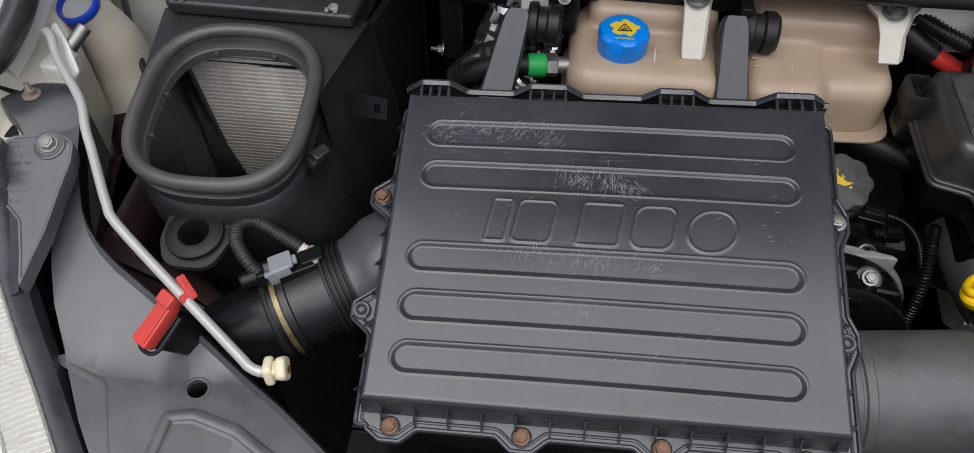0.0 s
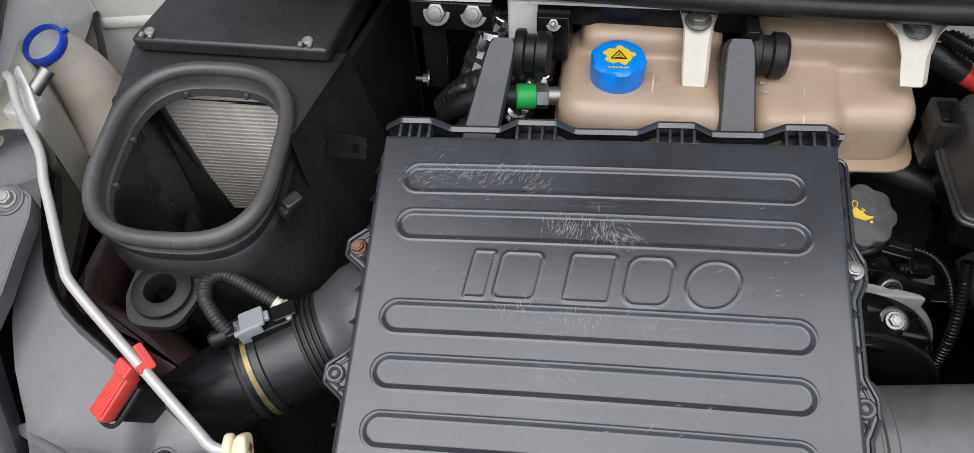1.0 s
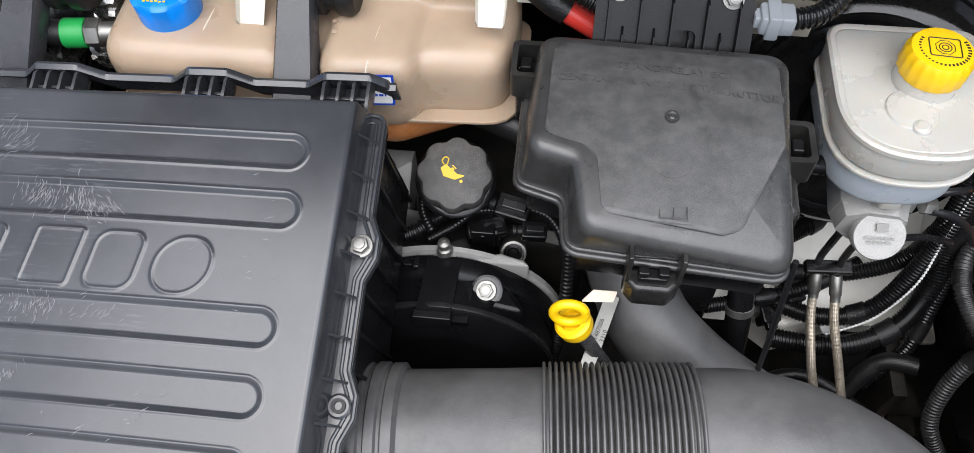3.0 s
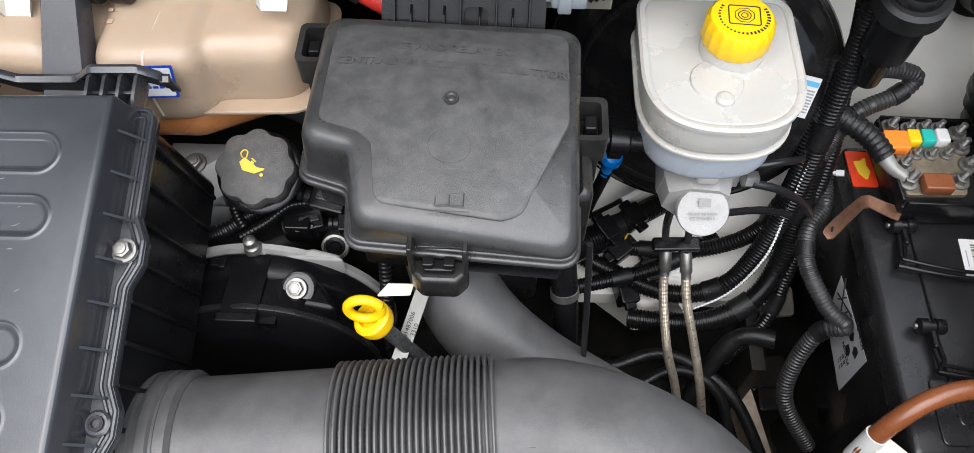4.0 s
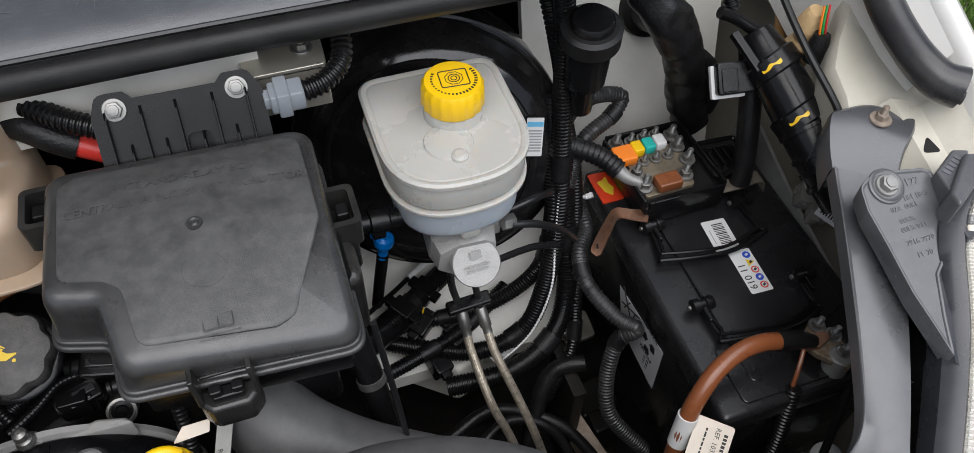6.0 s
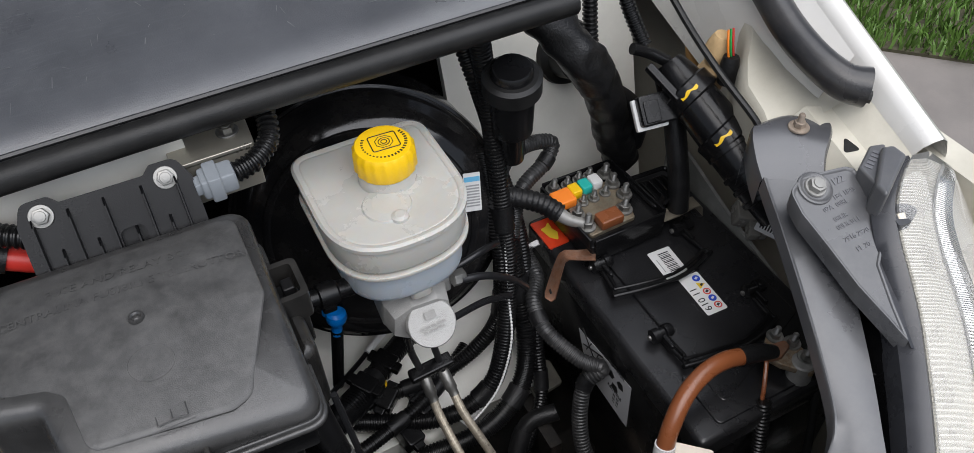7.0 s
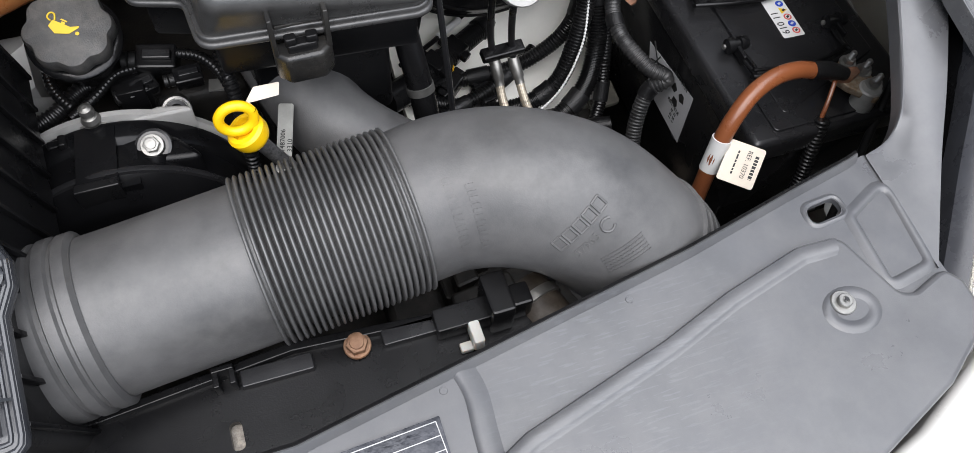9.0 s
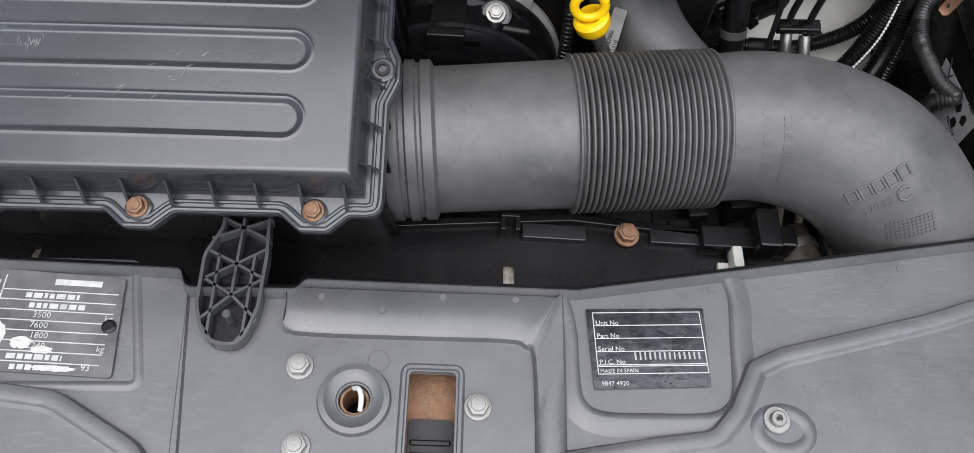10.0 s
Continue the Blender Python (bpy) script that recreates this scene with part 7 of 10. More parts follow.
    dy, dz = (0.0, 0.0) if side > 0 else (-0.011, 0.021)
    b = thing("headlamp_bracket", (sx(0.97, side), 0.45, 0.93), "grey plastic headlamp bracket with moulded marks", "bracket", "headlamp brackets")

    def zb(y):
        return 0.959 - 0.36 * (0.505 - y)

    def placed(bm):
        return moved(mirror_x(bm, side), Matrix.Translation((0, dy, dz)))

    top = rounded([(0.941, 0.486, 0.006), (0.944, 0.505, 0.010), (0.959, 0.5115, 0.014), (0.978, 0.510, 0.02), (1.003, 0.506, 0.005), (1.009, 0.5015, 0.004), (1.010, 0.492, 0.004), (1.015, 0.478, 0.004), (1.000, 0.445, 0.004), (0.986, 0.438, 0.004), (0.974, 0.428, 0.003), (0.9635, 0.399), (0.9545, 0.369, 0.002), (0.951, 0.392), (0.9455, 0.422), (0.9435, 0.457)], 0.004, 4)[::-1]
    loops = [[(x, y, zb(y) + z) for x, y in inset(top, d)] for d, z in ((0.0, -0.016), (0.0, 0.0), (0.0005, 0.0012), (0.0016, 0.0014), (0.0024, 0.0010), (0.0032, 0.0))]
    part("plate", placed(loft(loops, False, True)), PANEL, b)
    slope = [((1.015, 0.478), (1.013, 0.470)), ((1.006, 0.460), (1.006, 0.452)), ((0.999, 0.4445), (0.999, 0.436)), ((0.986, 0.438), (0.992, 0.424)), ((0.974, 0.428), (0.985, 0.409)), ((0.9635, 0.399), (0.977, 0.390)), ((0.9545, 0.369), (0.963, 0.366))]
    # The flank's shade is put into a darker colour than the plate's.
    part("side_wall", placed(loft([[(a[0], a[1], zb(a[1]) - 0.001), (c[0], c[1], zb(c[1]) - 0.005), (c[0] + 0.002, c[1], zb(c[1]) - 0.02)] for a, c in slope], False, False, False)), TAB, b, "sloping flank, its shade put into a darker plastic")
    tongue = rounded([(1.013, 0.469, 0.003), (1.0235, 0.450, 0.002), (1.0235, 0.4465, 0.002), (1.009, 0.4395, 0.002), (0.999, 0.441, 0.002), (1.003, 0.455, 0.003)], 0.002, 3)
    part("notched_tongue", placed(plate(tongue, [rounded([(1.004, 0.4465), (1.0115, 0.4435), (1.0155, 0.4505), (1.008, 0.4535)], 0.001)], zb(0.447) + 0.006, zb(0.447) + 0.013)), PANEL, b, "notched tongue round the clip")
    part("square_clip", placed(prism(rounded([(1.0055, 0.447), (1.0110, 0.445), (1.0140, 0.4500), (1.0085, 0.452)], 0.001), zb(0.447) + 0.006, zb(0.447) + 0.012, 0.0008)), CREAM, b, "pale square clip")
    seat = moved(lathe([(0.0150, 0.0), (0.0146, 0.0016), (0.0132, 0.0022), (0.0118, 0.0012), (0.0105, 0.0008)], 28), axes((0.966, 0.500, zb(0.500)), (1, 0, 0), (0, 1, 0.36)))
    part("bolt_seat", placed(seat), PANEL, b)
    bolt(b, (sx(0.966, side), 0.500 + dy, zb(0.500) + dz + 0.001), (0, -0.34, 1), 1.1, BOLT_DULL, "zinc hexagon bolt on a wide washer")
    low = rounded([(1.0055, 0.496, 0.003), (1.033, 0.5115, 0.005), (1.0475, 0.507, 0.003), (1.002, 0.474, 0.002)], 0.003, 4)
    part("raised_tab", placed(prism(low, 0.945, 0.966, 0.002, 3)), PANEL, b, "paler raised tab")
    high = rounded([(1.033, 0.501, 0.003), (1.043, 0.498, 0.004), (1.043, 0.484, 0.004), (1.021, 0.472, 0.004), (0.993, 0.456, 0.004), (0.995, 0.470, 0.003)], 0.003, 4)
    part("tab_block", placed(prism(high, 0.944, 0.973, 0.003, 3)), PANEL, b, "taller block of the tab")
    sh = 0.0 if side > 0 else -0.012
    lettering = mat("pale_moulding", (0.13, 0.13, 0.14), 0.4, var=0.1)
    for txt, x, y, sz in (("122", 0.989, 0.4985, 0.0088), ("184 184S", 0.9865, 0.4875, 0.0062), ("02A  00RL", 0.973, 0.4815, 0.0058), ("00HR", 0.9705, 0.4720, 0.0060), ("00HC011", 0.973, 0.4655, 0.0060), ("2916 2920", 0.973, 0.4555, 0.0060), ("PL 20", 0.972, 0.4455, 0.0060)):
        part("moulded_writing", letters(txt, sz, 0.0003), lettering, b, "", axes((sx(x, side) + sh, y + dy, zb(y) + dz + 0.0003), (1, 0.0 if side > 0 else 0.08, 0), (0, 0.94, 0.338)))
    part("tab_mark", bars([(-0.012 + i * 0.0052, -0.0085 + i * 0.0052, -0.0030, 0.0030) for i in range(5)], 0.0004), lettering, b, "", axes((sx(1.0215, side), 0.497 + dy, 0.9662 + dz), (0.89, 0.46 * side, 0), (-0.46 * side, 0.89, 0)))
    return t


for sd in (1, -1):
    wing(sd)
    headlamp(sd)
    side_strip(sd)

# ---- round the coolant tank ----
def tank_fittings():
    t = thing("coolant_level_sensor", (-0.02, 0.664, 0.95), "coolant hose end with a green tag and steel nut", "hose")
    m = along((0.014, 0.668, 0.968), (-0.07, 0.655, 0.972))
    part("nut", moved(prism(hexagon(0.0125), 0.012, 0.024, 0.0015, 2, True), m), STEEL, t, "hexagon steel nut")
    part("collar", lathe([(0.009, 0.0), (0.009, 0.014)], 20), STEEL, t, "", m)
    part("tag", lathe([(0.0115, 0.024), (0.0125, 0.026), (0.0125, 0.042), (0.0115, 0.043)], 24), GREEN, t, "green tag ring", m)
    part("hose", tube([m @ Vector((0, 0, 0.04)), m @ Vector((0, 0, 0.07)), (-0.09, 0.66, 0.95), (-0.11, 0.68, 0.90)], 0.011, 14, 6), RUBBER, t)
    for x0, z0, w in ((0.118, 1.004, 0.0), (0.309, 1.012, 0.01)):
        b = thing("tank_bracket", (x0 + 0.018, 0.71, 1.0), "white painted steel bracket bolted over the coolant tank", "bracket", "tank brackets")
        loops = []
        cut = 0.012 if w else 0.005
        for y, z, hw in ((0.735, 1.034, 0.019 + w), (0.712, 1.031, 0.0165 + w), (0.702, 1.026, 0.0135 + w * 0.4), (0.690, 1.012, 0.0125), (0.674 + cut * 0.6, 0.996 + cut * 0.6, 0.0122), (0.660 + cut, 0.983 + cut, 0.0115)):
            c = x0 + 0.018
            loops.append([(c - hw, y, z + 0.006), (c - hw + 0.002, y, z), (c + hw - 0.002, y, z), (c + hw, y, z + 0.006), (c + hw, y - 0.001, z + 0.004), (c + hw - 0.003, y + 0.002, z - 0.003), (c - hw + 0.003, y + 0.002, z - 0.003), (c - hw, y - 0.001, z + 0.004)])
        part("tongue", loft(loops), PALE, b)
        bolt(b, (x0 + 0.018, 0.7085, 1.0305), (0, -0.25, 1), 1.35)
    c = thing("scuttle_flange", (0.25, 0.74, 1.03), "white painted steel flange below the cowl", "panel", kind="structure")
    part("sheet", prism(rounded([(-0.145, 0.716), (-0.055, 0.716), (-0.055, 0.735), (-0.02, 0.735), (-0.02, 0.716), (0.40, 0.712), (0.56, 0.722), (0.58, 0.80), (-0.145, 0.80)], 0.003), 1.037, 1.040), WHITE, c)
    part("hanging_tab", prism(rounded([(-0.042, 0.72), (-0.006, 0.72), (-0.008, 0.745), (-0.04, 0.745)], 0.006), 0.99, 1.036, 0.002), WHITE, c)
    part("rear_panel", prism(rounded([(0.33, 0.724), (0.53, 0.724), (0.53, 0.728), (0.33, 0.728)], 0.001), 0.975, 1.05), BULKHEAD, c, "white panel behind the control unit")
    h = thing("hanger_bracket", (0.06, 0.72, 1.0), "black painted steel hanger behind the coolant tank", "bracket")
    part("bar", prism(rounded([(-0.01, 0.722), (0.185, 0.716), (0.185, 0.728), (-0.01, 0.735)], 0.002), 1.012, 1.034, 0.001), BLACK, h)
    part("left_ear", prism(rounded([(-0.012, 0.70), (0.018, 0.70), (0.022, 0.73), (-0.012, 0.73)], 0.004), 0.985, 1.034, 0.001), BLACK, h)
    part("right_ear", prism(rounded([(0.178, 0.69), (0.190, 0.69), (0.190, 0.728), (0.178, 0.728)], 0.003), 0.99, 1.034, 0.001), BLACK, h)
    bolt(h, (0.004, 0.702, 1.026), (0, -0.8, 0.6), 1.0, NUT_STUD)
    h2 = thing("hanger_bracket", (-0.09, 0.72, 0.95), "black painted steel bracket with two bolts on the bulkhead", "bracket")
    part("plate", prism(rounded([(-0.135, 0.716), (-0.055, 0.712), (-0.055, 0.73), (-0.135, 0.735)], 0.003), 1.006, 1.036, 0.001), BLACK, h2)
    part("arm", prism(rounded([(-0.128, 0.72), (-0.104, 0.72), (-0.104, 0.735), (-0.128, 0.735)], 0.003), 0.925, 1.006, 0.001), BLACK, h2)
    for x in (-0.109, -0.073):
        bolt(h2, (x, 0.716, 1.024), (0, -0.85, 0.5), 1.5)
    bolt(h2, (-0.126, 0.718, 0.937), (-1, -0.2, 0.2), 1.0, NUT_STUD)
    f = thing("foil_sleeve", (-0.07, 0.74, 0.85), "crinkled silver heat-shield sleeve round a pipe", "heat shield")
    bm = tube([(-0.10, 0.70, 0.84), (-0.085, 0.72, 0.90), (-0.065, 0.735, 0.96), (-0.05, 0.75, 1.0)], 0.020, 22, 8)
    rnd = random.Random(4)
    for v in bm.verts:
        v.co += Vector((rnd.uniform(-1, 1), rnd.uniform(-1, 1), rnd.uniform(-1, 1))) * 0.0022
    part("sleeve", bm, FOIL, f, sharp=15)
    f = thing("braided_sleeve", (-0.02, 0.71, 0.93), "crumpled silver braided sleeve behind the tank hose", "heat shield")
    bm = tube([(-0.030, 0.698, 0.905), (-0.024, 0.702, 0.93), (-0.012, 0.706, 0.955), (-0.008, 0.712, 0.975), (-0.004, 0.722, 0.99)], 0.0145, 22, 10)
    rnd = random.Random(14)
    for v in bm.verts:
        v.co += Vector((rnd.uniform(-1, 1), rnd.uniform(-1, 1), rnd.uniform(-1, 1))) * 0.0018
    part("sleeve", bm, FOIL, f, sharp=15)
    k = thing("coolant_hose", (-0.08, 0.70, 0.85), "black ribbed rubber hose with a steel clip", "hose")
    part("hose", tube([(-0.11, 0.715, 0.90), (-0.085, 0.705, 0.935), (-0.055, 0.70, 0.955), (-0.02, 0.70, 0.965)], 0.016, 16, 6, ribs=0.009, depth=0.08), RUBBER, k)
    part("clip", tube([(-0.10, 0.702, 0.934), (-0.088, 0.692, 0.950), (-0.080, 0.690, 0.955)], 0.004, 8, 3), STEEL, k, "shiny steel clip")


tank_fittings()


def filter_hangers():
    for x0, y0, z0, x1, y1, z1, bx in ((-0.060, 0.606, 0.955, -0.040, 0.676, 1.028, -0.010), (0.176, 0.606, 0.955, 0.174, 0.690, 1.026, 0.205)):
        t = thing("filter_hanger", (x0, y0, 0.90), "flat black plastic hanger arm with a rubber bush", "hanger", "filter hangers")
        loops = []
        for s, hw in ((0.0, 0.0175), (0.4, 0.0158), (0.8, 0.0142), (0.94, 0.013), (1.0, 0.010)):
            x, y, z = x0 + (x1 - x0) * s, y0 + (y1 - y0) * s, z0 + (z1 - z0) * s
            n = Vector((0, -0.66, 0.75)) * 0.0
            loops.append([(x - hw, y + 0.012, z - 0.012), (x - hw, y, z), (x - hw + 0.002, y - 0.002, z + 0.002), (x + hw - 0.002, y - 0.002, z + 0.002), (x + hw, y, z), (x + hw, y + 0.012, z - 0.012)])
        part("arm", loft(loops), TAB, t)
        m = along((bx - 0.022, y1 + 0.008, z1 - 0.022), (bx + 0.05, y1 + 0.006, z1 - 0.024))
        part("bush", lathe([(0.012, 0.0), (0.021, 0.001), (0.0225, 0.004), (0.0225, 0.010), (0.018, 0.012), (0.018, 0.020), (0.0215, 0.022), (0.0215, 0.032), (0.018, 0.036), (0.008, 0.036)], 28), RUBBER, t, "ridged rubber bush", m)


filter_hangers()


# ---- engine front: cover, alternator bracket, oil neck, solenoid ----
def engine_front():
    t = thing("timing_cover", (0.31, 0.49, 0.70), "glossy black timing cover with a cast aluminium rear flange", "engine cover")
    gloss = mat("smooth_glossy_black", (0.004, 0.004, 0.0045), 0.3, var=0.2, grain=0.05, dust=0.04, dustcol=(0.05, 0.05, 0.05), spec=0.22)
    m = along((0.300, 0.548, 0.745), (0.300, 0.42, 0.751))
    part("drum", lathe([(0.098, 0.0), (0.101, 0.003), (0.101, 0.018), (0.099, 0.021), (0.0965, 0.023), (0.0965, 0.046), (0.0985, 0.048), (0.0985, 0.051), (0.096, 0.053), (0.078, 0.066), (0.07, 0.067), (0.04, 0.067)], 72), gloss, t, "rounded black cover", m)
    part("edge_bead", lathe([(0.0968, 0.0465), (0.0992, 0.047), (0.0998, 0.0495), (0.0992, 0.052), (0.0968, 0.0525)], 72, False), SATIN, t, "rounded rim of the cover", m)
    part("flange", lathe([(0.10, -0.006), (0.105, -0.005), (0.105, 0.0), (0.10, 0.001)], 64), ALU, t, "pale aluminium flange", m)
    part("flange_lug", prism(rounded([(0.275, 0.552), (0.372, 0.549), (0.366, 0.555), (0.345, 0.560), (0.325, 0.555), (0.30, 0.562), (0.28, 0.557)], 0.005), 0.82, 0.842, 0.003), ALU, t)
    part("step_block", loft([[(0.284, 0.546, 0.80), (0.284, 0.546, 0.847), (0.313, 0.546, 0.847), (0.313, 0.546, 0.80)], [(0.281, 0.496, 0.80), (0.281, 0.496, 0.846), (0.3105, 0.496, 0.846), (0.3105, 0.496, 0.80)]]), gloss, t)
    part("step_face", prism(rounded([(0.279, 0.489), (0.311, 0.489), (0.311, 0.497), (0.279, 0.497)], 0.001), 0.80, 0.848, 0.0012), BLACK, t)
    part("side_web", loft([[(0.3135, 0.546, 0.80), (0.3135, 0.546, 0.842), (0.326, 0.546, 0.842), (0.326, 0.546, 0.80)], [(0.311, 0.492, 0.80), (0.311, 0.492, 0.839), (0.324, 0.492, 0.839), (0.324, 0.492, 0.80)]]), gloss, t)
    part("edge_tab", joined(box(0.262, 0.284, 0.540, 0.548, 0.80, 0.842, 0.002, 0.0015), box(0.272, 0.278, 0.535, 0.546, 0.82, 0.849, 0.002, 0.0015)), BLACK, t)
    part("bolt_saddle", prism(rounded([(0.310, 0.515), (0.322, 0.535, 0.012), (0.352, 0.535, 0.012), (0.375, 0.505)], 0.006), 0.80, 0.836, 0.005, 4), gloss, t)
    part("boss", lathe([(0.0165, -0.03), (0.0145, -0.002), (0.0135, 0.0015), (0.0115, 0.002)], 28), SATIN, t, "", along((0.337, 0.524, 0.838), (0.336, 0.505, 0.874)))
    part("bolt_well", tube([(0.3365, 0.520, 0.834), (0.334, 0.506, 0.816), (0.333, 0.494, 0.80)], 0.0105, 18, 4), gloss, t)
    bolt(t, (0.3368, 0.5225, 0.841), (-0.02, -0.45, 0.9), 0.98)
    s = thing("ball_stud", (0.298, 0.553, 0.842), "zinc ball stud on the aluminium flange", "stud")
    part("stud", lathe([(0.010, 0.0), (0.010, 0.003), (0.006, 0.004), (0.0075, 0.008), (0.006, 0.012), (0.004, 0.013), (0.0058, 0.017), (0.005, 0.021), (0.002, 0.0225)], 18), STEEL, s, "", Matrix.Translation((0.298, 0.553, 0.842)))
    e = thing("cylinder_head", (0.28, 0.66, 0.62), "dull cast aluminium cylinder head under the oil filler", "engine")
    part("casting", prism(rounded([(0.17, 0.585), (0.26, 0.56), (0.34, 0.60), (0.42, 0.60), (0.43, 0.80), (0.17, 0.80)], 0.02), 0.60, 0.80, 0.012, 3), ENGINE, e)
    loops = []
    for x in (0.205, 0.222, 0.238, 0.255):
        loops.append([(x, 0.56 + (x - 0.205) * 0.9, 0.78), (x, 0.57 + (x - 0.205) * 0.9, 0.832), (x, 0.60 + (x - 0.205) * 0.9, 0.85), (x, 0.66, 0.845), (x, 0.66, 0.78)])
    part("cast_ear", loft(loops), ALU, e, "cast aluminium ear")
    bolt(e, (0.232, 0.635, 0.85), (0, -0.2, 1), 1.1)
    v = thing("solenoid_valve", (0.36, 0.575, 0.78), "steel solenoid valve with a black plug", "solenoid")
    m = along((0.353, 0.592, 0.797), (0.357, 0.560, 0.827))
    part("can", lathe([(0.0125, -0.02), (0.0125, 0.014), (0.0118, 0.0175), (0.0098, 0.018), (0.0092, 0.0145), (0.0086, 0.0145)], 32), STEEL, v, "turned steel can", m)
    part("can_cap", lathe([(0.0086, 0.010), (0.0086, 0.0150), (0.0055, 0.0155), (0.0045, 0.0175), (0.001, 0.0178)], 24), BLACK, v, "black end cap", m)
    part("plug", joined(box(0.312, 0.342, 0.582, 0.604, 0.812, 0.838, 0.003, 0.002), box(0.316, 0.338, 0.578, 0.590, 0.818, 0.842, 0.002, 0.001)), BLACK, v, "black connector plug")
    part("pale_tag", prism([(0.347, 0.618), (0.353, 0.613), (0.356, 0.616), (0.350, 0.622)], 0.836, 0.838), PAPER, v)
    c = thing("cable_conduit", (0.26, 0.57, 0.82), "black corrugated cable conduit beside the oil filler", "cable", "engine cables")
    part("conduit", tube([(0.17, 0.548, 0.81), (0.190, 0.553, 0.825), (0.209, 0.559, 0.83), (0.238, 0.569, 0.831), (0.266, 0.580, 0.832), (0.284, 0.596, 0.834), (0.298, 0.602, 0.834), (0.319, 0.602, 0.830)], 0.0072, 12, 8, ribs=0.0042), CABLE, c)
    c = thing("cable_conduit", (0.40, 0.53, 0.75), "black corrugated cable conduit hanging behind the dipstick", "cable", "engine cables")
    part("conduit", tube([(0.402, 0.575, 0.87), (0.404, 0.556, 0.84), (0.404, 0.535, 0.80), (0.400, 0.52, 0.74), (0.39, 0.50, 0.66)], 0.006, 12, 8, ribs=0.004), CABLE, c)
    h = thing("breather_hose", (0.34, 0.68, 0.90), "black rubber breather hose running under the coolant tank", "hose")
    part("hose", tube([(0.24, 0.69, 0.90), (0.30, 0.672, 0.902), (0.345, 0.655, 0.90), (0.385, 0.64, 0.895)], 0.014, 16, 6), RUBBER, h)
    # silver foil wrap behind the fuse box, its shade put into a dull grey
    w = thing("foil_tag", (0.385, 0.60, 0.80), "silver foil wrap on a cable, greyed for the shade there", "tag")
    part("sheet", prism([(0.382, 0.600), (0.402, 0.596), (0.404, 0.608), (0.384, 0.612)], 0.80, 0.802), DULL, w)


engine_front()


def filler_clutter():
    for x, y, z, rz, s in ((0.352, 0.606, 0.842, -12, 1.0), (0.334, 0.590, 0.832, 20, 0.8), (0.372, 0.588, 0.836, 5, 0.7)):
        c = thing("cable_plug", (x, y, z), "black plastic cable plug beside the oil filler", "connector", "engine plugs")
        m = pose(x, y, z, 14, 4, rz) @ Matrix.Diagonal((s, s, s, 1))
        part("shell", box(-0.016, 0.016, -0.011, 0.011, -0.010, 0.009, 0.003, 0.002), BLACK, c, "", m)
        part("latch", box(-0.010, 0.012, -0.004, 0.004, 0.0088, 0.0125, 0.001, 0.0008), SATIN, c, "", m)
        part("seal_collar", lathe([(0.006, 0.0), (0.0075, 0.001), (0.0075, 0.006), (0.006, 0.007), (0.0075, 0.008), (0.0075, 0.012), (0.005, 0.013)], 16), RUBBER, c, "", m @ pose(-0.015, 0, 0, 0, -90, 0))
    for pts, r, label in (([(0.335, 0.605, 0.840), (0.318, 0.600, 0.842), (0.300, 0.585, 0.838), (0.280, 0.572, 0.834)], 0.0042, "thin black cable loom beside the oil filler"),
                          ([(0.366, 0.606, 0.846), (0.385, 0.598, 0.845), (0.398, 0.580, 0.838), (0.404, 0.555, 0.82)], 0.0045, "thin black cable loom under the fuse box"),
                          ([(0.276, 0.640, 0.858), (0.270, 0.618, 0.850), (0.272, 0.596, 0.842), (0.282, 0.580, 0.836)], 0.0048, "black cable loom behind the oil filler"),
                          ([(0.36, 0.560, 0.80), (0.375, 0.545, 0.79), (0.384, 0.525, 0.76), (0.388, 0.505, 0.70)], 0.0055, "black cable loom behind the dipstick")):
        c = thing("cable_loom", pts[0], label, "cable", "engine looms")
        part("loom", tube(pts, r, 12, 7, ribs=0.0034, depth=0.1), CABLE, c)
    g = thing("steel_stay", (0.225, 0.60, 0.85), "grey cast bracket below the oil filler", "bracket")
    part("web", loft([[(0.205, 0.575, 0.79), (0.205, 0.575, 0.828), (0.209, 0.575, 0.828), (0.209, 0.575, 0.79)], [(0.232, 0.602, 0.79), (0.232, 0.602, 0.838), (0.236, 0.602, 0.838), (0.236, 0.602, 0.79)], [(0.262, 0.606, 0.79), (0.262, 0.606, 0.826), (0.266, 0.606, 0.826), (0.266, 0.606, 0.79)]]), ALU, g, "cast aluminium web")


filler_clutter()


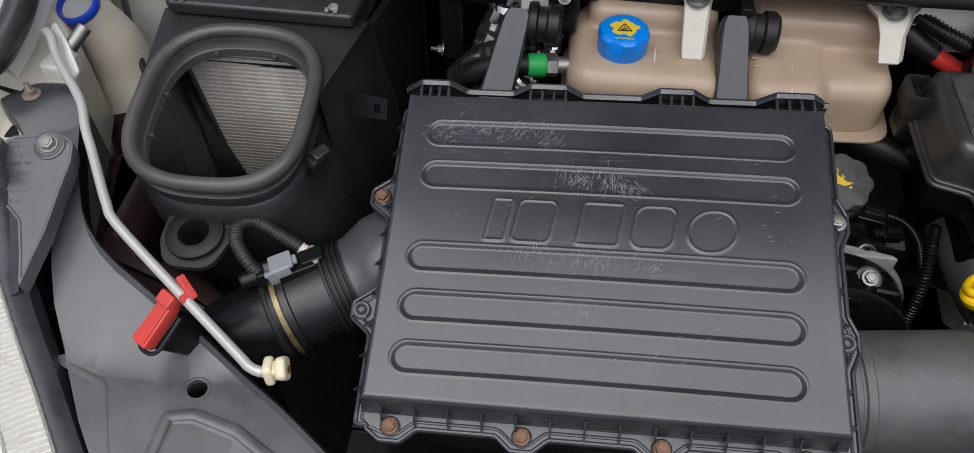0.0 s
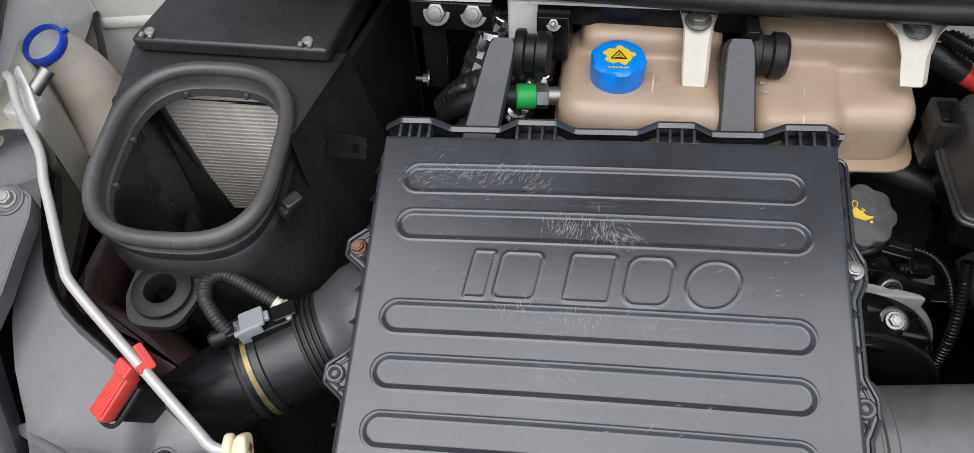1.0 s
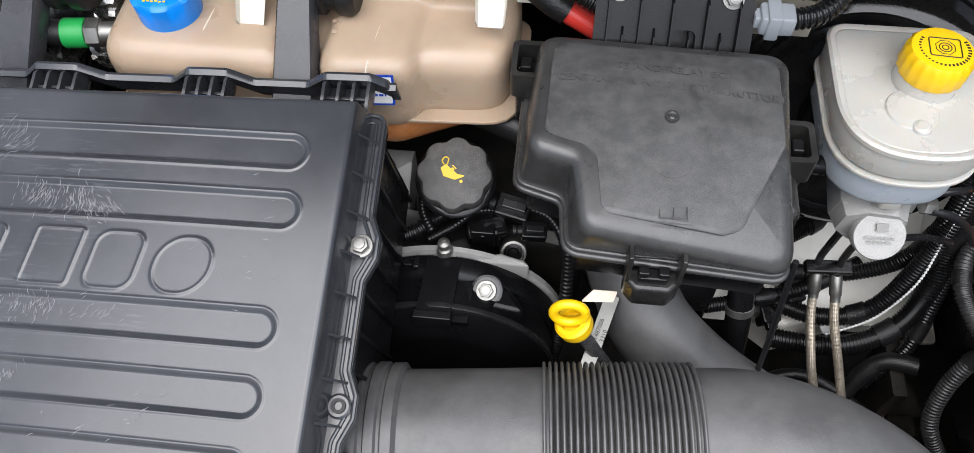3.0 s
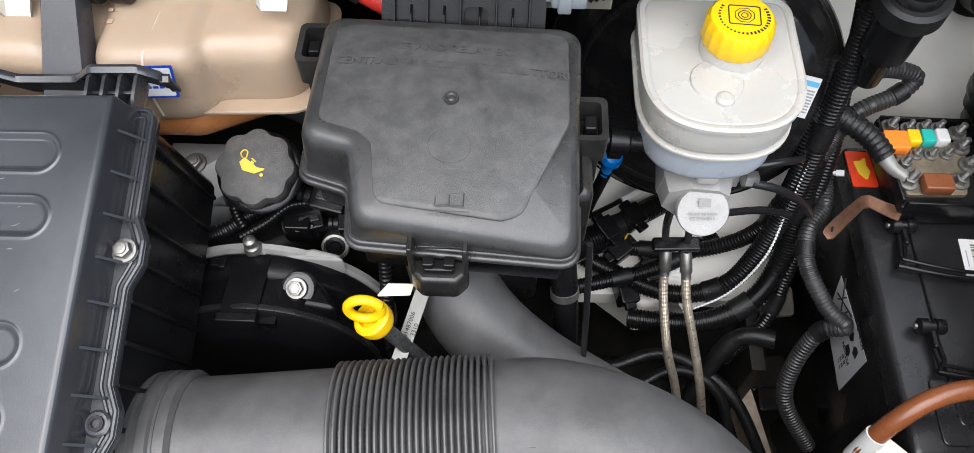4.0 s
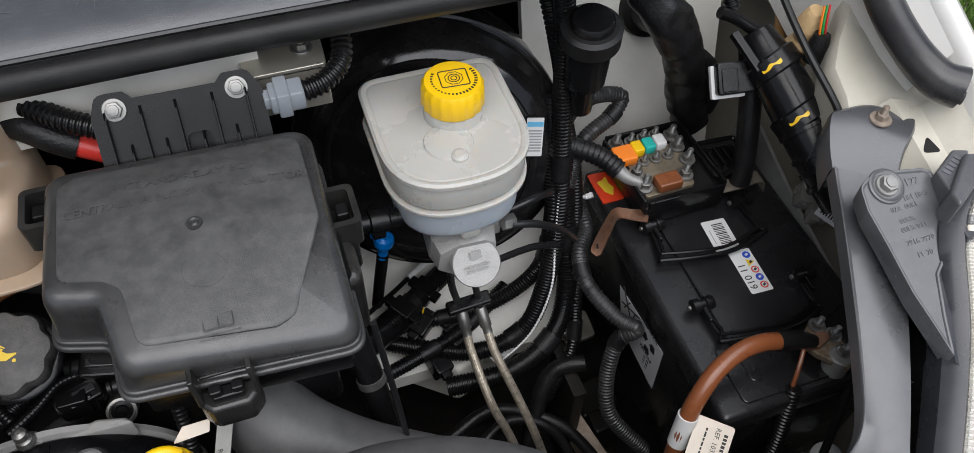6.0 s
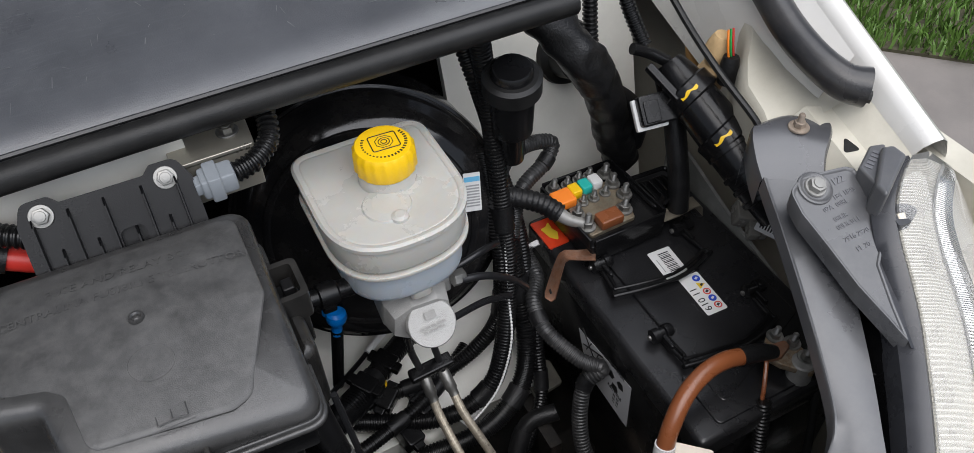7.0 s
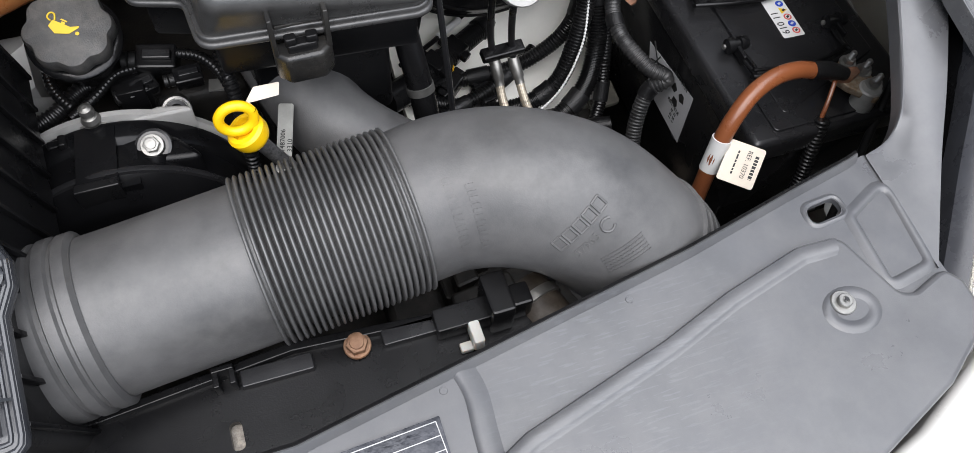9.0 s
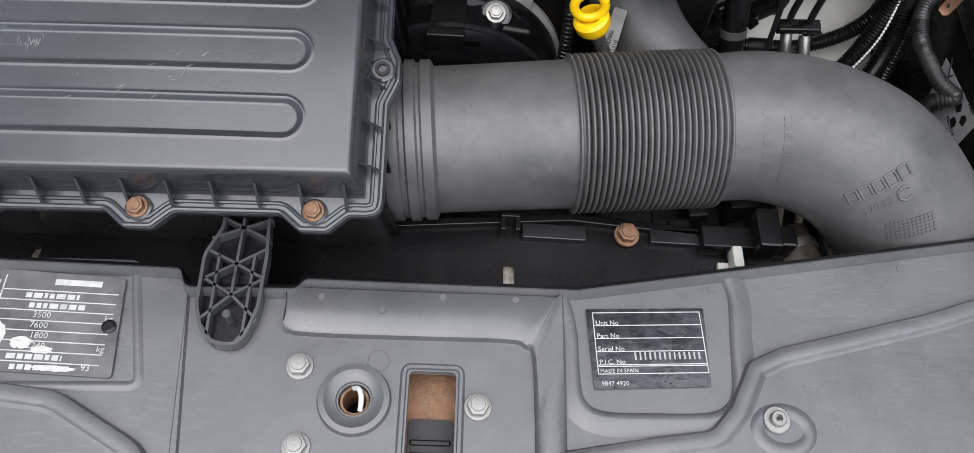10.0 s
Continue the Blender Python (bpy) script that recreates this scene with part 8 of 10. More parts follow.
def dipstick():
    t = thing("oil_dipstick", (0.42, 0.50, 0.70), "yellow ring-handled oil dipstick", "dipstick")
    d = Vector((0.40, -0.02, -0.9)).normalized()
    c = Vector((0.407, 0.477, 0.893))
    m = along(c, c - d)
    part("funnel", lathe([(0.0060, -0.019), (0.0085, -0.0175), (0.0125, -0.014), (0.0142, -0.010), (0.0145, -0.003), (0.0125, -0.0008), (0.009, -0.0005), (0.008, -0.004), (0.001, -0.004)], 32), YELLOW, t, "yellow plug", m)
    rm = axes(c + Vector((-0.002, 0.0, 0.011)), (0.93, 0.05, 0.36), (-0.36, 0.12, 0.92))
    ring = [rm @ Vector((0.0118 * math.cos(a), 0.0115 * math.sin(a), 0.0)) for a in [2 * math.pi * i / 28 for i in range(29)]]
    part("ring", tube(ring, 0.0038, 10, 1, cap=False), YELLOW, t, "yellow finger ring")
    part("tube", tube([c + d * 0.014, c + d * 0.10, c + d * 0.25], 0.0058, 12, 3), mat("worn_black_steel", (0.09, 0.09, 0.09), 0.4, metal=0.6, var=0.5, scale=150, dust=0.4, dustcol=(0.4, 0.4, 0.4)), t)
    g = thing("metal_tag", (0.4325, 0.492, 0.849), "bare steel identification strip behind the dipstick", "tag")
    gm = axes((0.4325, 0.492, 0.849), (0.28, 0.92, 0.30), (-0.95, 0.3, 0.0))
    part("strip", prism(rect(-0.045, 0.030, -0.0058, 0.0058, 0.002), -0.0006, 0.0006, 0.0003), mat("pale_tag_metal", (0.3, 0.3, 0.28), 0.4, metal=0.3, var=0.15, scale=60), g, "", gm)
    part("print", joined(moved(letters("5801487006", 0.0052, 0.0002), pose(-0.004, 0.0012, 0.0010)), moved(letters("3310", 0.0052, 0.0002), pose(-0.004, -0.0042, 0.0010))), INK, g, "", gm)
    return t


dipstick()


def coolant_pipe():
    t = thing("charge_pipe", (0.52, 0.52, 0.72), "matt grey rubber charge pipe below the fuse box", "hose")
    part("pipe", tube([(0.442, 0.605, 0.85), (0.456, 0.56, 0.834), (0.476, 0.52, 0.816), (0.52, 0.49, 0.788), (0.582, 0.466, 0.756), (0.66, 0.44, 0.72)], 0.036, 28, 6), HOSE, t)
    p = thing("corner_hose", (0.56, 0.53, 0.80), "black rubber hose stub with a steel clamp under the fuse box", "hose")
    part("hose", tube([(0.546, 0.575, 0.88), (0.549, 0.558, 0.85), (0.554, 0.54, 0.81), (0.56, 0.52, 0.74)], 0.0112, 16, 5), BLACK, p)
    part("clamp", lathe([(0.0113, -0.004), (0.0122, -0.0035), (0.0122, 0.0035), (0.0113, 0.004)], 24), STEEL, p, "", along((0.5535, 0.5415, 0.8135), (0.5515, 0.549, 0.83)))
    r = thing("steel_rod", (0.572, 0.50, 0.75), "thin glossy black steel rod", "rod")
    part("rod", tube([(0.560, 0.512, 0.945), (0.566, 0.500, 0.86), (0.572, 0.488, 0.76)], 0.0025, 8, 2), SATIN, r)


coolant_pipe()


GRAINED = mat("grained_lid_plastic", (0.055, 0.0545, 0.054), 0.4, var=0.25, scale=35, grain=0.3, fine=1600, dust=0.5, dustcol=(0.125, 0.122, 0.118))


def fuse_box_details():
    t = bpy.data.objects["fuse_box"]
    # latches: front, left and right
    def latch(m):
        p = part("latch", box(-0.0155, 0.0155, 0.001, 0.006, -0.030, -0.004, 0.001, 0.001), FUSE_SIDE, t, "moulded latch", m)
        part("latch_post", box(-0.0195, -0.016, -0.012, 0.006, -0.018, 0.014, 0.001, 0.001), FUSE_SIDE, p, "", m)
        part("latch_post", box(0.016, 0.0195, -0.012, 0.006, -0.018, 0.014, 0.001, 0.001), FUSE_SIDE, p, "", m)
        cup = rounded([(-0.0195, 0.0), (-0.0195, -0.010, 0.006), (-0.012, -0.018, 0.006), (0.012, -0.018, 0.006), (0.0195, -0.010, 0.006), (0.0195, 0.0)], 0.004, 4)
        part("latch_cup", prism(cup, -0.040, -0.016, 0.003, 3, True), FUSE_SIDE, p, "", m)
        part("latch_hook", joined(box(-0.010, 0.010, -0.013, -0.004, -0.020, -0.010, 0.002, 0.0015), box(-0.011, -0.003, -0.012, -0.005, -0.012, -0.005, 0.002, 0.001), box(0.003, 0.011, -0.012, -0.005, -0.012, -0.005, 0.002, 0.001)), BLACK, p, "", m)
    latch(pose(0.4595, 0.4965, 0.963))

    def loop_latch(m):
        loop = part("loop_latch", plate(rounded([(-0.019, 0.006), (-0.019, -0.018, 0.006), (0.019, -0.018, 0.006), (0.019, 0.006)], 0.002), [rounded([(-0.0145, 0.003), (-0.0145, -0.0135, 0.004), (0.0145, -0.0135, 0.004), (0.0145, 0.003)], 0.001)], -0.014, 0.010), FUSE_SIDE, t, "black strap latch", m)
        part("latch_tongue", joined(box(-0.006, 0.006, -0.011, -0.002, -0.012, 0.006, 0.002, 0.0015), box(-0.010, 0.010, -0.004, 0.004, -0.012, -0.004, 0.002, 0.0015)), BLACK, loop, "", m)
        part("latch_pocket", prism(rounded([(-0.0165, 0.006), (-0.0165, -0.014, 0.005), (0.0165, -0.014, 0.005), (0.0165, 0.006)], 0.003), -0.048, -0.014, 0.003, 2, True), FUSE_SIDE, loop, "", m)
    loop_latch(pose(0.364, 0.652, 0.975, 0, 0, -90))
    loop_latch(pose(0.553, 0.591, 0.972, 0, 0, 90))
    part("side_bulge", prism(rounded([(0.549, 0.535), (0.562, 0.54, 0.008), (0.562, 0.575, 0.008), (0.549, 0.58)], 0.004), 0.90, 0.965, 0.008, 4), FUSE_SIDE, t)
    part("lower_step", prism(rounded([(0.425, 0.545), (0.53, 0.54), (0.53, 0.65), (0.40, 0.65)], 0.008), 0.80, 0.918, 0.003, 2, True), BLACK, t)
    part("sticker", prism(rounded([(-0.014, -0.006), (0.010, -0.004), (0.012, 0.005), (-0.006, 0.0045)], 0.001), 0, 0.0008), CREAM, t, "curled cream sticker", axes((0.427, 0.491, 0.909), (1, 0.05, -0.12), (0, 0.6, 0.8)))
    def zt(x, y):
        return 1.009 - 0.011 * max(0.0, (y - 0.612) / 0.06) ** 2 - 0.017 * max(0.0, (0.60 - y) / 0.1) ** 1.5 - 0.42 * (x - 0.46) ** 2 - 0.012 * (max(0.0, (x - 0.43) / 0.12) * max(0.0, (0.60 - y) / 0.1)) ** 1.3
    for s, y, sz in (("FUSE AND RELAY BOX", 0.6265, 0.0098), ("CENTRALINA FUSIBILI E TELERUTTORI", 0.611, 0.0094)):
        bm = letters(s, sz, 0.00012)
        for v in bm.verts:
            x, yy = 0.4625 + v.co.x, y + v.co.y - 0.06 * v.co.x
            v.co = Vector((x, yy, zt(x, yy) + 0.0006 + v.co.z))
        part("moulded_writing", bm, GRAINED, t)
    bm = joined(*[tube([(a, b, 0), (c, d, 0)], 0.00035, 6, 1) for a, b, c, d in ((-0.009, -0.005, -0.009, 0.005), (-0.009, -0.005, 0, -0.004), (0, -0.004, 0.009, -0.005), (0.009, -0.005, 0.009, 0.005), (-0.009, 0.005, 0, 0.004), (0, 0.004, 0.009, 0.005), (0, -0.004, 0, 0.004), (-0.013, -0.009, 0.013, -0.009))])
    part("moulded_symbol", bm, GRAINED, t, "", Matrix.Translation((0.4665, 0.513, zt(0.4665, 0.513) + 0.0006)))
    matte = rounded([(0.378, 0.655, 0.010), (0.3765, 0.566, 0.010), (0.404, 0.5575, 0.01), (0.4135, 0.549, 0.01), (0.4185, 0.509, 0.01), (0.500, 0.503, 0.014), (0.513, 0.508, 0.014), (0.5425, 0.570, 0.012), (0.5425, 0.648, 0.012)], 0.01, 5)
    cxm, cym = 0.465, 0.585
    bm = loft([[(cxm + (x - cxm) * k, cym + (y - cym) * k, zt(cxm + (x - cxm) * k, cym + (y - cym) * k) + (0.0005 if k < 0.995 else -0.0004)) for x, y in matte] for k in (1.0, 0.99, 0.95, 0.9, 0.83, 0.75, 0.65, 0.5, 0.25, 0.05)], False, True)
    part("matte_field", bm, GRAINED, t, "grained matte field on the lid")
    circ = [(0.4645 + 0.014 * math.cos(a), 0.549 + 0.012 * math.sin(a)) for a in [2 * math.pi * i / 32 for i in range(33)]]
    part("moulded_ring", tube([(x, y, zt(x, y) + 0.0003) for x, y in circ], 0.0003, 6, 1), GRAINED, t)


fuse_box_details()


def control_unit():
    t = thing("control_unit", (0.465, 0.69, 0.95), "black finned control unit bolted behind the fuse box", "control unit")
    UNIT = mat("deep_black_plastic", (0.004, 0.004, 0.0045), 0.3, var=0.3, spec=0.22)
    m = axes((0.467, 0.686, 1.008), (1, 0, -0.02), (0, 0.62, 0.78))
    plate_ = rounded([(-0.060, -0.07), (0.060, -0.07), (0.060, 0.010), (0.052, 0.026, 0.008), (0.034, 0.026), (0.028, 0.020), (-0.030, 0.020), (-0.036, 0.026), (-0.054, 0.026, 0.008), (-0.060, 0.010)], 0.003, 3)
    part("plate", plate(plate_, [rounded([(0.0, -0.03), (0.018, -0.03), (0.018, -0.012), (0.0, -0.012)], 0.006)], -0.004, 0.002), UNIT, t, "", m)
    part("back_box", box(-0.055, 0.055, -0.07, 0.012, -0.03, -0.006, 0.004, 0.002), UNIT, t, "", m)
    for i, x in enumerate((-0.05, -0.038, -0.026, -0.014, -0.002, 0.012, 0.024, 0.036, 0.048)):
        y1 = 0.014 if i % 2 == 0 else -0.012
        part("fin", loft([[(x - 0.001, -0.068, 0.002), (x + 0.001, -0.068, 0.002), (x + 0.0005, -0.068, 0.009), (x - 0.0005, -0.068, 0.009)], [(x - 0.001, y1 - 0.006, 0.002), (x + 0.001, y1 - 0.006, 0.002), (x + 0.0005, y1 - 0.006, 0.009), (x - 0.0005, y1 - 0.006, 0.009)], [(x - 0.001, y1, 0.002), (x + 0.001, y1, 0.002), (x + 0.0005, y1, 0.003), (x - 0.0005, y1, 0.003)]]), UNIT, t, "", m)
    for x in (-0.043, 0.042):
        bolt(t, m @ Vector((x, 0.014, 0.002)), m.to_3x3() @ Vector((0, 0, 1)), 0.95)
    p = thing("grey_connector", (0.545, 0.685, 1.0), "pale grey cable connector with a black conduit", "connector")
    part("shell", joined(box(0.530, 0.556, 0.676, 0.696, 1.000, 1.016, 0.003, 0.002), box(0.535, 0.545, 0.674, 0.698, 0.997, 1.018, 0.002, 0.001), box(0.526, 0.532, 0.680, 0.692, 1.003, 1.013, 0.001, 0.001)), mat("grey_connector_plastic", (0.24, 0.26, 0.28), 0.4, var=0.1), p)
    part("conduit", tube([(0.556, 0.687, 1.008), (0.575, 0.692, 1.010), (0.590, 0.706, 1.016), (0.594, 0.730, 1.03), (0.59, 0.76, 1.04)], 0.0085, 14, 8, ribs=0.0045), CABLE, p, "black corrugated conduit")
    b = thing("steel_bracket", (0.55, 0.73, 1.02), "zinc-plated steel bracket behind the control unit", "bracket")
    part("sheet", prism(rounded([(0.515, 0.704), (0.578, 0.704), (0.580, 0.75), (0.515, 0.75)], 0.004), 1.012, 1.016, 0.001), mat("pale_zinc", (0.5, 0.47, 0.4), 0.35, metal=0.7, var=0.15, dust=0.2), b)
    part("down_leg", prism(rounded([(0.515, 0.704), (0.578, 0.704), (0.578, 0.708), (0.515, 0.708)], 0.001), 0.975, 1.013), mat("pale_zinc_shade", (0.5, 0.47, 0.4), 0.35, metal=0.7, var=0.15, dust=0.2), b)
    bolt(b, (0.563, 0.727, 1.016), (0, 0, 1), 1.0)
    r = thing("battery_cable", (0.39, 0.71, 0.95), "thick black cable with a red end sleeve", "cable")
    part("cable", tube([(0.33, 0.74, 1.0), (0.352, 0.728, 0.995), (0.372, 0.718, 0.985), (0.386, 0.714, 0.978)], 0.012, 16, 6), TAPE, r)
    part("red_sleeve", tube([(0.384, 0.714, 0.979), (0.408, 0.708, 0.968), (0.44, 0.70, 0.955)], 0.0095, 16, 4), RED, r, "red plastic end sleeve")
    c = thing("cable_conduit", (0.395, 0.72, 1.0), "black corrugated conduit entering the control unit", "cable", "engine cables")
    part("conduit", tube([(0.36, 0.73, 1.012), (0.385, 0.712, 1.006), (0.41, 0.70, 1.0)], 0.009, 12, 6, ribs=0.0045), CABLE, c)


control_unit()

# ---- right side: brake hydraulics and cables ----
def master_cylinder():
    t = thing("master_cylinder", (0.67, 0.63, 0.80), "cast aluminium brake master cylinder", "brake cylinder")
    m = along((0.676, 0.735, 0.845), (0.667, 0.610, 0.841))
    part("barrel", lathe([(0.020, 0.0), (0.020, 0.05), (0.0235, 0.056), (0.0235, 0.07)], 32), ALU, t, "", m)
    block = [(-0.024, -0.018), (-0.012, -0.027), (0.014, -0.027), (0.034, -0.016), (0.037, 0.010), (0.020, 0.025), (-0.014, 0.026), (-0.026, 0.013)]
    part("block", prism(rounded(block, 0.0025, 2), 0.062, 0.106, 0.003, 2, True), ALU, t, "angular cast block", m @ pose(0, 0, 0, 0, 0, 180), sharp=25)
    part("neck_taper", loft([[(x * s, y * s, z) for x, y in rounded(block, 0.0025, 2)] for s, z in ((0.97, 0.105), (0.86, 0.120))]), ALU, t, "", m @ pose(0, 0, 0, 0, 0, 180), sharp=25)
    part("shoulder", prism(rounded([(0.655, 0.640), (0.690, 0.636), (0.694, 0.66), (0.690, 0.685), (0.655, 0.685)], 0.006), 0.850, 0.880, 0.004, 3, True), ALU, t)
    part("nose", lathe([(0.022, -0.012), (0.022, 0.0), (0.021, 0.0015)], 36), ALU, t, "round stamped end face", along((0.667, 0.605, 0.8465), (0.665, 0.578, 0.8705)))
    fm = axes((0.6665, 0.6038, 0.8483), (1, 0, 0.03), (0, 0.68, 0.74))
    part("stamped_marks", bars([(-0.004, 0.006, 0.004, 0.011)] + dashes(-0.012, 0.012, -0.002, 0.0018, 3, 0.003, 0.006, 0.001) + dashes(-0.010, 0.010, -0.006, 0.0018, 4, 0.003, 0.006, 0.001), 0.0003), DULL, t, "", fm @ pose(0, 0, 0.0016))
    part("outlet_boss", prism([(0.692 + 0.011 * math.cos(a), 0.640 + 0.011 * math.sin(a)) for a in [math.pi / 3 * i for i in range(6)]], 0.845, 0.885, 0.003, 2, True), ALU, t)
    part("outlet_nut", moved(prism(hexagon(0.0075), 0, 0.012, 0.001, 2, True), along((0.698, 0.626, 0.866), (0.72, 0.628, 0.862))), STEEL, t, "zinc pipe nut")
    part("hex_plug", moved(prism(hexagon(0.010), 0, 0.010, 0.0015, 2, True), along((0.688, 0.650, 0.862), (0.705, 0.640, 0.876))), ALU, t, "hexagonal casting plug")
    part("fluid_boss", prism(rect(0.655, 0.675, 0.612, 0.640, 0.006), 0.874, 0.892, 0.003, 3, True), MILK, t, "white filler boss")
    line = mat("black_coated_pipe", (0.012, 0.012, 0.013), 0.3, var=0.15, grain=0.0)
    for far, pts in zip(([(0.670, 0.622, 0.655), (0.677, 0.576, 0.62), (0.691, 0.550, 0.58), (0.710, 0.52, 0.50)], [(0.694, 0.617, 0.655), (0.706, 0.580, 0.62), (0.718, 0.548, 0.58), (0.735, 0.52, 0.50)]), ([(0.650, 0.618, 0.845), (0.648, 0.624, 0.832), (0.654, 0.640, 0.77), (0.664, 0.658, 0.715), (0.669, 0.656, 0.688)], [(0.672, 0.628, 0.815), (0.679, 0.645, 0.76), (0.687, 0.658, 0.712), (0.690, 0.654, 0.686)])):
        b = thing("brake_pipe", pts[-1], "thin black brake pipe with a braided steel hose", "brake pipe", "brake pipes")
        part("pipe", tube(pts, 0.0038, 10, 5), line, b)
        e = Vector(pts[-1])
        part("ferrule", lathe([(0.0058, -0.004), (0.0065, 0.0), (0.0065, 0.018), (0.0052, 0.020), (0.0052, 0.026)], 14), STEEL, b, "crimped steel ferrule", along(e, Vector(far[0])))
        part("braided_hose", braid([e * 0.6 + Vector(far[0]) * 0.4, *far], 0.0047), BRAID, b, "braided steel hose")
    c = thing("pipe_clip", (0.677, 0.655, 0.70), "black plastic twin pipe clip", "clip")
    part("clip", box(-0.024, 0.024, -0.007, 0.007, -0.005, 0.006, 0.002, 0.002), BLACK, c, "", pose(0.677, 0.657, 0.701, 15, 0, 3))
    for pts in ([(0.705, 0.622, 0.865), (0.731, 0.625, 0.853), (0.766, 0.642, 0.81), (0.79, 0.655, 0.77)], [(0.68, 0.66, 0.83), (0.72, 0.655, 0.845), (0.752, 0.665, 0.84), (0.775, 0.69, 0.81)], [(0.700, 0.634, 0.80), (0.739, 0.648, 0.785), (0.772, 0.657, 0.765)]):
        b = thing("brake_pipe", pts[0], "thin black coated steel brake pipe", "brake pipe", "brake pipes")
        part("pipe", tube(pts, 0.0036, 10, 6), line, b)
    v = thing("vacuum_hose", (0.59, 0.645, 0.86), "black vacuum hose with ribbed connectors", "hose")
    m = along((0.562, 0.644, 0.890), (0.625, 0.647, 0.884))
    part("connector", lathe([(0.007, 0.0), (0.0095, 0.001), (0.0095, 0.010), (0.0075, 0.012), (0.0075, 0.022), (0.011, 0.023), (0.011, 0.038), (0.0085, 0.040), (0.0085, 0.052), (0.006, 0.053)], 20), BLACK, v, "", m)
    part("catch", box(-0.008, 0.008, -0.006, 0.006, 0.008, 0.016, 0.002, 0.0015), BLACK, v, "", m @ pose(0, 0, 0.030, 90, 0, 0))
    b = thing("blue_cap_pipe", (0.60, 0.72, 0.66), "black pipe with a bright blue cap", "pipe")
    m = along((0.604, 0.712, 0.765), (0.609, 0.713, 0.80)) 
    part("cap", lathe([(0.0052, -0.020), (0.0056, -0.012), (0.0052, -0.008), (0.0066, -0.004), (0.0098, 0.001), (0.0108, 0.006), (0.0098, 0.011), (0.006, 0.0135)], 22), BLUE, b, "bright blue rubber cap", m)
    part("cap_ear", tube([m @ Vector((0.004, 0, 0.007)), m @ Vector((0.012, 0.002, 0.007)), m @ Vector((0.0155, 0.003, 0.003)), m @ Vector((0.0155, 0.003, -0.003))], 0.0042, 12, 4), BLUE, b, "blue pull ear", None)
    part("pipe", tube([(0.6025, 0.712, 0.752), (0.598, 0.718, 0.71), (0.590, 0.726, 0.64)], 0.0065, 12, 4), BLACK, b)
    return t


master_cylinder()


def servo_label():
    t = bpy.data.objects["brake_servo"]
    m = axes((0.7665, 0.7235, 0.858), (0.97, -0.22, -0.08), (0.12, 0.38, 0.9))
    lab = part("label", prism(rect(-0.0085, 0.0085, -0.020, 0.020, 0.001), 0.0, 0.0006), PAPER, t, "white and blue printed label", m)
    part("label_print", bars([(-0.007, 0.007, 0.006 - 0.003 * i, 0.0075 - 0.003 * i) for i in range(8)], 0.0003), GREYINK, lab, "", m @ pose(0, 0, 0.0006))
    part("label_blue", bars([(-0.008, 0.008, 0.011, 0.016)], 0.0003), mat("pale_blue_print", (0.12, 0.4, 0.62), 0.5, var=0.05, grain=0), lab, "", m @ pose(0, 0, 0.0006))


servo_label()


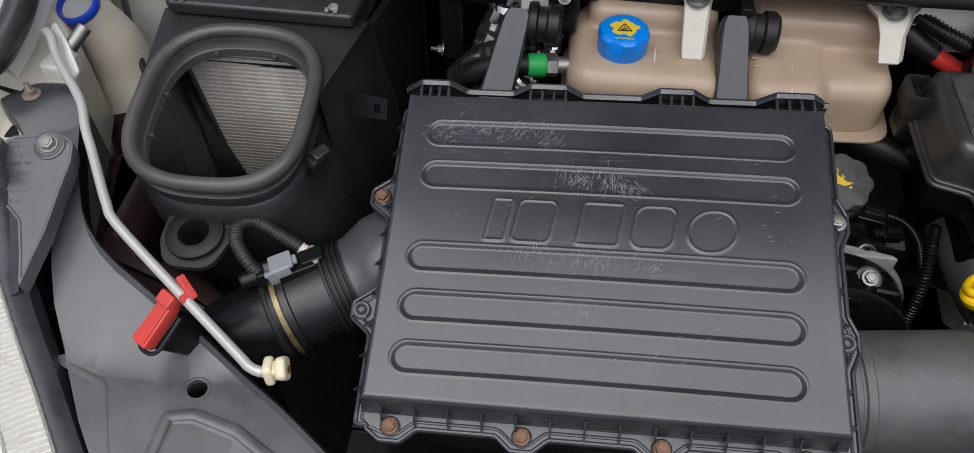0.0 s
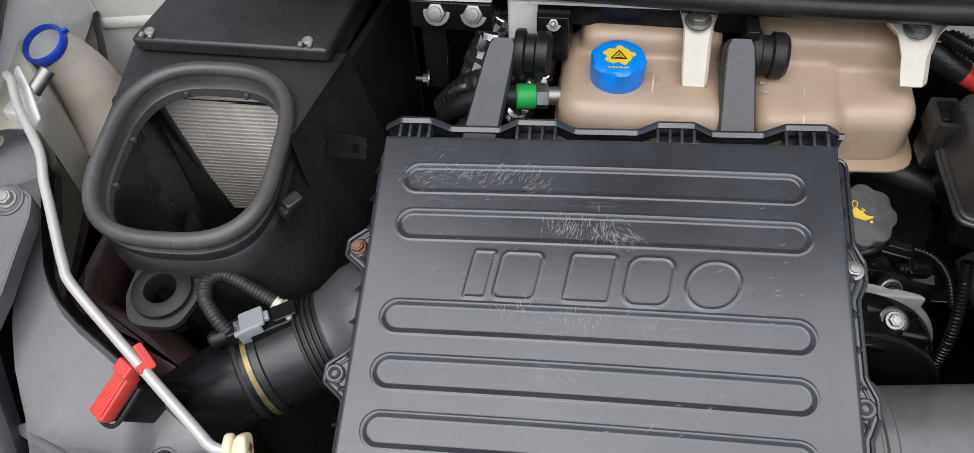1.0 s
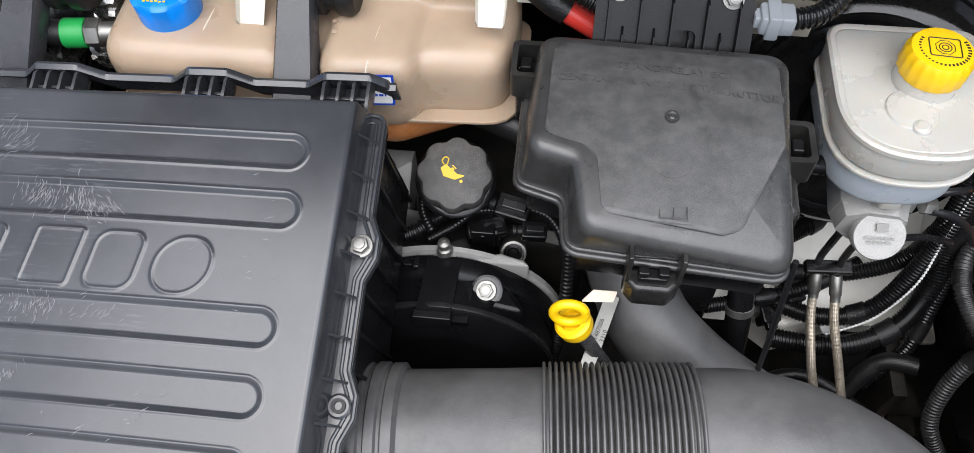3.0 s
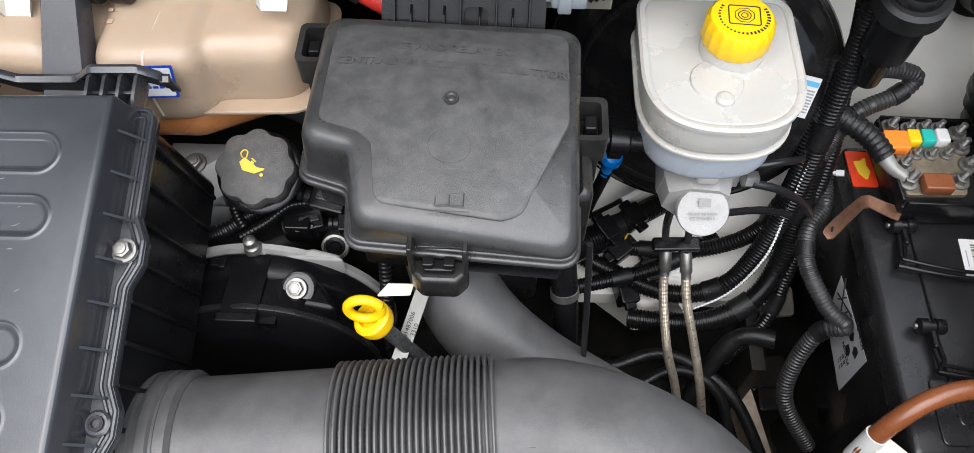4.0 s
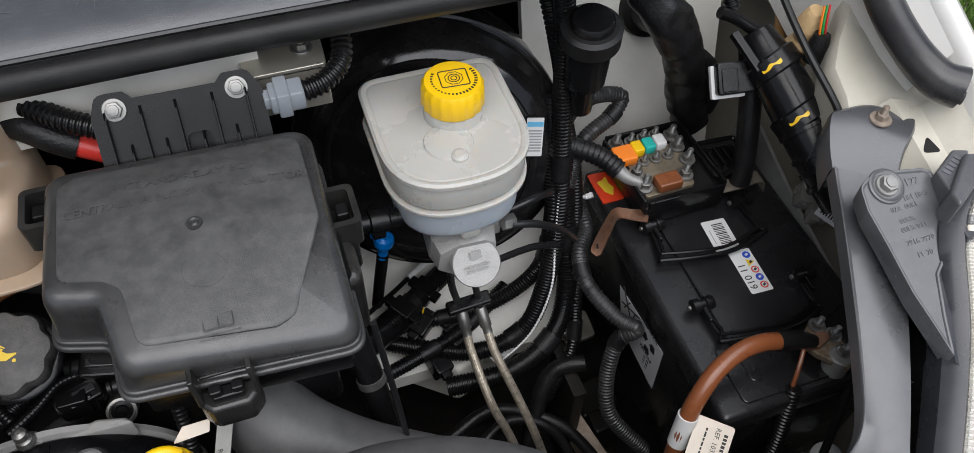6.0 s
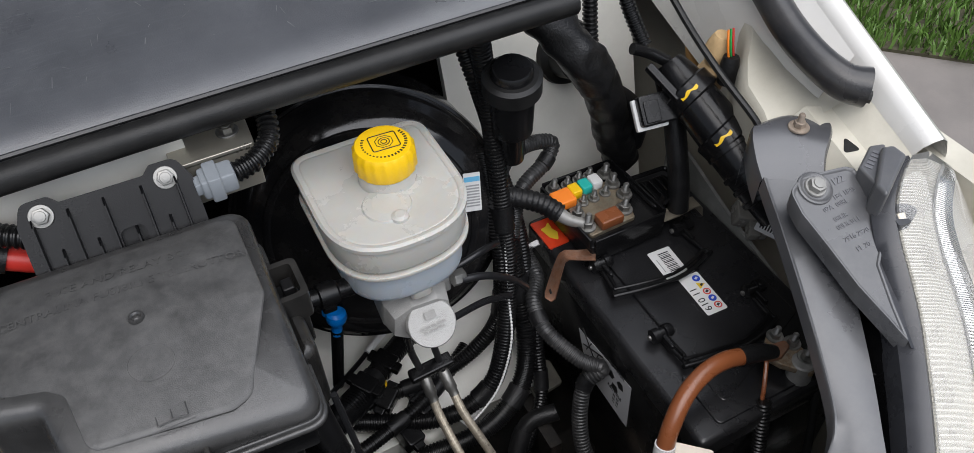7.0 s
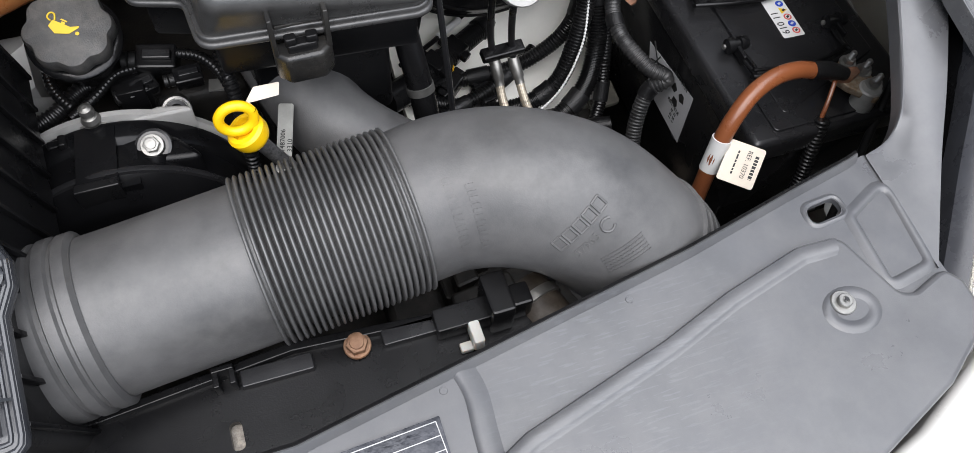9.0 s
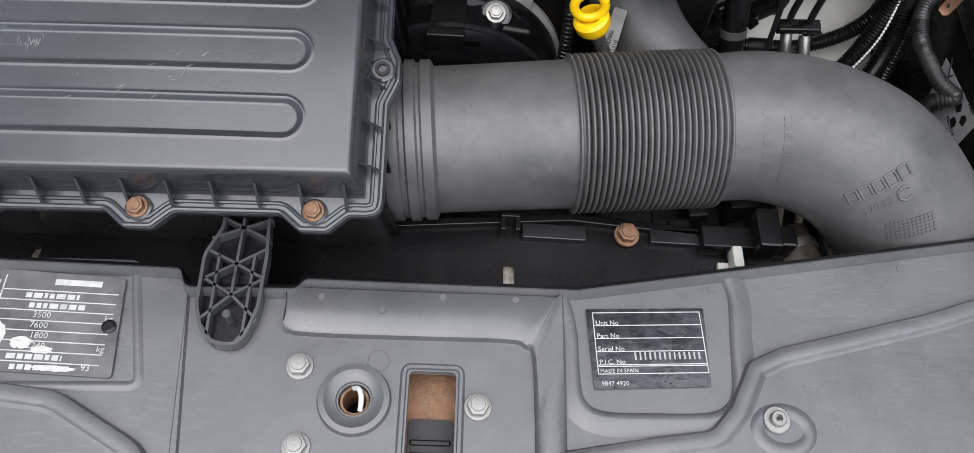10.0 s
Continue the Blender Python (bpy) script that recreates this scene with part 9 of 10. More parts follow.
def cables():
    runs = [
        ([(0.790, 0.752, 1.05), (0.797, 0.748, 0.97), (0.799, 0.738, 0.90), (0.795, 0.718, 0.83), (0.788, 0.692, 0.76), (0.766, 0.662, 0.68), (0.738, 0.645, 0.62), (0.686, 0.645, 0.585), (0.622, 0.672, 0.58), (0.56, 0.70, 0.60)], 0.0105, "black corrugated main cable conduit curving below the brake cylinder"),
        ([(0.792, 0.752, 0.88), (0.788, 0.722, 0.82), (0.782, 0.695, 0.76), (0.770, 0.690, 0.68), (0.720, 0.690, 0.62), (0.662, 0.695, 0.60), (0.585, 0.705, 0.59), (0.54, 0.72, 0.6)], 0.009, "black corrugated cable conduit behind the brake pipes"),
        ([(0.800, 0.760, 0.86), (0.806, 0.730, 0.80), (0.800, 0.698, 0.74), (0.796, 0.665, 0.67), (0.770, 0.632, 0.61), (0.715, 0.615, 0.57), (0.64, 0.62, 0.56)], 0.0115, "thick black cable conduit beside the battery"),
        ([(0.812, 0.755, 0.85), (0.818, 0.722, 0.78), (0.812, 0.690, 0.71), (0.805, 0.655, 0.65), (0.790, 0.620, 0.60), (0.75, 0.59, 0.56)], 0.008, "black cable conduit beside the battery"),
        ([(0.792, 0.72, 0.81), (0.793, 0.725, 0.838), (0.818, 0.752, 0.852), (0.850, 0.765, 0.852), (0.882, 0.766, 0.842), (0.868, 0.755, 0.828), (0.830, 0.740, 0.815), (0.806, 0.715, 0.78)], 0.0085, "looped black corrugated cable conduit"),
        ([(0.821, 0.748, 0.79), (0.825, 0.721, 0.742), (0.822, 0.690, 0.732), (0.803, 0.662, 0.728), (0.800, 0.629, 0.718), (0.818, 0.590, 0.703), (0.834, 0.573, 0.698), (0.815, 0.574, 0.682), (0.800, 0.555, 0.64), (0.800, 0.53, 0.60), (0.835, 0.50, 0.55)], 0.0088, "grey-black corrugated conduit running down the battery side"),
        ([(0.56, 0.665, 0.66), (0.60, 0.69, 0.645), (0.640, 0.722, 0.628), (0.70, 0.765, 0.61), (0.76, 0.80, 0.60)], 0.013, "thick black corrugated conduit across the chassis leg"),
        ([(0.565, 0.640, 0.60), (0.62, 0.655, 0.598), (0.68, 0.675, 0.60), (0.74, 0.71, 0.61)], 0.0085, "black corrugated conduit with clips"),
        ([(0.56, 0.60, 0.55), (0.62, 0.585, 0.54), (0.69, 0.60, 0.55), (0.76, 0.56, 0.54), (0.80, 0.50, 0.50)], 0.007, "black cable low in the engine bay"),
        ([(0.66, 0.56, 0.56), (0.70, 0.575, 0.565), (0.745, 0.555, 0.55), (0.765, 0.51, 0.50), (0.77, 0.47, 0.44)], 0.006, "black cable looping over the braided hoses"),
        ([(0.80, 0.60, 0.60), (0.76, 0.605, 0.585), (0.72, 0.56, 0.52), (0.70, 0.50, 0.45)], 0.010, "black cloth-taped cable low beside the battery tray"),
    ]
    for i, (pts, r, label) in enumerate(runs):
        t = thing("cable_conduit", pts[0], label, "cable", "chassis cables")
        smooth = i >= 8
        if i in (0, 1, 2, 6, 7):
            pts = [(x, y, z + max(0.0, 0.66 - z) * 0.4) for x, y, z in pts]
        part("conduit", tube(pts, r, 14, 8, ribs=0 if smooth else 0.0038, depth=0.10), TAPE if smooth else CABLE_GREY if i in (4, 5) else CABLE, t)
        line = spline(pts, 8)
        for k in (len(line) // 3, 2 * len(line) // 3):
            part("tape_wrap", tube([line[k], line[k + 1], line[k + 2], line[k + 3]], r * 1.1, 14, 2), TAPE, t, "black tape wrap")
    w = thing("twisted_wire", (0.775, 0.68, 0.75), "black and white twisted wire along the conduits", "wire")
    part("wire", tube([(0.789, 0.700, 0.80), (0.780, 0.676, 0.74), (0.770, 0.652, 0.69), (0.742, 0.634, 0.64), (0.70, 0.625, 0.61)], 0.0016, 8, 8, ribs=0.004, depth=0.4), PAPER, w)
    k = thing("cable_tie", (0.826, 0.721, 0.745), "white nylon cable tie round a conduit", "cable tie")
    part("band", lathe([(0.0092, -0.002), (0.0108, -0.0015), (0.0108, 0.0015), (0.0092, 0.002)], 24), PAPER, k, "", along((0.825, 0.722, 0.744), (0.823, 0.70, 0.733)))
    part("head", box(-0.003, 0.003, 0.010, 0.018, -0.003, 0.003, 0.0008, 0.0006), PAPER, k, "", along((0.825, 0.722, 0.744), (0.823, 0.70, 0.733)) @ pose(0, 0, 0, 0, 0, -60))
    s = thing("cable_sleeve", (0.715, 0.64, 0.605), "white paper sleeve round a conduit", "label")
    part("sleeve", tube([(0.722, 0.648, 0.608), (0.702, 0.645, 0.595)], 0.0125, 16, 1), PAPER, s)
    for x, y, z, rz in ((0.612, 0.700, 0.652, 40), (0.645, 0.726, 0.640, 40), (0.665, 0.672, 0.612, 20), (0.640, 0.650, 0.600, 15), (0.632, 0.695, 0.620, -50)):
        c = thing("cable_clip", (x, y, z), "black plastic cable clip on the chassis leg", "clip", "cable clips")
        part("body", joined(box(-0.011, 0.011, -0.013, 0.013, -0.010, 0.012, 0.003, 0.002), box(-0.006, 0.006, -0.020, 0.020, 0.000, 0.008, 0.002, 0.001)), BLACK, c, "", pose(x, y, z, 12, 8, rz))
    y = thing("yellow_ring", (0.636, 0.722, 0.63), "yellow locking ring on a black connector", "ring")
    part("ring", lathe([(0.0135, -0.0025), (0.0148, -0.002), (0.0148, 0.002), (0.0135, 0.0025)], 24), YELLOW, y, "", along((0.628, 0.713, 0.634), (0.66, 0.736, 0.622)))
    g = thing("connector_barrel", (0.60, 0.69, 0.645), "thick black cable connector barrel", "connector")
    part("barrel", tube([(0.545, 0.655, 0.664), (0.585, 0.682, 0.650), (0.625, 0.711, 0.635)], 0.0165, 18, 3), BLACK, g)
    q = thing("wire_lead", (0.60, 0.75, 0.62), "thin black and white wire lead", "wire")
    part("lead", tube([(0.575, 0.70, 0.665), (0.62, 0.735, 0.65), (0.66, 0.765, 0.645), (0.70, 0.78, 0.66)], 0.003, 8, 5), BLACK, q)
    part("pale_sleeve", tube([(0.632, 0.744, 0.649), (0.665, 0.767, 0.645)], 0.0042, 8, 1), PAPER, q)


cables()


def chassis():
    t = thing("chassis_leg", (0.72, 0.75, 0.50), "dusty white chassis leg below the brake servo", "chassis", kind="structure")
    part("box_section", prism(rounded([(0.585, 0.70), (0.66, 0.64), (0.80, 0.70), (0.83, 0.86), (0.60, 0.88)], 0.012), 0.52, 0.590, 0.008, 3), BULKHEAD, t)
    rows = []
    for y, z0, z1 in ((0.655, 0.585, 0.582), (0.69, 0.597, 0.60), (0.74, 0.615, 0.63), (0.79, 0.64, 0.67), (0.84, 0.668, 0.72)):
        rows.append([(0.575, y, z0), (0.66, y, z0 + 0.004), (0.75, y, z1), (0.805, y - 0.01, z1 + 0.012), (0.805, y, z1 - 0.02), (0.575, y, z0 - 0.02)])
    part("sloping_panel", loft(rows), BULKHEAD, t, "sloping white inner panel")
    b = thing("rusty_bracket", (0.80, 0.60, 0.55), "dirty steel bracket beside the battery tray", "bracket")
    part("sheet", prism(rounded([(0.790, 0.632), (0.830, 0.636), (0.832, 0.672), (0.797, 0.680)], 0.006), 0.585, 0.59, 0.001), mat("dirty_steel", (0.11, 0.105, 0.09), 0.5, metal=0.3, var=0.4, scale=40, dust=0.4, dustcol=(0.16, 0.14, 0.11)), b)
    part("hole_rim", lathe([(0.005, 0.0), (0.008, 0.0), (0.008, 0.002), (0.005, 0.002)], 16, False), STEEL, b, "", Matrix.Translation((0.801, 0.652, 0.59)))
    part("leg", prism(rounded([(0.775, 0.57), (0.79, 0.57), (0.79, 0.64), (0.775, 0.64)], 0.002), 0.40, 0.586), ENGINE, b)
    r = thing("chassis_rail", (0.76, 0.48, 0.40), "rusty pale chassis rail deep in the engine bay", "chassis rail")
    part("rail", loft([[(0.775, 0.60, 0.50), (0.795, 0.60, 0.50), (0.795, 0.60, 0.46), (0.775, 0.60, 0.46)], [(0.83, 0.42, 0.44), (0.85, 0.42, 0.44), (0.85, 0.42, 0.40), (0.83, 0.42, 0.40)]]), mat("rusty_pale_paint", (0.4, 0.33, 0.26), 0.6, var=0.4, scale=30, grain=0.4, dust=0.5, dustcol=(0.2, 0.11, 0.06)), r)
    g = thing("gearbox_top", (0.68, 0.50, 0.38), "oily cast engine parts deep in the bay", "engine")
    rnd = random.Random(11)
    for i in range(26):
        x, y = rnd.uniform(0.58, 0.84), rnd.uniform(0.42, 0.62)
        s = rnd.uniform(0.012, 0.03)
        part("casting_lug", prism(rounded([(x - s, y - s), (x + s, y - s * 0.7), (x + s * 0.8, y + s), (x - s, y + s * 0.8)], s * 0.3), 0.36, rnd.uniform(0.40, 0.48), 0.004, 2), ENGINE, g)
    part("casting", prism(rounded([(0.5, 0.36), (0.85, 0.36), (0.85, 0.66), (0.5, 0.66)], 0.03), 0.34, 0.40, 0.01, 3), ENGINE, g)
    h = thing("black_shelf", (0.84, 0.42, 0.50), "black plastic bracket in front of the battery tray", "bracket")
    part("shelf", joined(box(0.76, 0.86, 0.415, 0.450, 0.52, 0.55, 0.004, 0.002), box(0.78, 0.83, 0.44, 0.48, 0.50, 0.56, 0.004, 0.002)), BLACK, h)
    bolt(h, (0.80, 0.425, 0.55), (0, 0, 1), 1.2)
    d = thing("round_cap", (0.995, 0.412, 0.607), "white round plastic cap on the side panel", "cap")
    part("disc", lathe([(0.016, 0), (0.0165, 0.003), (0.014, 0.005), (0.005, 0.005), (0.0045, 0.009), (0.003, 0.0095)], 28), PAPER, d, "", along((0.995, 0.412, 0.607), (0.95, 0.38, 0.70)))


chassis()


# ---- battery, its fuse carrier and leads ----
def battery_details():
    t = bpy.data.objects["car_battery"]
    part("inner_cover", prism(rounded([(0.885, 0.455), (1.015, 0.505), (1.015, 0.735), (0.885, 0.735)], 0.006), 0.757, 0.7605, 0.0015, 2), SATIN, t)
    part("front_recess", prism(rounded([(0.868, 0.441), (0.99, 0.441), (0.99, 0.480), (0.868, 0.50)], 0.006), 0.7572, 0.7592, 0.001, 2), SATIN, t)


    def handle(hinges, corners, z):
        (xa, ya), (xb, yb) = hinges
        line = [(xa, ya, z), (corners[0][0], corners[0][1] + 0.006, z + 0.003), (*corners[0], z + 0.004), (*corners[1], z + 0.0045), (*corners[2], z + 0.004), (corners[2][0] + 0.001, corners[2][1] + 0.006, z + 0.003), (xb, yb, z)]
        h = part("handle", tube(line, 0.0026, 10, 5), BLACK, t, "folded black carry handle")
        part("second_bar", tube([(x + (0.925 - x) * 0.07, y + 0.006, zz + 0.002) for x, y, zz in line], 0.0019, 8, 5), BLACK, h)
        for x, y in hinges:
            part("hinge_knob", lathe([(0.0065, -0.012), (0.0072, -0.010), (0.0072, -0.004), (0.0052, -0.003), (0.0052, 0.002), (0.0072, 0.003), (0.0072, 0.010), (0.003, 0.012)], 18), BLACK, h, "", along((x, y, z + 0.006), (x - 0.05, y, z + 0.006)))
            part("hinge_arm", box(x - 0.0015, x + 0.0035, y - 0.020, y + 0.004, z - 0.004, z + 0.008, 0.002, 0.0015), BLACK, h)
            part("hinge_pin", lathe([(0.0026, 0.0), (0.0026, 0.004), (0.0015, 0.0046)], 12), STEEL, h, "", along((x - 0.010, y, z + 0.006), (x - 0.05, y, z + 0.006)))
    handle(((0.874, 0.646), (0.979, 0.648)), ((0.867, 0.603), (0.932, 0.592), (0.982, 0.604)), 0.763)
    handle(((0.876, 0.543), (0.990, 0.544)), ((0.878, 0.501), (0.942, 0.494), (0.985, 0.504)), 0.763)
    # labels
    m = pose(0.9405, 0.618, 0.7608, 0, 0, -3)
    l1 = part("label", prism(rect(-0.0135, 0.0135, -0.020, 0.020, 0.002), 0, 0.0004), PAPER, t, "white barcode label", m)
    part("barcode", bars([(-0.004, 0.0085, -0.012 + i * 0.0021, -0.012 + i * 0.0021 + (0.0008 if i % 3 else 0.0013)) for i in range(13)], 0.0002), INK, l1, "", m @ pose(0, 0, 0.0004))
    part("small_print", bars([(-0.0095, -0.0085, -0.010, 0.008)], 0.0002), GREYINK, l1, "", m @ pose(0, 0, 0.0004))
    m = pose(0.947, 0.568, 0.7608, 0, 0, -2)
    l2 = part("label", prism(rect(-0.012, 0.012, -0.0265, 0.0265, 0.002), 0, 0.0004), PAPER, t, "white label with number and hazard signs", m)
    part("number", letters("610 11", 0.0115, 0.0001), INK, l2, "", m @ pose(-0.0058, -0.006, 0.0006, 0, 0, 90))
    cols = (NAVY, ICON, RED, NAVY, RED)
    for i, c in enumerate(cols):
        y = 0.019 - i * 0.0095
        if i == 1:
            bm = prism([(-0.0045, -0.004), (0.0045, -0.004), (0.0, 0.0042)], 0, 0.0002)
        else:
            bm = lathe([(0.0042, 0), (0.0042, 0.0002)], 18)
        sg = part("hazard_sign", bm, c, l2, "", m @ pose(0.0055, y, 0.0004, 0, 0, -90))
        if i != 1:
            part("sign_face", lathe([(0.0028, 0.0002), (0.0028, 0.0003)], 16), PAPER if c is RED else NAVY, l2, "", m @ pose(0.0055, y, 0.0004))
        part("sign_mark", bars([(-0.0012, 0.0012, -0.0018, 0.0018)], 0.0001), INK if c is not NAVY else PAPER, l2, "", m @ pose(0.0055, y, 0.00075, 0, 0, -60))
    sl = part("side_label", prism([(-0.048, 0.013), (-0.026, -0.041), (0.053, -0.044), (0.050, 0.028)], 0, 0.0005), mat("grey_white_label", (0.42, 0.42, 0.43), 0.4, var=0.08, grain=0.0), t, "silver recycling label on the side", axes((0.8444, 0.585, 0.678), (0, -1, 0), (0, 0, 1)))
    sm = axes((0.8438, 0.585, 0.676), (0, -1, 0), (0, 0, 1))
    arrows = []
    for i in range(3):
        a = 2 * math.pi * i / 3 + 0.5
        c1 = (0.025 + 0.010 * math.cos(a), 0.006 + 0.010 * math.sin(a))
        arrows.append(prism([(c1[0] + 0.0065 * math.cos(a + b), c1[1] + 0.0065 * math.sin(a + b)) for b in (0.6, 1.5, 2.6, 3.9, 5.3)], 0, 0.0002))
    part("recycling_sign", joined(*arrows), INK, sl, "", sm)
    part("print_block", bars([(0.022 + 0.0022 * i, 0.0236 + 0.0022 * i, -0.030 + 0.0022 * j, -0.0284 + 0.0022 * j) for i in range(7) for j in range(7) if (i * 5 + j * 3 + i * j) % 3], 0.0002), INK, sl, "", sm)
    part("print", letters("RETURN", 0.0075, 0.0002), INK, sl, "", sm @ pose(0.024, 0.028, 0.0002))
    part("print", letters("RECYCLE", 0.0062, 0.0002), INK, sl, "", sm @ pose(0.026, -0.010, 0.0002))
    part("crossed_sign", joined(*[tube([(a, b, 0), (c, d, 0)], 0.0009, 6, 1) for a, b, c, d in ((-0.04, 0.024, 0.0, -0.016), (-0.036, 0.0, 0.0, 0.02), (-0.030, -0.002, -0.022, 0.018), (-0.014, -0.010, -0.008, 0.016))]), INK, sl, "", sm)
    red = part("warning_label", prism(rounded([(0.842, 0.740), (0.843, 0.697), (0.868, 0.697), (0.866, 0.739)], 0.002), 0.7565, 0.7585), mat("red_warning_print", (0.6, 0.045, 0.012), 0.4, var=0.15, scale=60), t, "red and yellow warning label")
    part("flame_print", prism(rounded([(0.848, 0.727), (0.851, 0.712), (0.858, 0.704), (0.863, 0.715), (0.860, 0.722), (0.861, 0.733), (0.855, 0.728)], 0.002), 0.7585, 0.7588), ICON, red, "yellow flame print")


battery_details()


def fuse_carrier():
    t = thing("battery_fuse_carrier", (0.92, 0.70, 0.757), "open black fuse carrier with studs and coloured fuses on the battery", "fuse carrier")
    base = rounded([(0.866, 0.652), (0.958, 0.652), (0.952, 0.750), (0.861, 0.752)], 0.003, 2)
    part("tray", prism(base, 0.765, 0.790, 0.002, 2, True), BLACK, t, "black plastic tray")
    for a, b in zip(base, base[1:] + base[:1]):
        d = Vector((b[0] - a[0], b[1] - a[1]))
        if d.length > 0.02:
            n = Vector((-d.y, d.x)).normalized() * 0.0015
            part("tray_wall", prism([(a[0] - n.x, a[1] - n.y), (b[0] - n.x, b[1] - n.y), (b[0] + n.x, b[1] + n.y), (a[0] + n.x, a[1] + n.y)], 0.786, 0.800, 0.0008, 2), BLACK, t)
    wing_ = rounded([(0.957, 0.668), (1.003, 0.682), (1.0, 0.713), (0.955, 0.716)], 0.004, 3)
    part("side_tray", prism(wing_, 0.768, 0.786, 0.002, 2, True), BLACK, t)
    loop = [(x, y, 0.793) for x, y in inset(wing_, -0.002) if True]
    part("side_rim", tube(loop + loop[:1], 0.0028, 8, 1), BLACK, t)
    for i in range(4):
        part("side_slat", box(0.964 + i * 0.009, 0.966 + i * 0.009, 0.684, 0.708, 0.786, 0.792, 0.0005, 0.0005), BLACK, t)
    part("bus_plate", prism(rounded([(0.872, 0.664), (0.928, 0.666), (0.938, 0.700), (0.938, 0.722), (0.925, 0.729), (0.872, 0.729)], 0.004), 0.790, 0.7945, 0.001, 2), mat("oxidised_brass_plate", (0.2, 0.155, 0.105), 0.5, metal=0.5, var=0.5, scale=45, grain=0.4, dust=0.6, dustcol=(0.26, 0.27, 0.22)), t, "oxidised brass plate")
    for x, y, s in ((0.872, 0.742, 1.25), (0.889, 0.741, 1.0), (0.904, 0.742, 1.0), (0.918, 0.742, 1.0), (0.935, 0.736, 1.25), (0.934, 0.719, 1.2), (0.890, 0.710, 0.9), (0.904, 0.710, 0.9), (0.919, 0.711, 0.9), (0.936, 0.699, 1.25), (0.875, 0.697, 1.2), (0.875, 0.678, 1.4), (0.923, 0.680, 1.3)):
        bolt(t, (x, y, 0.795), (0.05, -0.06, 1), s, NUT_STUD, "zinc stud and nut")
    for x, y, c, lab, w, d in ((0.871, 0.720, ORANGE, "orange fuse", 0.0115, 0.011), (0.8885, 0.725, YELLOW, "yellow fuse", 0.0062, 0.008), (0.902, 0.726, TEAL, "teal fuse", 0.0062, 0.008), (0.9155, 0.727, PAPER, "white fuse", 0.0062, 0.008), (0.899, 0.673, BROWN, "brown fuse", 0.0135, 0.009)):
        part("fuse", box(x - w, x + w, y - d, y + d, 0.7945, 0.806, 0.0025, 0.0018), c, t, lab)
    s = thing("copper_strap", (0.83, 0.655, 0.74), "tarnished copper strap hanging over the battery edge", "strap")
    loops = []
    for (xa, ya, za), (xb, yb, zb) in (((0.875, 0.658, 0.779), (0.866, 0.644, 0.779)), ((0.858, 0.664, 0.780), (0.852, 0.651, 0.780)), ((0.845, 0.6705, 0.7805), (0.842, 0.657, 0.7805)), ((0.839, 0.671, 0.7785), (0.8375, 0.6575, 0.7785)), ((0.8355, 0.670, 0.774), (0.8355, 0.6565, 0.774)),
            ((0.829, 0.6665, 0.765), (0.831, 0.6535, 0.765)), ((0.8205, 0.661, 0.754), (0.824, 0.6475, 0.754)), ((0.813, 0.655, 0.7455), (0.8185, 0.6435, 0.7445)), ((0.811, 0.651, 0.7425), (0.8145, 0.6445, 0.7415))):
        loops.append([(xa, ya, za), (xb, yb, zb), (xb - 0.001, yb, zb + 0.0018), (xa - 0.001, ya, za + 0.0018)])
    part("slot", box(-0.003, 0.003, -0.0012, 0.0012, 0.0, 0.0004, 0.0008, 0.0002), INK, s, "dark slot near the strap end", axes((0.8165, 0.6505, 0.7515), (0.3, 0.9, 0.1), (-0.7, 0.3, -0.65)))
    part("strip", loft(loops), COPPER, s)
    k = thing("bus_strap", (0.99, 0.66, 0.765), "dull metal strap across the battery top", "strap")
    loops = []
    for (xa, ya, za), (xb, yb, zb) in (((0.955, 0.672, 0.778), (0.948, 0.657, 0.778)), ((0.985, 0.671, 0.7785), (0.980, 0.655, 0.7785)), ((1.004, 0.673, 0.779), (1.001, 0.657, 0.779)), ((1.0105, 0.673, 0.7775), (1.010, 0.657, 0.7775)), ((1.013, 0.6725, 0.773), (1.013, 0.6565, 0.773)), ((1.014, 0.671, 0.762), (1.014, 0.655, 0.762))):
        loops.append([(xa, ya, za), (xb, yb, zb), (xb, yb, zb + 0.0016), (xa, ya, za + 0.0016)])
    part("strip", loft(loops), mat("dull_brass", (0.24, 0.21, 0.165), 0.45, metal=0.6, var=0.3, scale=40, dust=0.3), k)
    p = thing("positive_cable", (0.85, 0.70, 0.80), "thick black positive cable with a crimped lug", "cable")
    part("cable", tube([(0.795, 0.735, 0.83), (0.815, 0.725, 0.826), (0.838, 0.712, 0.818), (0.853, 0.697, 0.808)], 0.011, 16, 6, ribs=0.006, depth=0.08), TAPE, p)
    part("lug", tube([(0.850, 0.700, 0.810), (0.860, 0.688, 0.803), (0.873, 0.679, 0.800)], 0.008, 12, 3, radii=[0.0085, 0.0065, 0.005]), DULL, p, "crimped tin lug")


fuse_carrier()


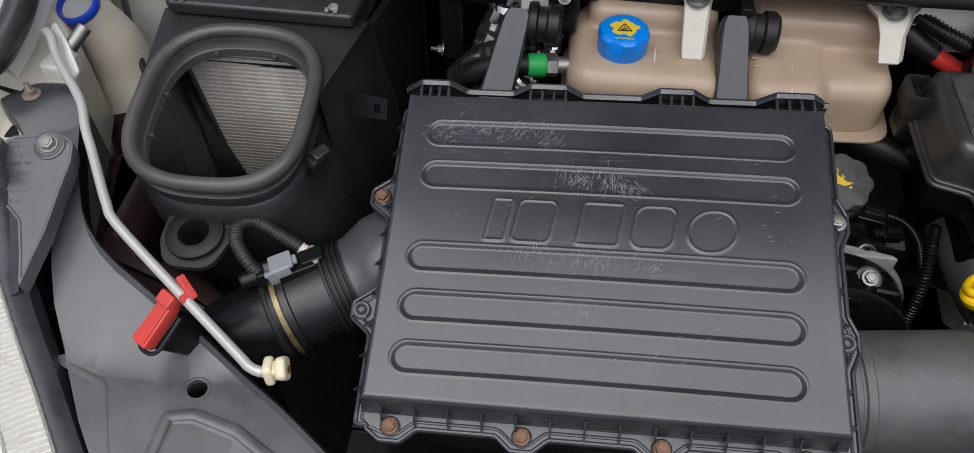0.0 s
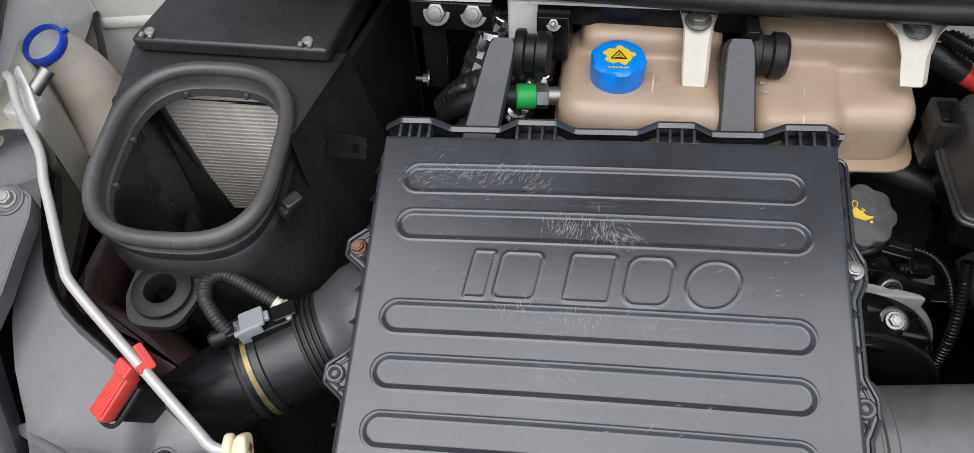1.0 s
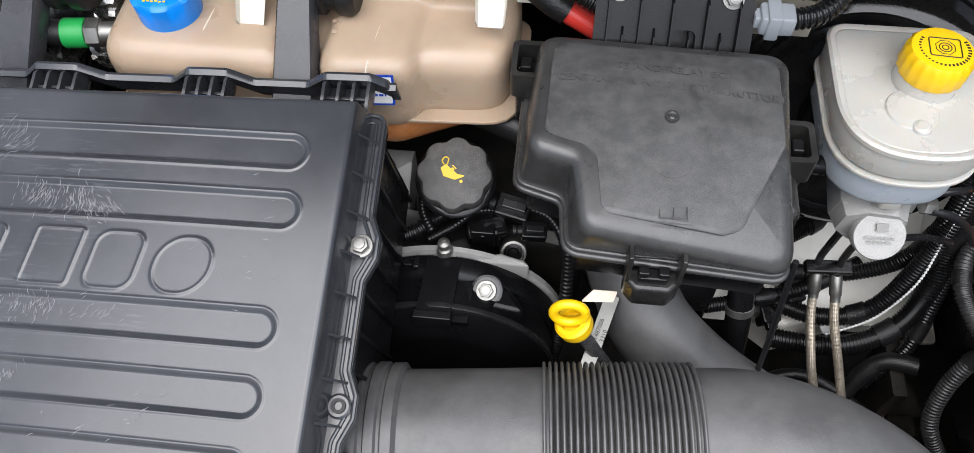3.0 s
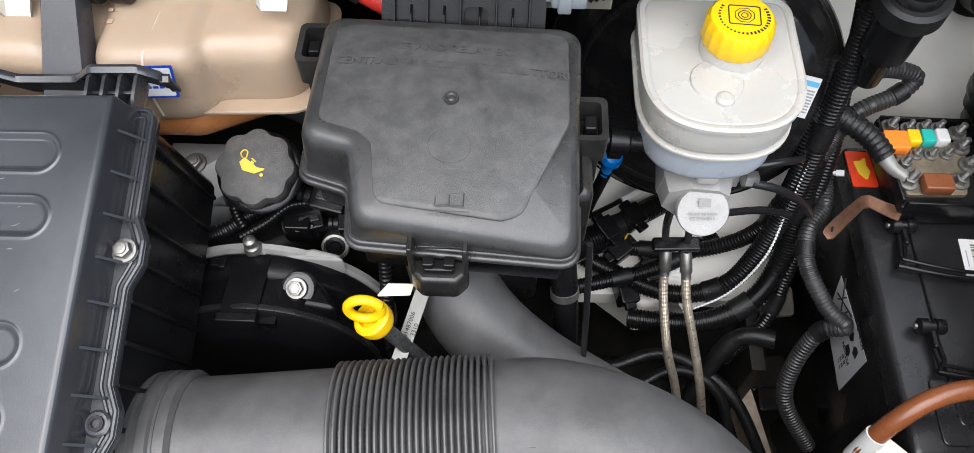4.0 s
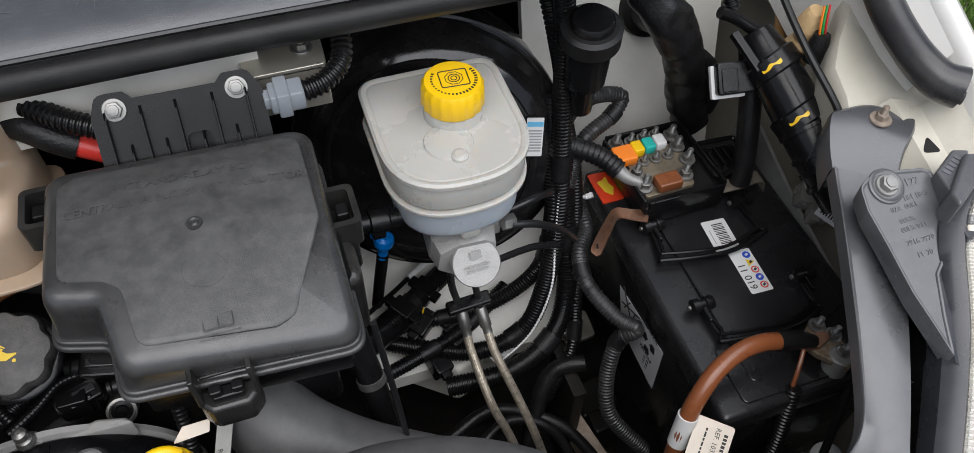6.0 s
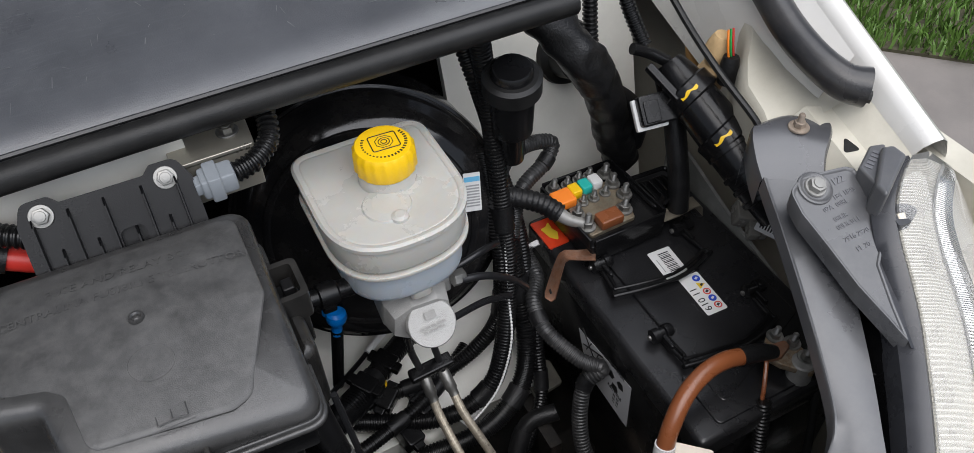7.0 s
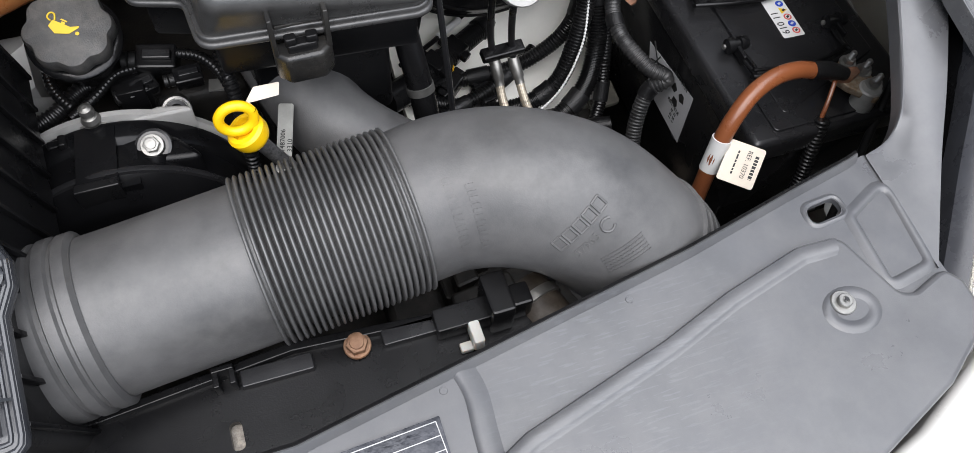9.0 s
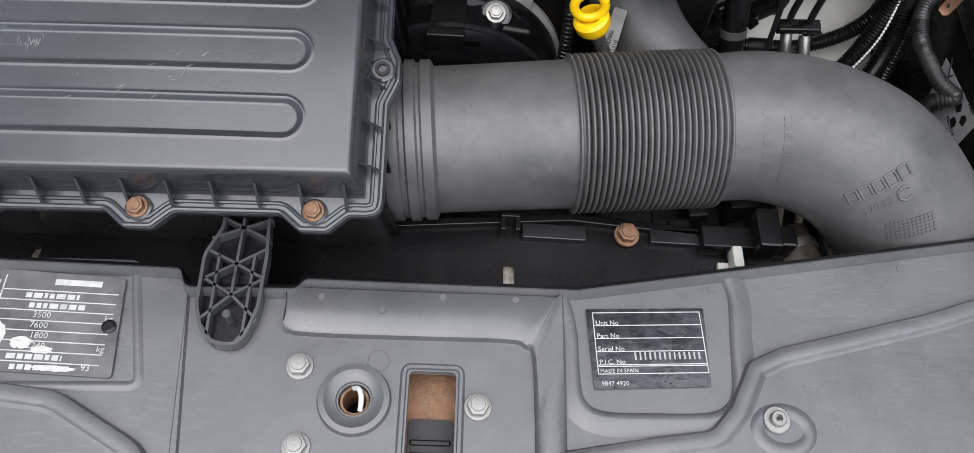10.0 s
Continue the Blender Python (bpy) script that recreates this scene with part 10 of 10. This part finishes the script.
def earth_lead():
    t = thing("earth_terminal", (0.957, 0.458, 0.757), "battery terminal clamp with three zinc studs", "terminal")
    part("clamp", prism(rounded([(0.938, 0.474), (0.959, 0.490), (0.975, 0.472), (0.978, 0.446), (0.966, 0.434), (0.956, 0.444), (0.946, 0.456)], 0.003), 0.772, 0.780, 0.0015, 2, True), mat("corroded_terminal", (0.17, 0.115, 0.065), 0.55, metal=0.4, var=0.5, scale=70, grain=0.5, dust=0.5, dustcol=(0.4, 0.4, 0.36)), t, "corroded clamp")
    part("post", lathe([(0.012, -0.02), (0.011, 0.008), (0.0095, 0.0095)], 24), DULL, t, "", Matrix.Translation((0.966, 0.448, 0.772)))
    for x, y in ((0.9615, 0.4825), (0.9705, 0.4690), (0.9705, 0.4505)):
        bolt(t, (x, y, 0.780), (0.02, -0.05, 1), 1.15, NUT_STUD, "zinc stud and nut")
    part("lug", prism(rounded([(0.938, 0.462), (0.950, 0.460), (0.965, 0.466), (0.966, 0.474), (0.952, 0.476), (0.938, 0.472)], 0.004), 0.780, 0.7835, 0.001, 2), COPPER, t, "flattened copper lug")
    part("blue_sleeve", tube([(0.943, 0.474, 0.786), (0.936, 0.472, 0.788)], 0.004, 10, 1), BLUE, t, "blue crimp sleeve")
    c = thing("earth_cable", (0.82, 0.45, 0.72), "thick glossy brown earth cable with a paper tag", "cable")
    part("cable", tube([(0.912, 0.472, 0.796), (0.892, 0.474, 0.801), (0.868, 0.472, 0.802), (0.842, 0.464, 0.797), (0.822, 0.453, 0.782), (0.810, 0.444, 0.76), (0.803, 0.436, 0.73), (0.800, 0.43, 0.68)], 0.0082, 20, 6), BROWN, c)
    part("end_wrap", tube([(0.946, 0.466, 0.787), (0.928, 0.470, 0.793), (0.908, 0.472, 0.797)], 0.0095, 16, 4, radii=[0.006, 0.0088, 0.0092]), TAPE, c, "black tape wrap")
    m = axes((0.816, 0.424, 0.755), (0.71, -0.70, 0.05), (0.56, 0.75, 0.30))
    tag = part("tag", prism(rounded([(-0.010, -0.0205), (0.0235, -0.0205), (0.0235, 0.0205), (-0.010, 0.0205)], 0.003), -0.0003, 0.0003), CREAM, c, "cream paper tag", m)
    part("tag_print", joined(moved(letters("REF. 10370", 0.0062, 0.0001), pose(0.0105, 0.001, 0.0005, 0, 0, -90)), moved(bars(dashes(-0.012, 0.012, 0, 0.0034, 9, 0.0022, 0.0028, 0.0009), 0.0002), pose(0.018, 0, 0.0003, 0, 0, -90)), moved(bars(dashes(-0.012, 0.012, 0, 0.0016, 8, 0.002, 0.005, 0.001), 0.0002), pose(0.001, 0, 0.0003, 0, 0, -90))), INK, tag, "", m)
    part("tag_wrap", tube([(0.8115, 0.4455, 0.765), (0.8035, 0.4365, 0.732)], 0.0094, 18, 1), PAPER, c, "white paper wrap")
    w = thing("earth_wire", (0.915, 0.44, 0.70), "thin brown wire entering a black corrugated sleeve", "wire")
    part("wire", tube([(0.938, 0.468, 0.786), (0.930, 0.458, 0.780), (0.922, 0.448, 0.770), (0.916, 0.440, 0.755)], 0.0022, 8, 5), BROWN, w)
    part("sleeve", tube([(0.917, 0.4395, 0.762), (0.914, 0.429, 0.725), (0.908, 0.415, 0.67), (0.89, 0.40, 0.60)], 0.0072, 12, 8, ribs=0.0045, depth=0.2), CABLE, w, "black corrugated sleeve")
    k = thing("drain_hose", (0.99, 0.43, 0.70), "thin black hose beside the battery", "hose")
    part("hose", tube([(0.995, 0.455, 0.80), (0.985, 0.44, 0.76), (0.97, 0.415, 0.70), (0.955, 0.39, 0.63)], 0.0042, 10, 5), RUBBER, k)


earth_lead()


# ---- bulkhead corner above the battery ----
def corner():
    b = thing("bulkhead_corner", (0.93, 0.83, 0.7), "dusty white bulkhead corner panel", "wall", kind="structure")
    part("sheet", plate([(0.80, 0.0), (1.04, 0.0), (1.04, 0.55), (0.80, 0.55)], [ring_pts(0.950, 0.345, 0.034, 28)], -0.01, 0.0), BULKHEAD, b, "", axes((0, 0.765, 0.55), (1, 0.0, 0), (0, 0.26, 1)))
    part("grommet", lathe([(0.034, -0.004), (0.038, 0.0), (0.036, 0.006), (0.028, 0.010), (0.024, 0.03), (0.010, 0.034)], 32), RUBBER, b, "large black rubber grommet", along((0.950, 0.8518, 0.8835), (0.950, 0.813, 0.8935)))
    part("panel_seam", tube([(0.81, 0.862, 0.93), (0.85, 0.8655, 0.942), (0.90, 0.8685, 0.955)], 0.0014, 6, 3), RUST, b, "thin rusty seam")
    h = thing("main_harness", (0.90, 0.69, 0.85), "thick cloth-taped main wiring harness", "wiring harness")
    bm = tube([(0.80, 0.80, 1.06), (0.845, 0.775, 1.03), (0.891, 0.735, 0.968), (0.925, 0.742, 0.913), (0.955, 0.758, 0.839), (0.985, 0.775, 0.77)], 0.021, 22, 16)
    rnd = random.Random(6)
    for v in bm.verts:
        q = v.co * 55
        v.co += Vector((noise.noise(q), noise.noise(q + Vector((7, 0, 0))), noise.noise(q + Vector((0, 9, 0))))) * 0.004
    part("trunk", bm, TAPE, h)
    part("branch", tube([(0.930, 0.742, 0.91), (0.962, 0.745, 0.88), (0.985, 0.752, 0.84), (0.99, 0.762, 0.80)], 0.011, 16, 6), TAPE, h)
    p = thing("relay_plug", (0.945, 0.71, 0.93), "black relay plug with a white frame", "relay")
    pm = pose(0.950, 0.694, 0.905, 48, 0, -8)
    part("frame", box(-0.017, 0.017, -0.016, 0.016, -0.003, 0.003, 0.002, 0.001), PAPER, p, "white plastic frame", pm)
    part("block", joined(box(-0.0135, 0.024, -0.0125, 0.018, -0.001, 0.012, 0.003, 0.002), box(-0.010, 0.006, -0.010, 0.012, 0.010, 0.0135, 0.002, 0.001)), BLACK, p, "", pm)
    d = thing("filter_hose", (0.98, 0.63, 0.88), "black plastic canister hose with two yellow marks", "hose")
    pts = [(0.983, 0.716, 0.941), (0.990, 0.692, 0.923), (0.997, 0.656, 0.904), (1.003, 0.618, 0.884), (1.009, 0.585, 0.868), (1.016, 0.56, 0.85)]
    part("canister", tube(pts, 0.022, 26, 6, radii=[0.014, 0.0225, 0.0245, 0.0242, 0.0236, 0.0215]), BLACK, d)
    for i, (x, y, z) in enumerate(((0.9915, 0.686, 0.9195), (0.9995, 0.638, 0.8945))):
        mm = along((x, y, z), (x + 0.015, y - 0.037, z - 0.019))
        part("collar", lathe([(0.024, -0.010), (0.0268, -0.008), (0.0268, 0.008), (0.024, 0.010)], 28), BLACK, d, "", mm)
        arc = []
        for j in range(13):
            w = math.pi * (-0.12 + 0.24 * j / 12) + 2.4
            h = 0.0015 + 0.0005 * math.sin(j * 1.1)
            arc.append([mm @ Vector((0.0272 * math.cos(w), 0.0272 * math.sin(w), 0.001 * math.sin(j * 0.8) - h)), mm @ Vector((0.0274 * math.cos(w), 0.0274 * math.sin(w), 0.001 * math.sin(j * 0.8) + h))])
        part("yellow_mark", loft(arc, False, False, False), YELLOW, d, "yellow paint mark")
    for k, (x, y, z) in enumerate(((1.0015, 0.627, 0.8885), (1.0055, 0.605, 0.877), (1.008, 0.592, 0.871), (1.0105, 0.579, 0.864))):
        part("coil", lathe([(0.0225, -0.0035), (0.0258, -0.002), (0.0258, 0.002), (0.0225, 0.0035)], 26), BLACK, d, "", along((x, y, z), (x + 0.007, y - 0.037, z - 0.02)))
    part("side_clip", box(-0.004, 0.004, -0.022, 0.022, -0.003, 0.005, 0.001, 0.001), BLACK, d, "", axes((0.964, 0.696, 0.936), (0.95, 0.2, 0.2), (0.2, -0.85, -0.45)))
    q = thing("taped_hose", (1.0, 0.68, 0.85), "black taped hose dropping behind the fuse carrier", "hose")
    part("hose", tube([(0.985, 0.722, 0.925), (0.988, 0.705, 0.89), (0.987, 0.690, 0.86), (0.985, 0.672, 0.815), (0.985, 0.665, 0.78)], 0.0115, 16, 5), TAPE, q)
    kw = thing("kraft_wrapped_harness", (1.02, 0.692, 0.913), "wiring harness wrapped in crumpled brown kraft paper", "harness")
    part("wrap", tube([(1.022, 0.689, 0.975), (1.021, 0.691, 0.958), (1.024, 0.692, 0.940), (1.018, 0.694, 0.922), (1.016, 0.695, 0.905)], 0.014, 14, 5, radii=[0.008, 0.0135, 0.0125, 0.0165, 0.014]), KRAFT, kw)
    part("boot", tube([(1.020, 0.671, 0.962), (1.019, 0.670, 0.950), (1.019, 0.670, 0.934)], 0.0085, 12, 4, radii=[0.0075, 0.0095, 0.0095]), TAPE, kw, "black taped cable end")
    for j, wm in enumerate((ORANGE, GREEN, RED)):
        part("wire", tube([(1.017 + j * 0.003, 0.671, 0.960), (1.016 + j * 0.003, 0.674, 0.972), (1.020 + j * 0.003, 0.682, 0.985)], 0.0012, 6, 3), wm, kw)
    part("nipple", tube([(0.983, 0.716, 0.941), (0.965, 0.726, 0.952), (0.948, 0.730, 0.960)], 0.006, 10, 3), BLACK, d)
    c = thing("brake_cup", (0.81, 0.72, 0.90), "black round cup with a grey rubber collar", "cup")
    cm = along((0.812, 0.724, 0.935), (0.806, 0.712, 1.02))
    part("body", lathe([(0.012, -0.06), (0.013, -0.02), (0.020, -0.016), (0.0215, 0.035), (0.0205, 0.04)], 28), BLACK, c, "", cm)
    part("collar", lathe([(0.0225, 0.034), (0.0275, 0.036), (0.0275, 0.052), (0.024, 0.055), (0.021, 0.055)], 32), RUBBER, c, "grey rubber collar", cm)
    part("cap", lathe([(0.020, 0.050), (0.0195, 0.060), (0.017, 0.063), (0.006, 0.0635)], 28), BLACK, c, "", cm)
    k = thing("cable_conduit", (0.79, 0.75, 0.95), "thick black corrugated conduit beside the brake servo", "cable", "chassis cables")
    part("conduit", tube([(0.78, 0.80, 1.04), (0.787, 0.778, 1.0), (0.795, 0.757, 0.95), (0.805, 0.750, 0.89), (0.80, 0.745, 0.84)], 0.0095, 14, 8, ribs=0.005), CABLE, k)
    r = thing("bonnet_cable", (0.975, 0.64, 0.97), "thin black bonnet release cable", "cable")
    part("cable", tube([(0.972, 0.75, 1.04), (0.973, 0.69, 1.005), (0.976, 0.64, 0.98), (0.988, 0.596, 0.951), (0.995, 0.583, 0.930)], 0.0034, 8, 4), RUBBER, r)
    g = thing("grey_plate", (0.99, 0.60, 0.75), "dull grey steel side plate beside the battery", "panel")
    part("sheet", loft([[(1.036, 0.755, 0.60), (1.036, 0.755, 0.807), (1.040, 0.755, 0.807), (1.040, 0.755, 0.60)], [(1.036, 0.627, 0.60), (1.036, 0.627, 0.763), (1.040, 0.627, 0.763), (1.040, 0.627, 0.60)], [(1.038, 0.47, 0.60), (1.038, 0.47, 0.725), (1.042, 0.47, 0.725), (1.042, 0.47, 0.60)]]), mat("dull_grey_steel", (0.22, 0.22, 0.205), 0.5, metal=0.1, var=0.3, scale=25, dust=0.35, dustcol=(0.16, 0.15, 0.13)), g)
    lm = thing("lamp_plug", (1.048, 0.625, 0.76), "smoky clear plastic lamp plug with a paper tag", "connector")
    pm = pose(1.052, 0.622, 0.775, 20, 10, -30)
    part("block", joined(box(-0.02, 0.02, -0.012, 0.012, -0.01, 0.012, 0.003, 0.002), box(-0.006, 0.006, -0.028, 0.0, -0.006, 0.008, 0.002, 0.001), box(0.008, 0.016, -0.026, 0.0, -0.006, 0.006, 0.002, 0.001)), mat("smoky_plastic", (0.2, 0.19, 0.17), 0.25, var=0.3, dust=0.3), lm, "", pm)
    tm = axes((1.047, 0.585, 0.793), (0.55, -0.7, -0.25), (0.5, 0.35, 0.6))
    tg = part("tag", prism(rect(-0.018, 0.018, -0.012, 0.012, 0.001), 0, 0.0005), PAPER, lm, "white barcode tag", tm)
    part("tag_bars", bars([(-0.014 + i * 0.003, -0.0125 + i * 0.003, -0.008, 0.002) for i in range(9)], 0.0002), INK, tg, "", tm @ pose(0, 0, 0.0005))
    a = thing("amber_part", (1.042, 0.745, 0.93), "amber-brown plastic foam wrap in the wing corner", "wrap")
    part("wrap", tube([(1.062, 0.765, 0.915), (1.075, 0.760, 0.882), (1.085, 0.756, 0.855)], 0.016, 14, 5, radii=[0.014, 0.021, 0.012]), AMBER, a)
    for pts in ([(0.94, 0.80, 1.06), (0.935, 0.79, 1.0), (0.93, 0.775, 0.95), (0.925, 0.75, 0.90)], [(0.96, 0.79, 1.06), (0.958, 0.765, 1.0), (0.966, 0.735, 0.955)]):
        q = thing("cable_conduit", pts[0], "black conduit rising past the white bulkhead", "cable", "chassis cables")
        part("conduit", tube(pts, 0.008, 12, 8, ribs=0.0045), CABLE, q)


corner()


# ---- verge beyond the parked van ----
def verge():
    solo("verge_soil", prism([(0.0, 4.28), (4.28, 0.0), (14.0, 0.0), (14.0, 14.0), (0.0, 14.0)], -0.152, -0.135, 0.004, 1), SOIL, "dark soil under the grass verge", "ground", kind="structure")
    rnd = random.Random(12)
    verts, faces = [], []
    for _ in range(15000):
        x = rnd.uniform(2.2, 4.4)
        y = 4.27 - x + rnd.random() ** 1.3 * 2.4
        a, h, w = rnd.uniform(0, 6.28), rnd.uniform(0.03, 0.075), rnd.uniform(0.003, 0.006)
        lx, ly = rnd.uniform(-0.03, 0.03), rnd.uniform(-0.03, 0.03)
        dx, dy = w * math.cos(a), w * math.sin(a)
        k = len(verts)
        verts += [(x - dx, y - dy, -0.137), (x + dx, y + dy, -0.137), (x + lx * 0.5 + dx * 0.7, y + ly * 0.5 + dy * 0.7, -0.135 + h * 0.65), (x + lx * 0.5 - dx * 0.7, y + ly * 0.5 - dy * 0.7, -0.135 + h * 0.65), (x + lx, y + ly, -0.135 + h)]
        faces += [(k, k + 1, k + 2, k + 3), (k + 3, k + 2, k + 4)]
    me = bpy.data.meshes.new("grass")
    me.from_pydata(verts, [], faces)
    me.materials.append(GRASS)
    tagged(new("grass", me), "short green grass on the verge beside the asphalt", "grass", kind="stuff")


verge()
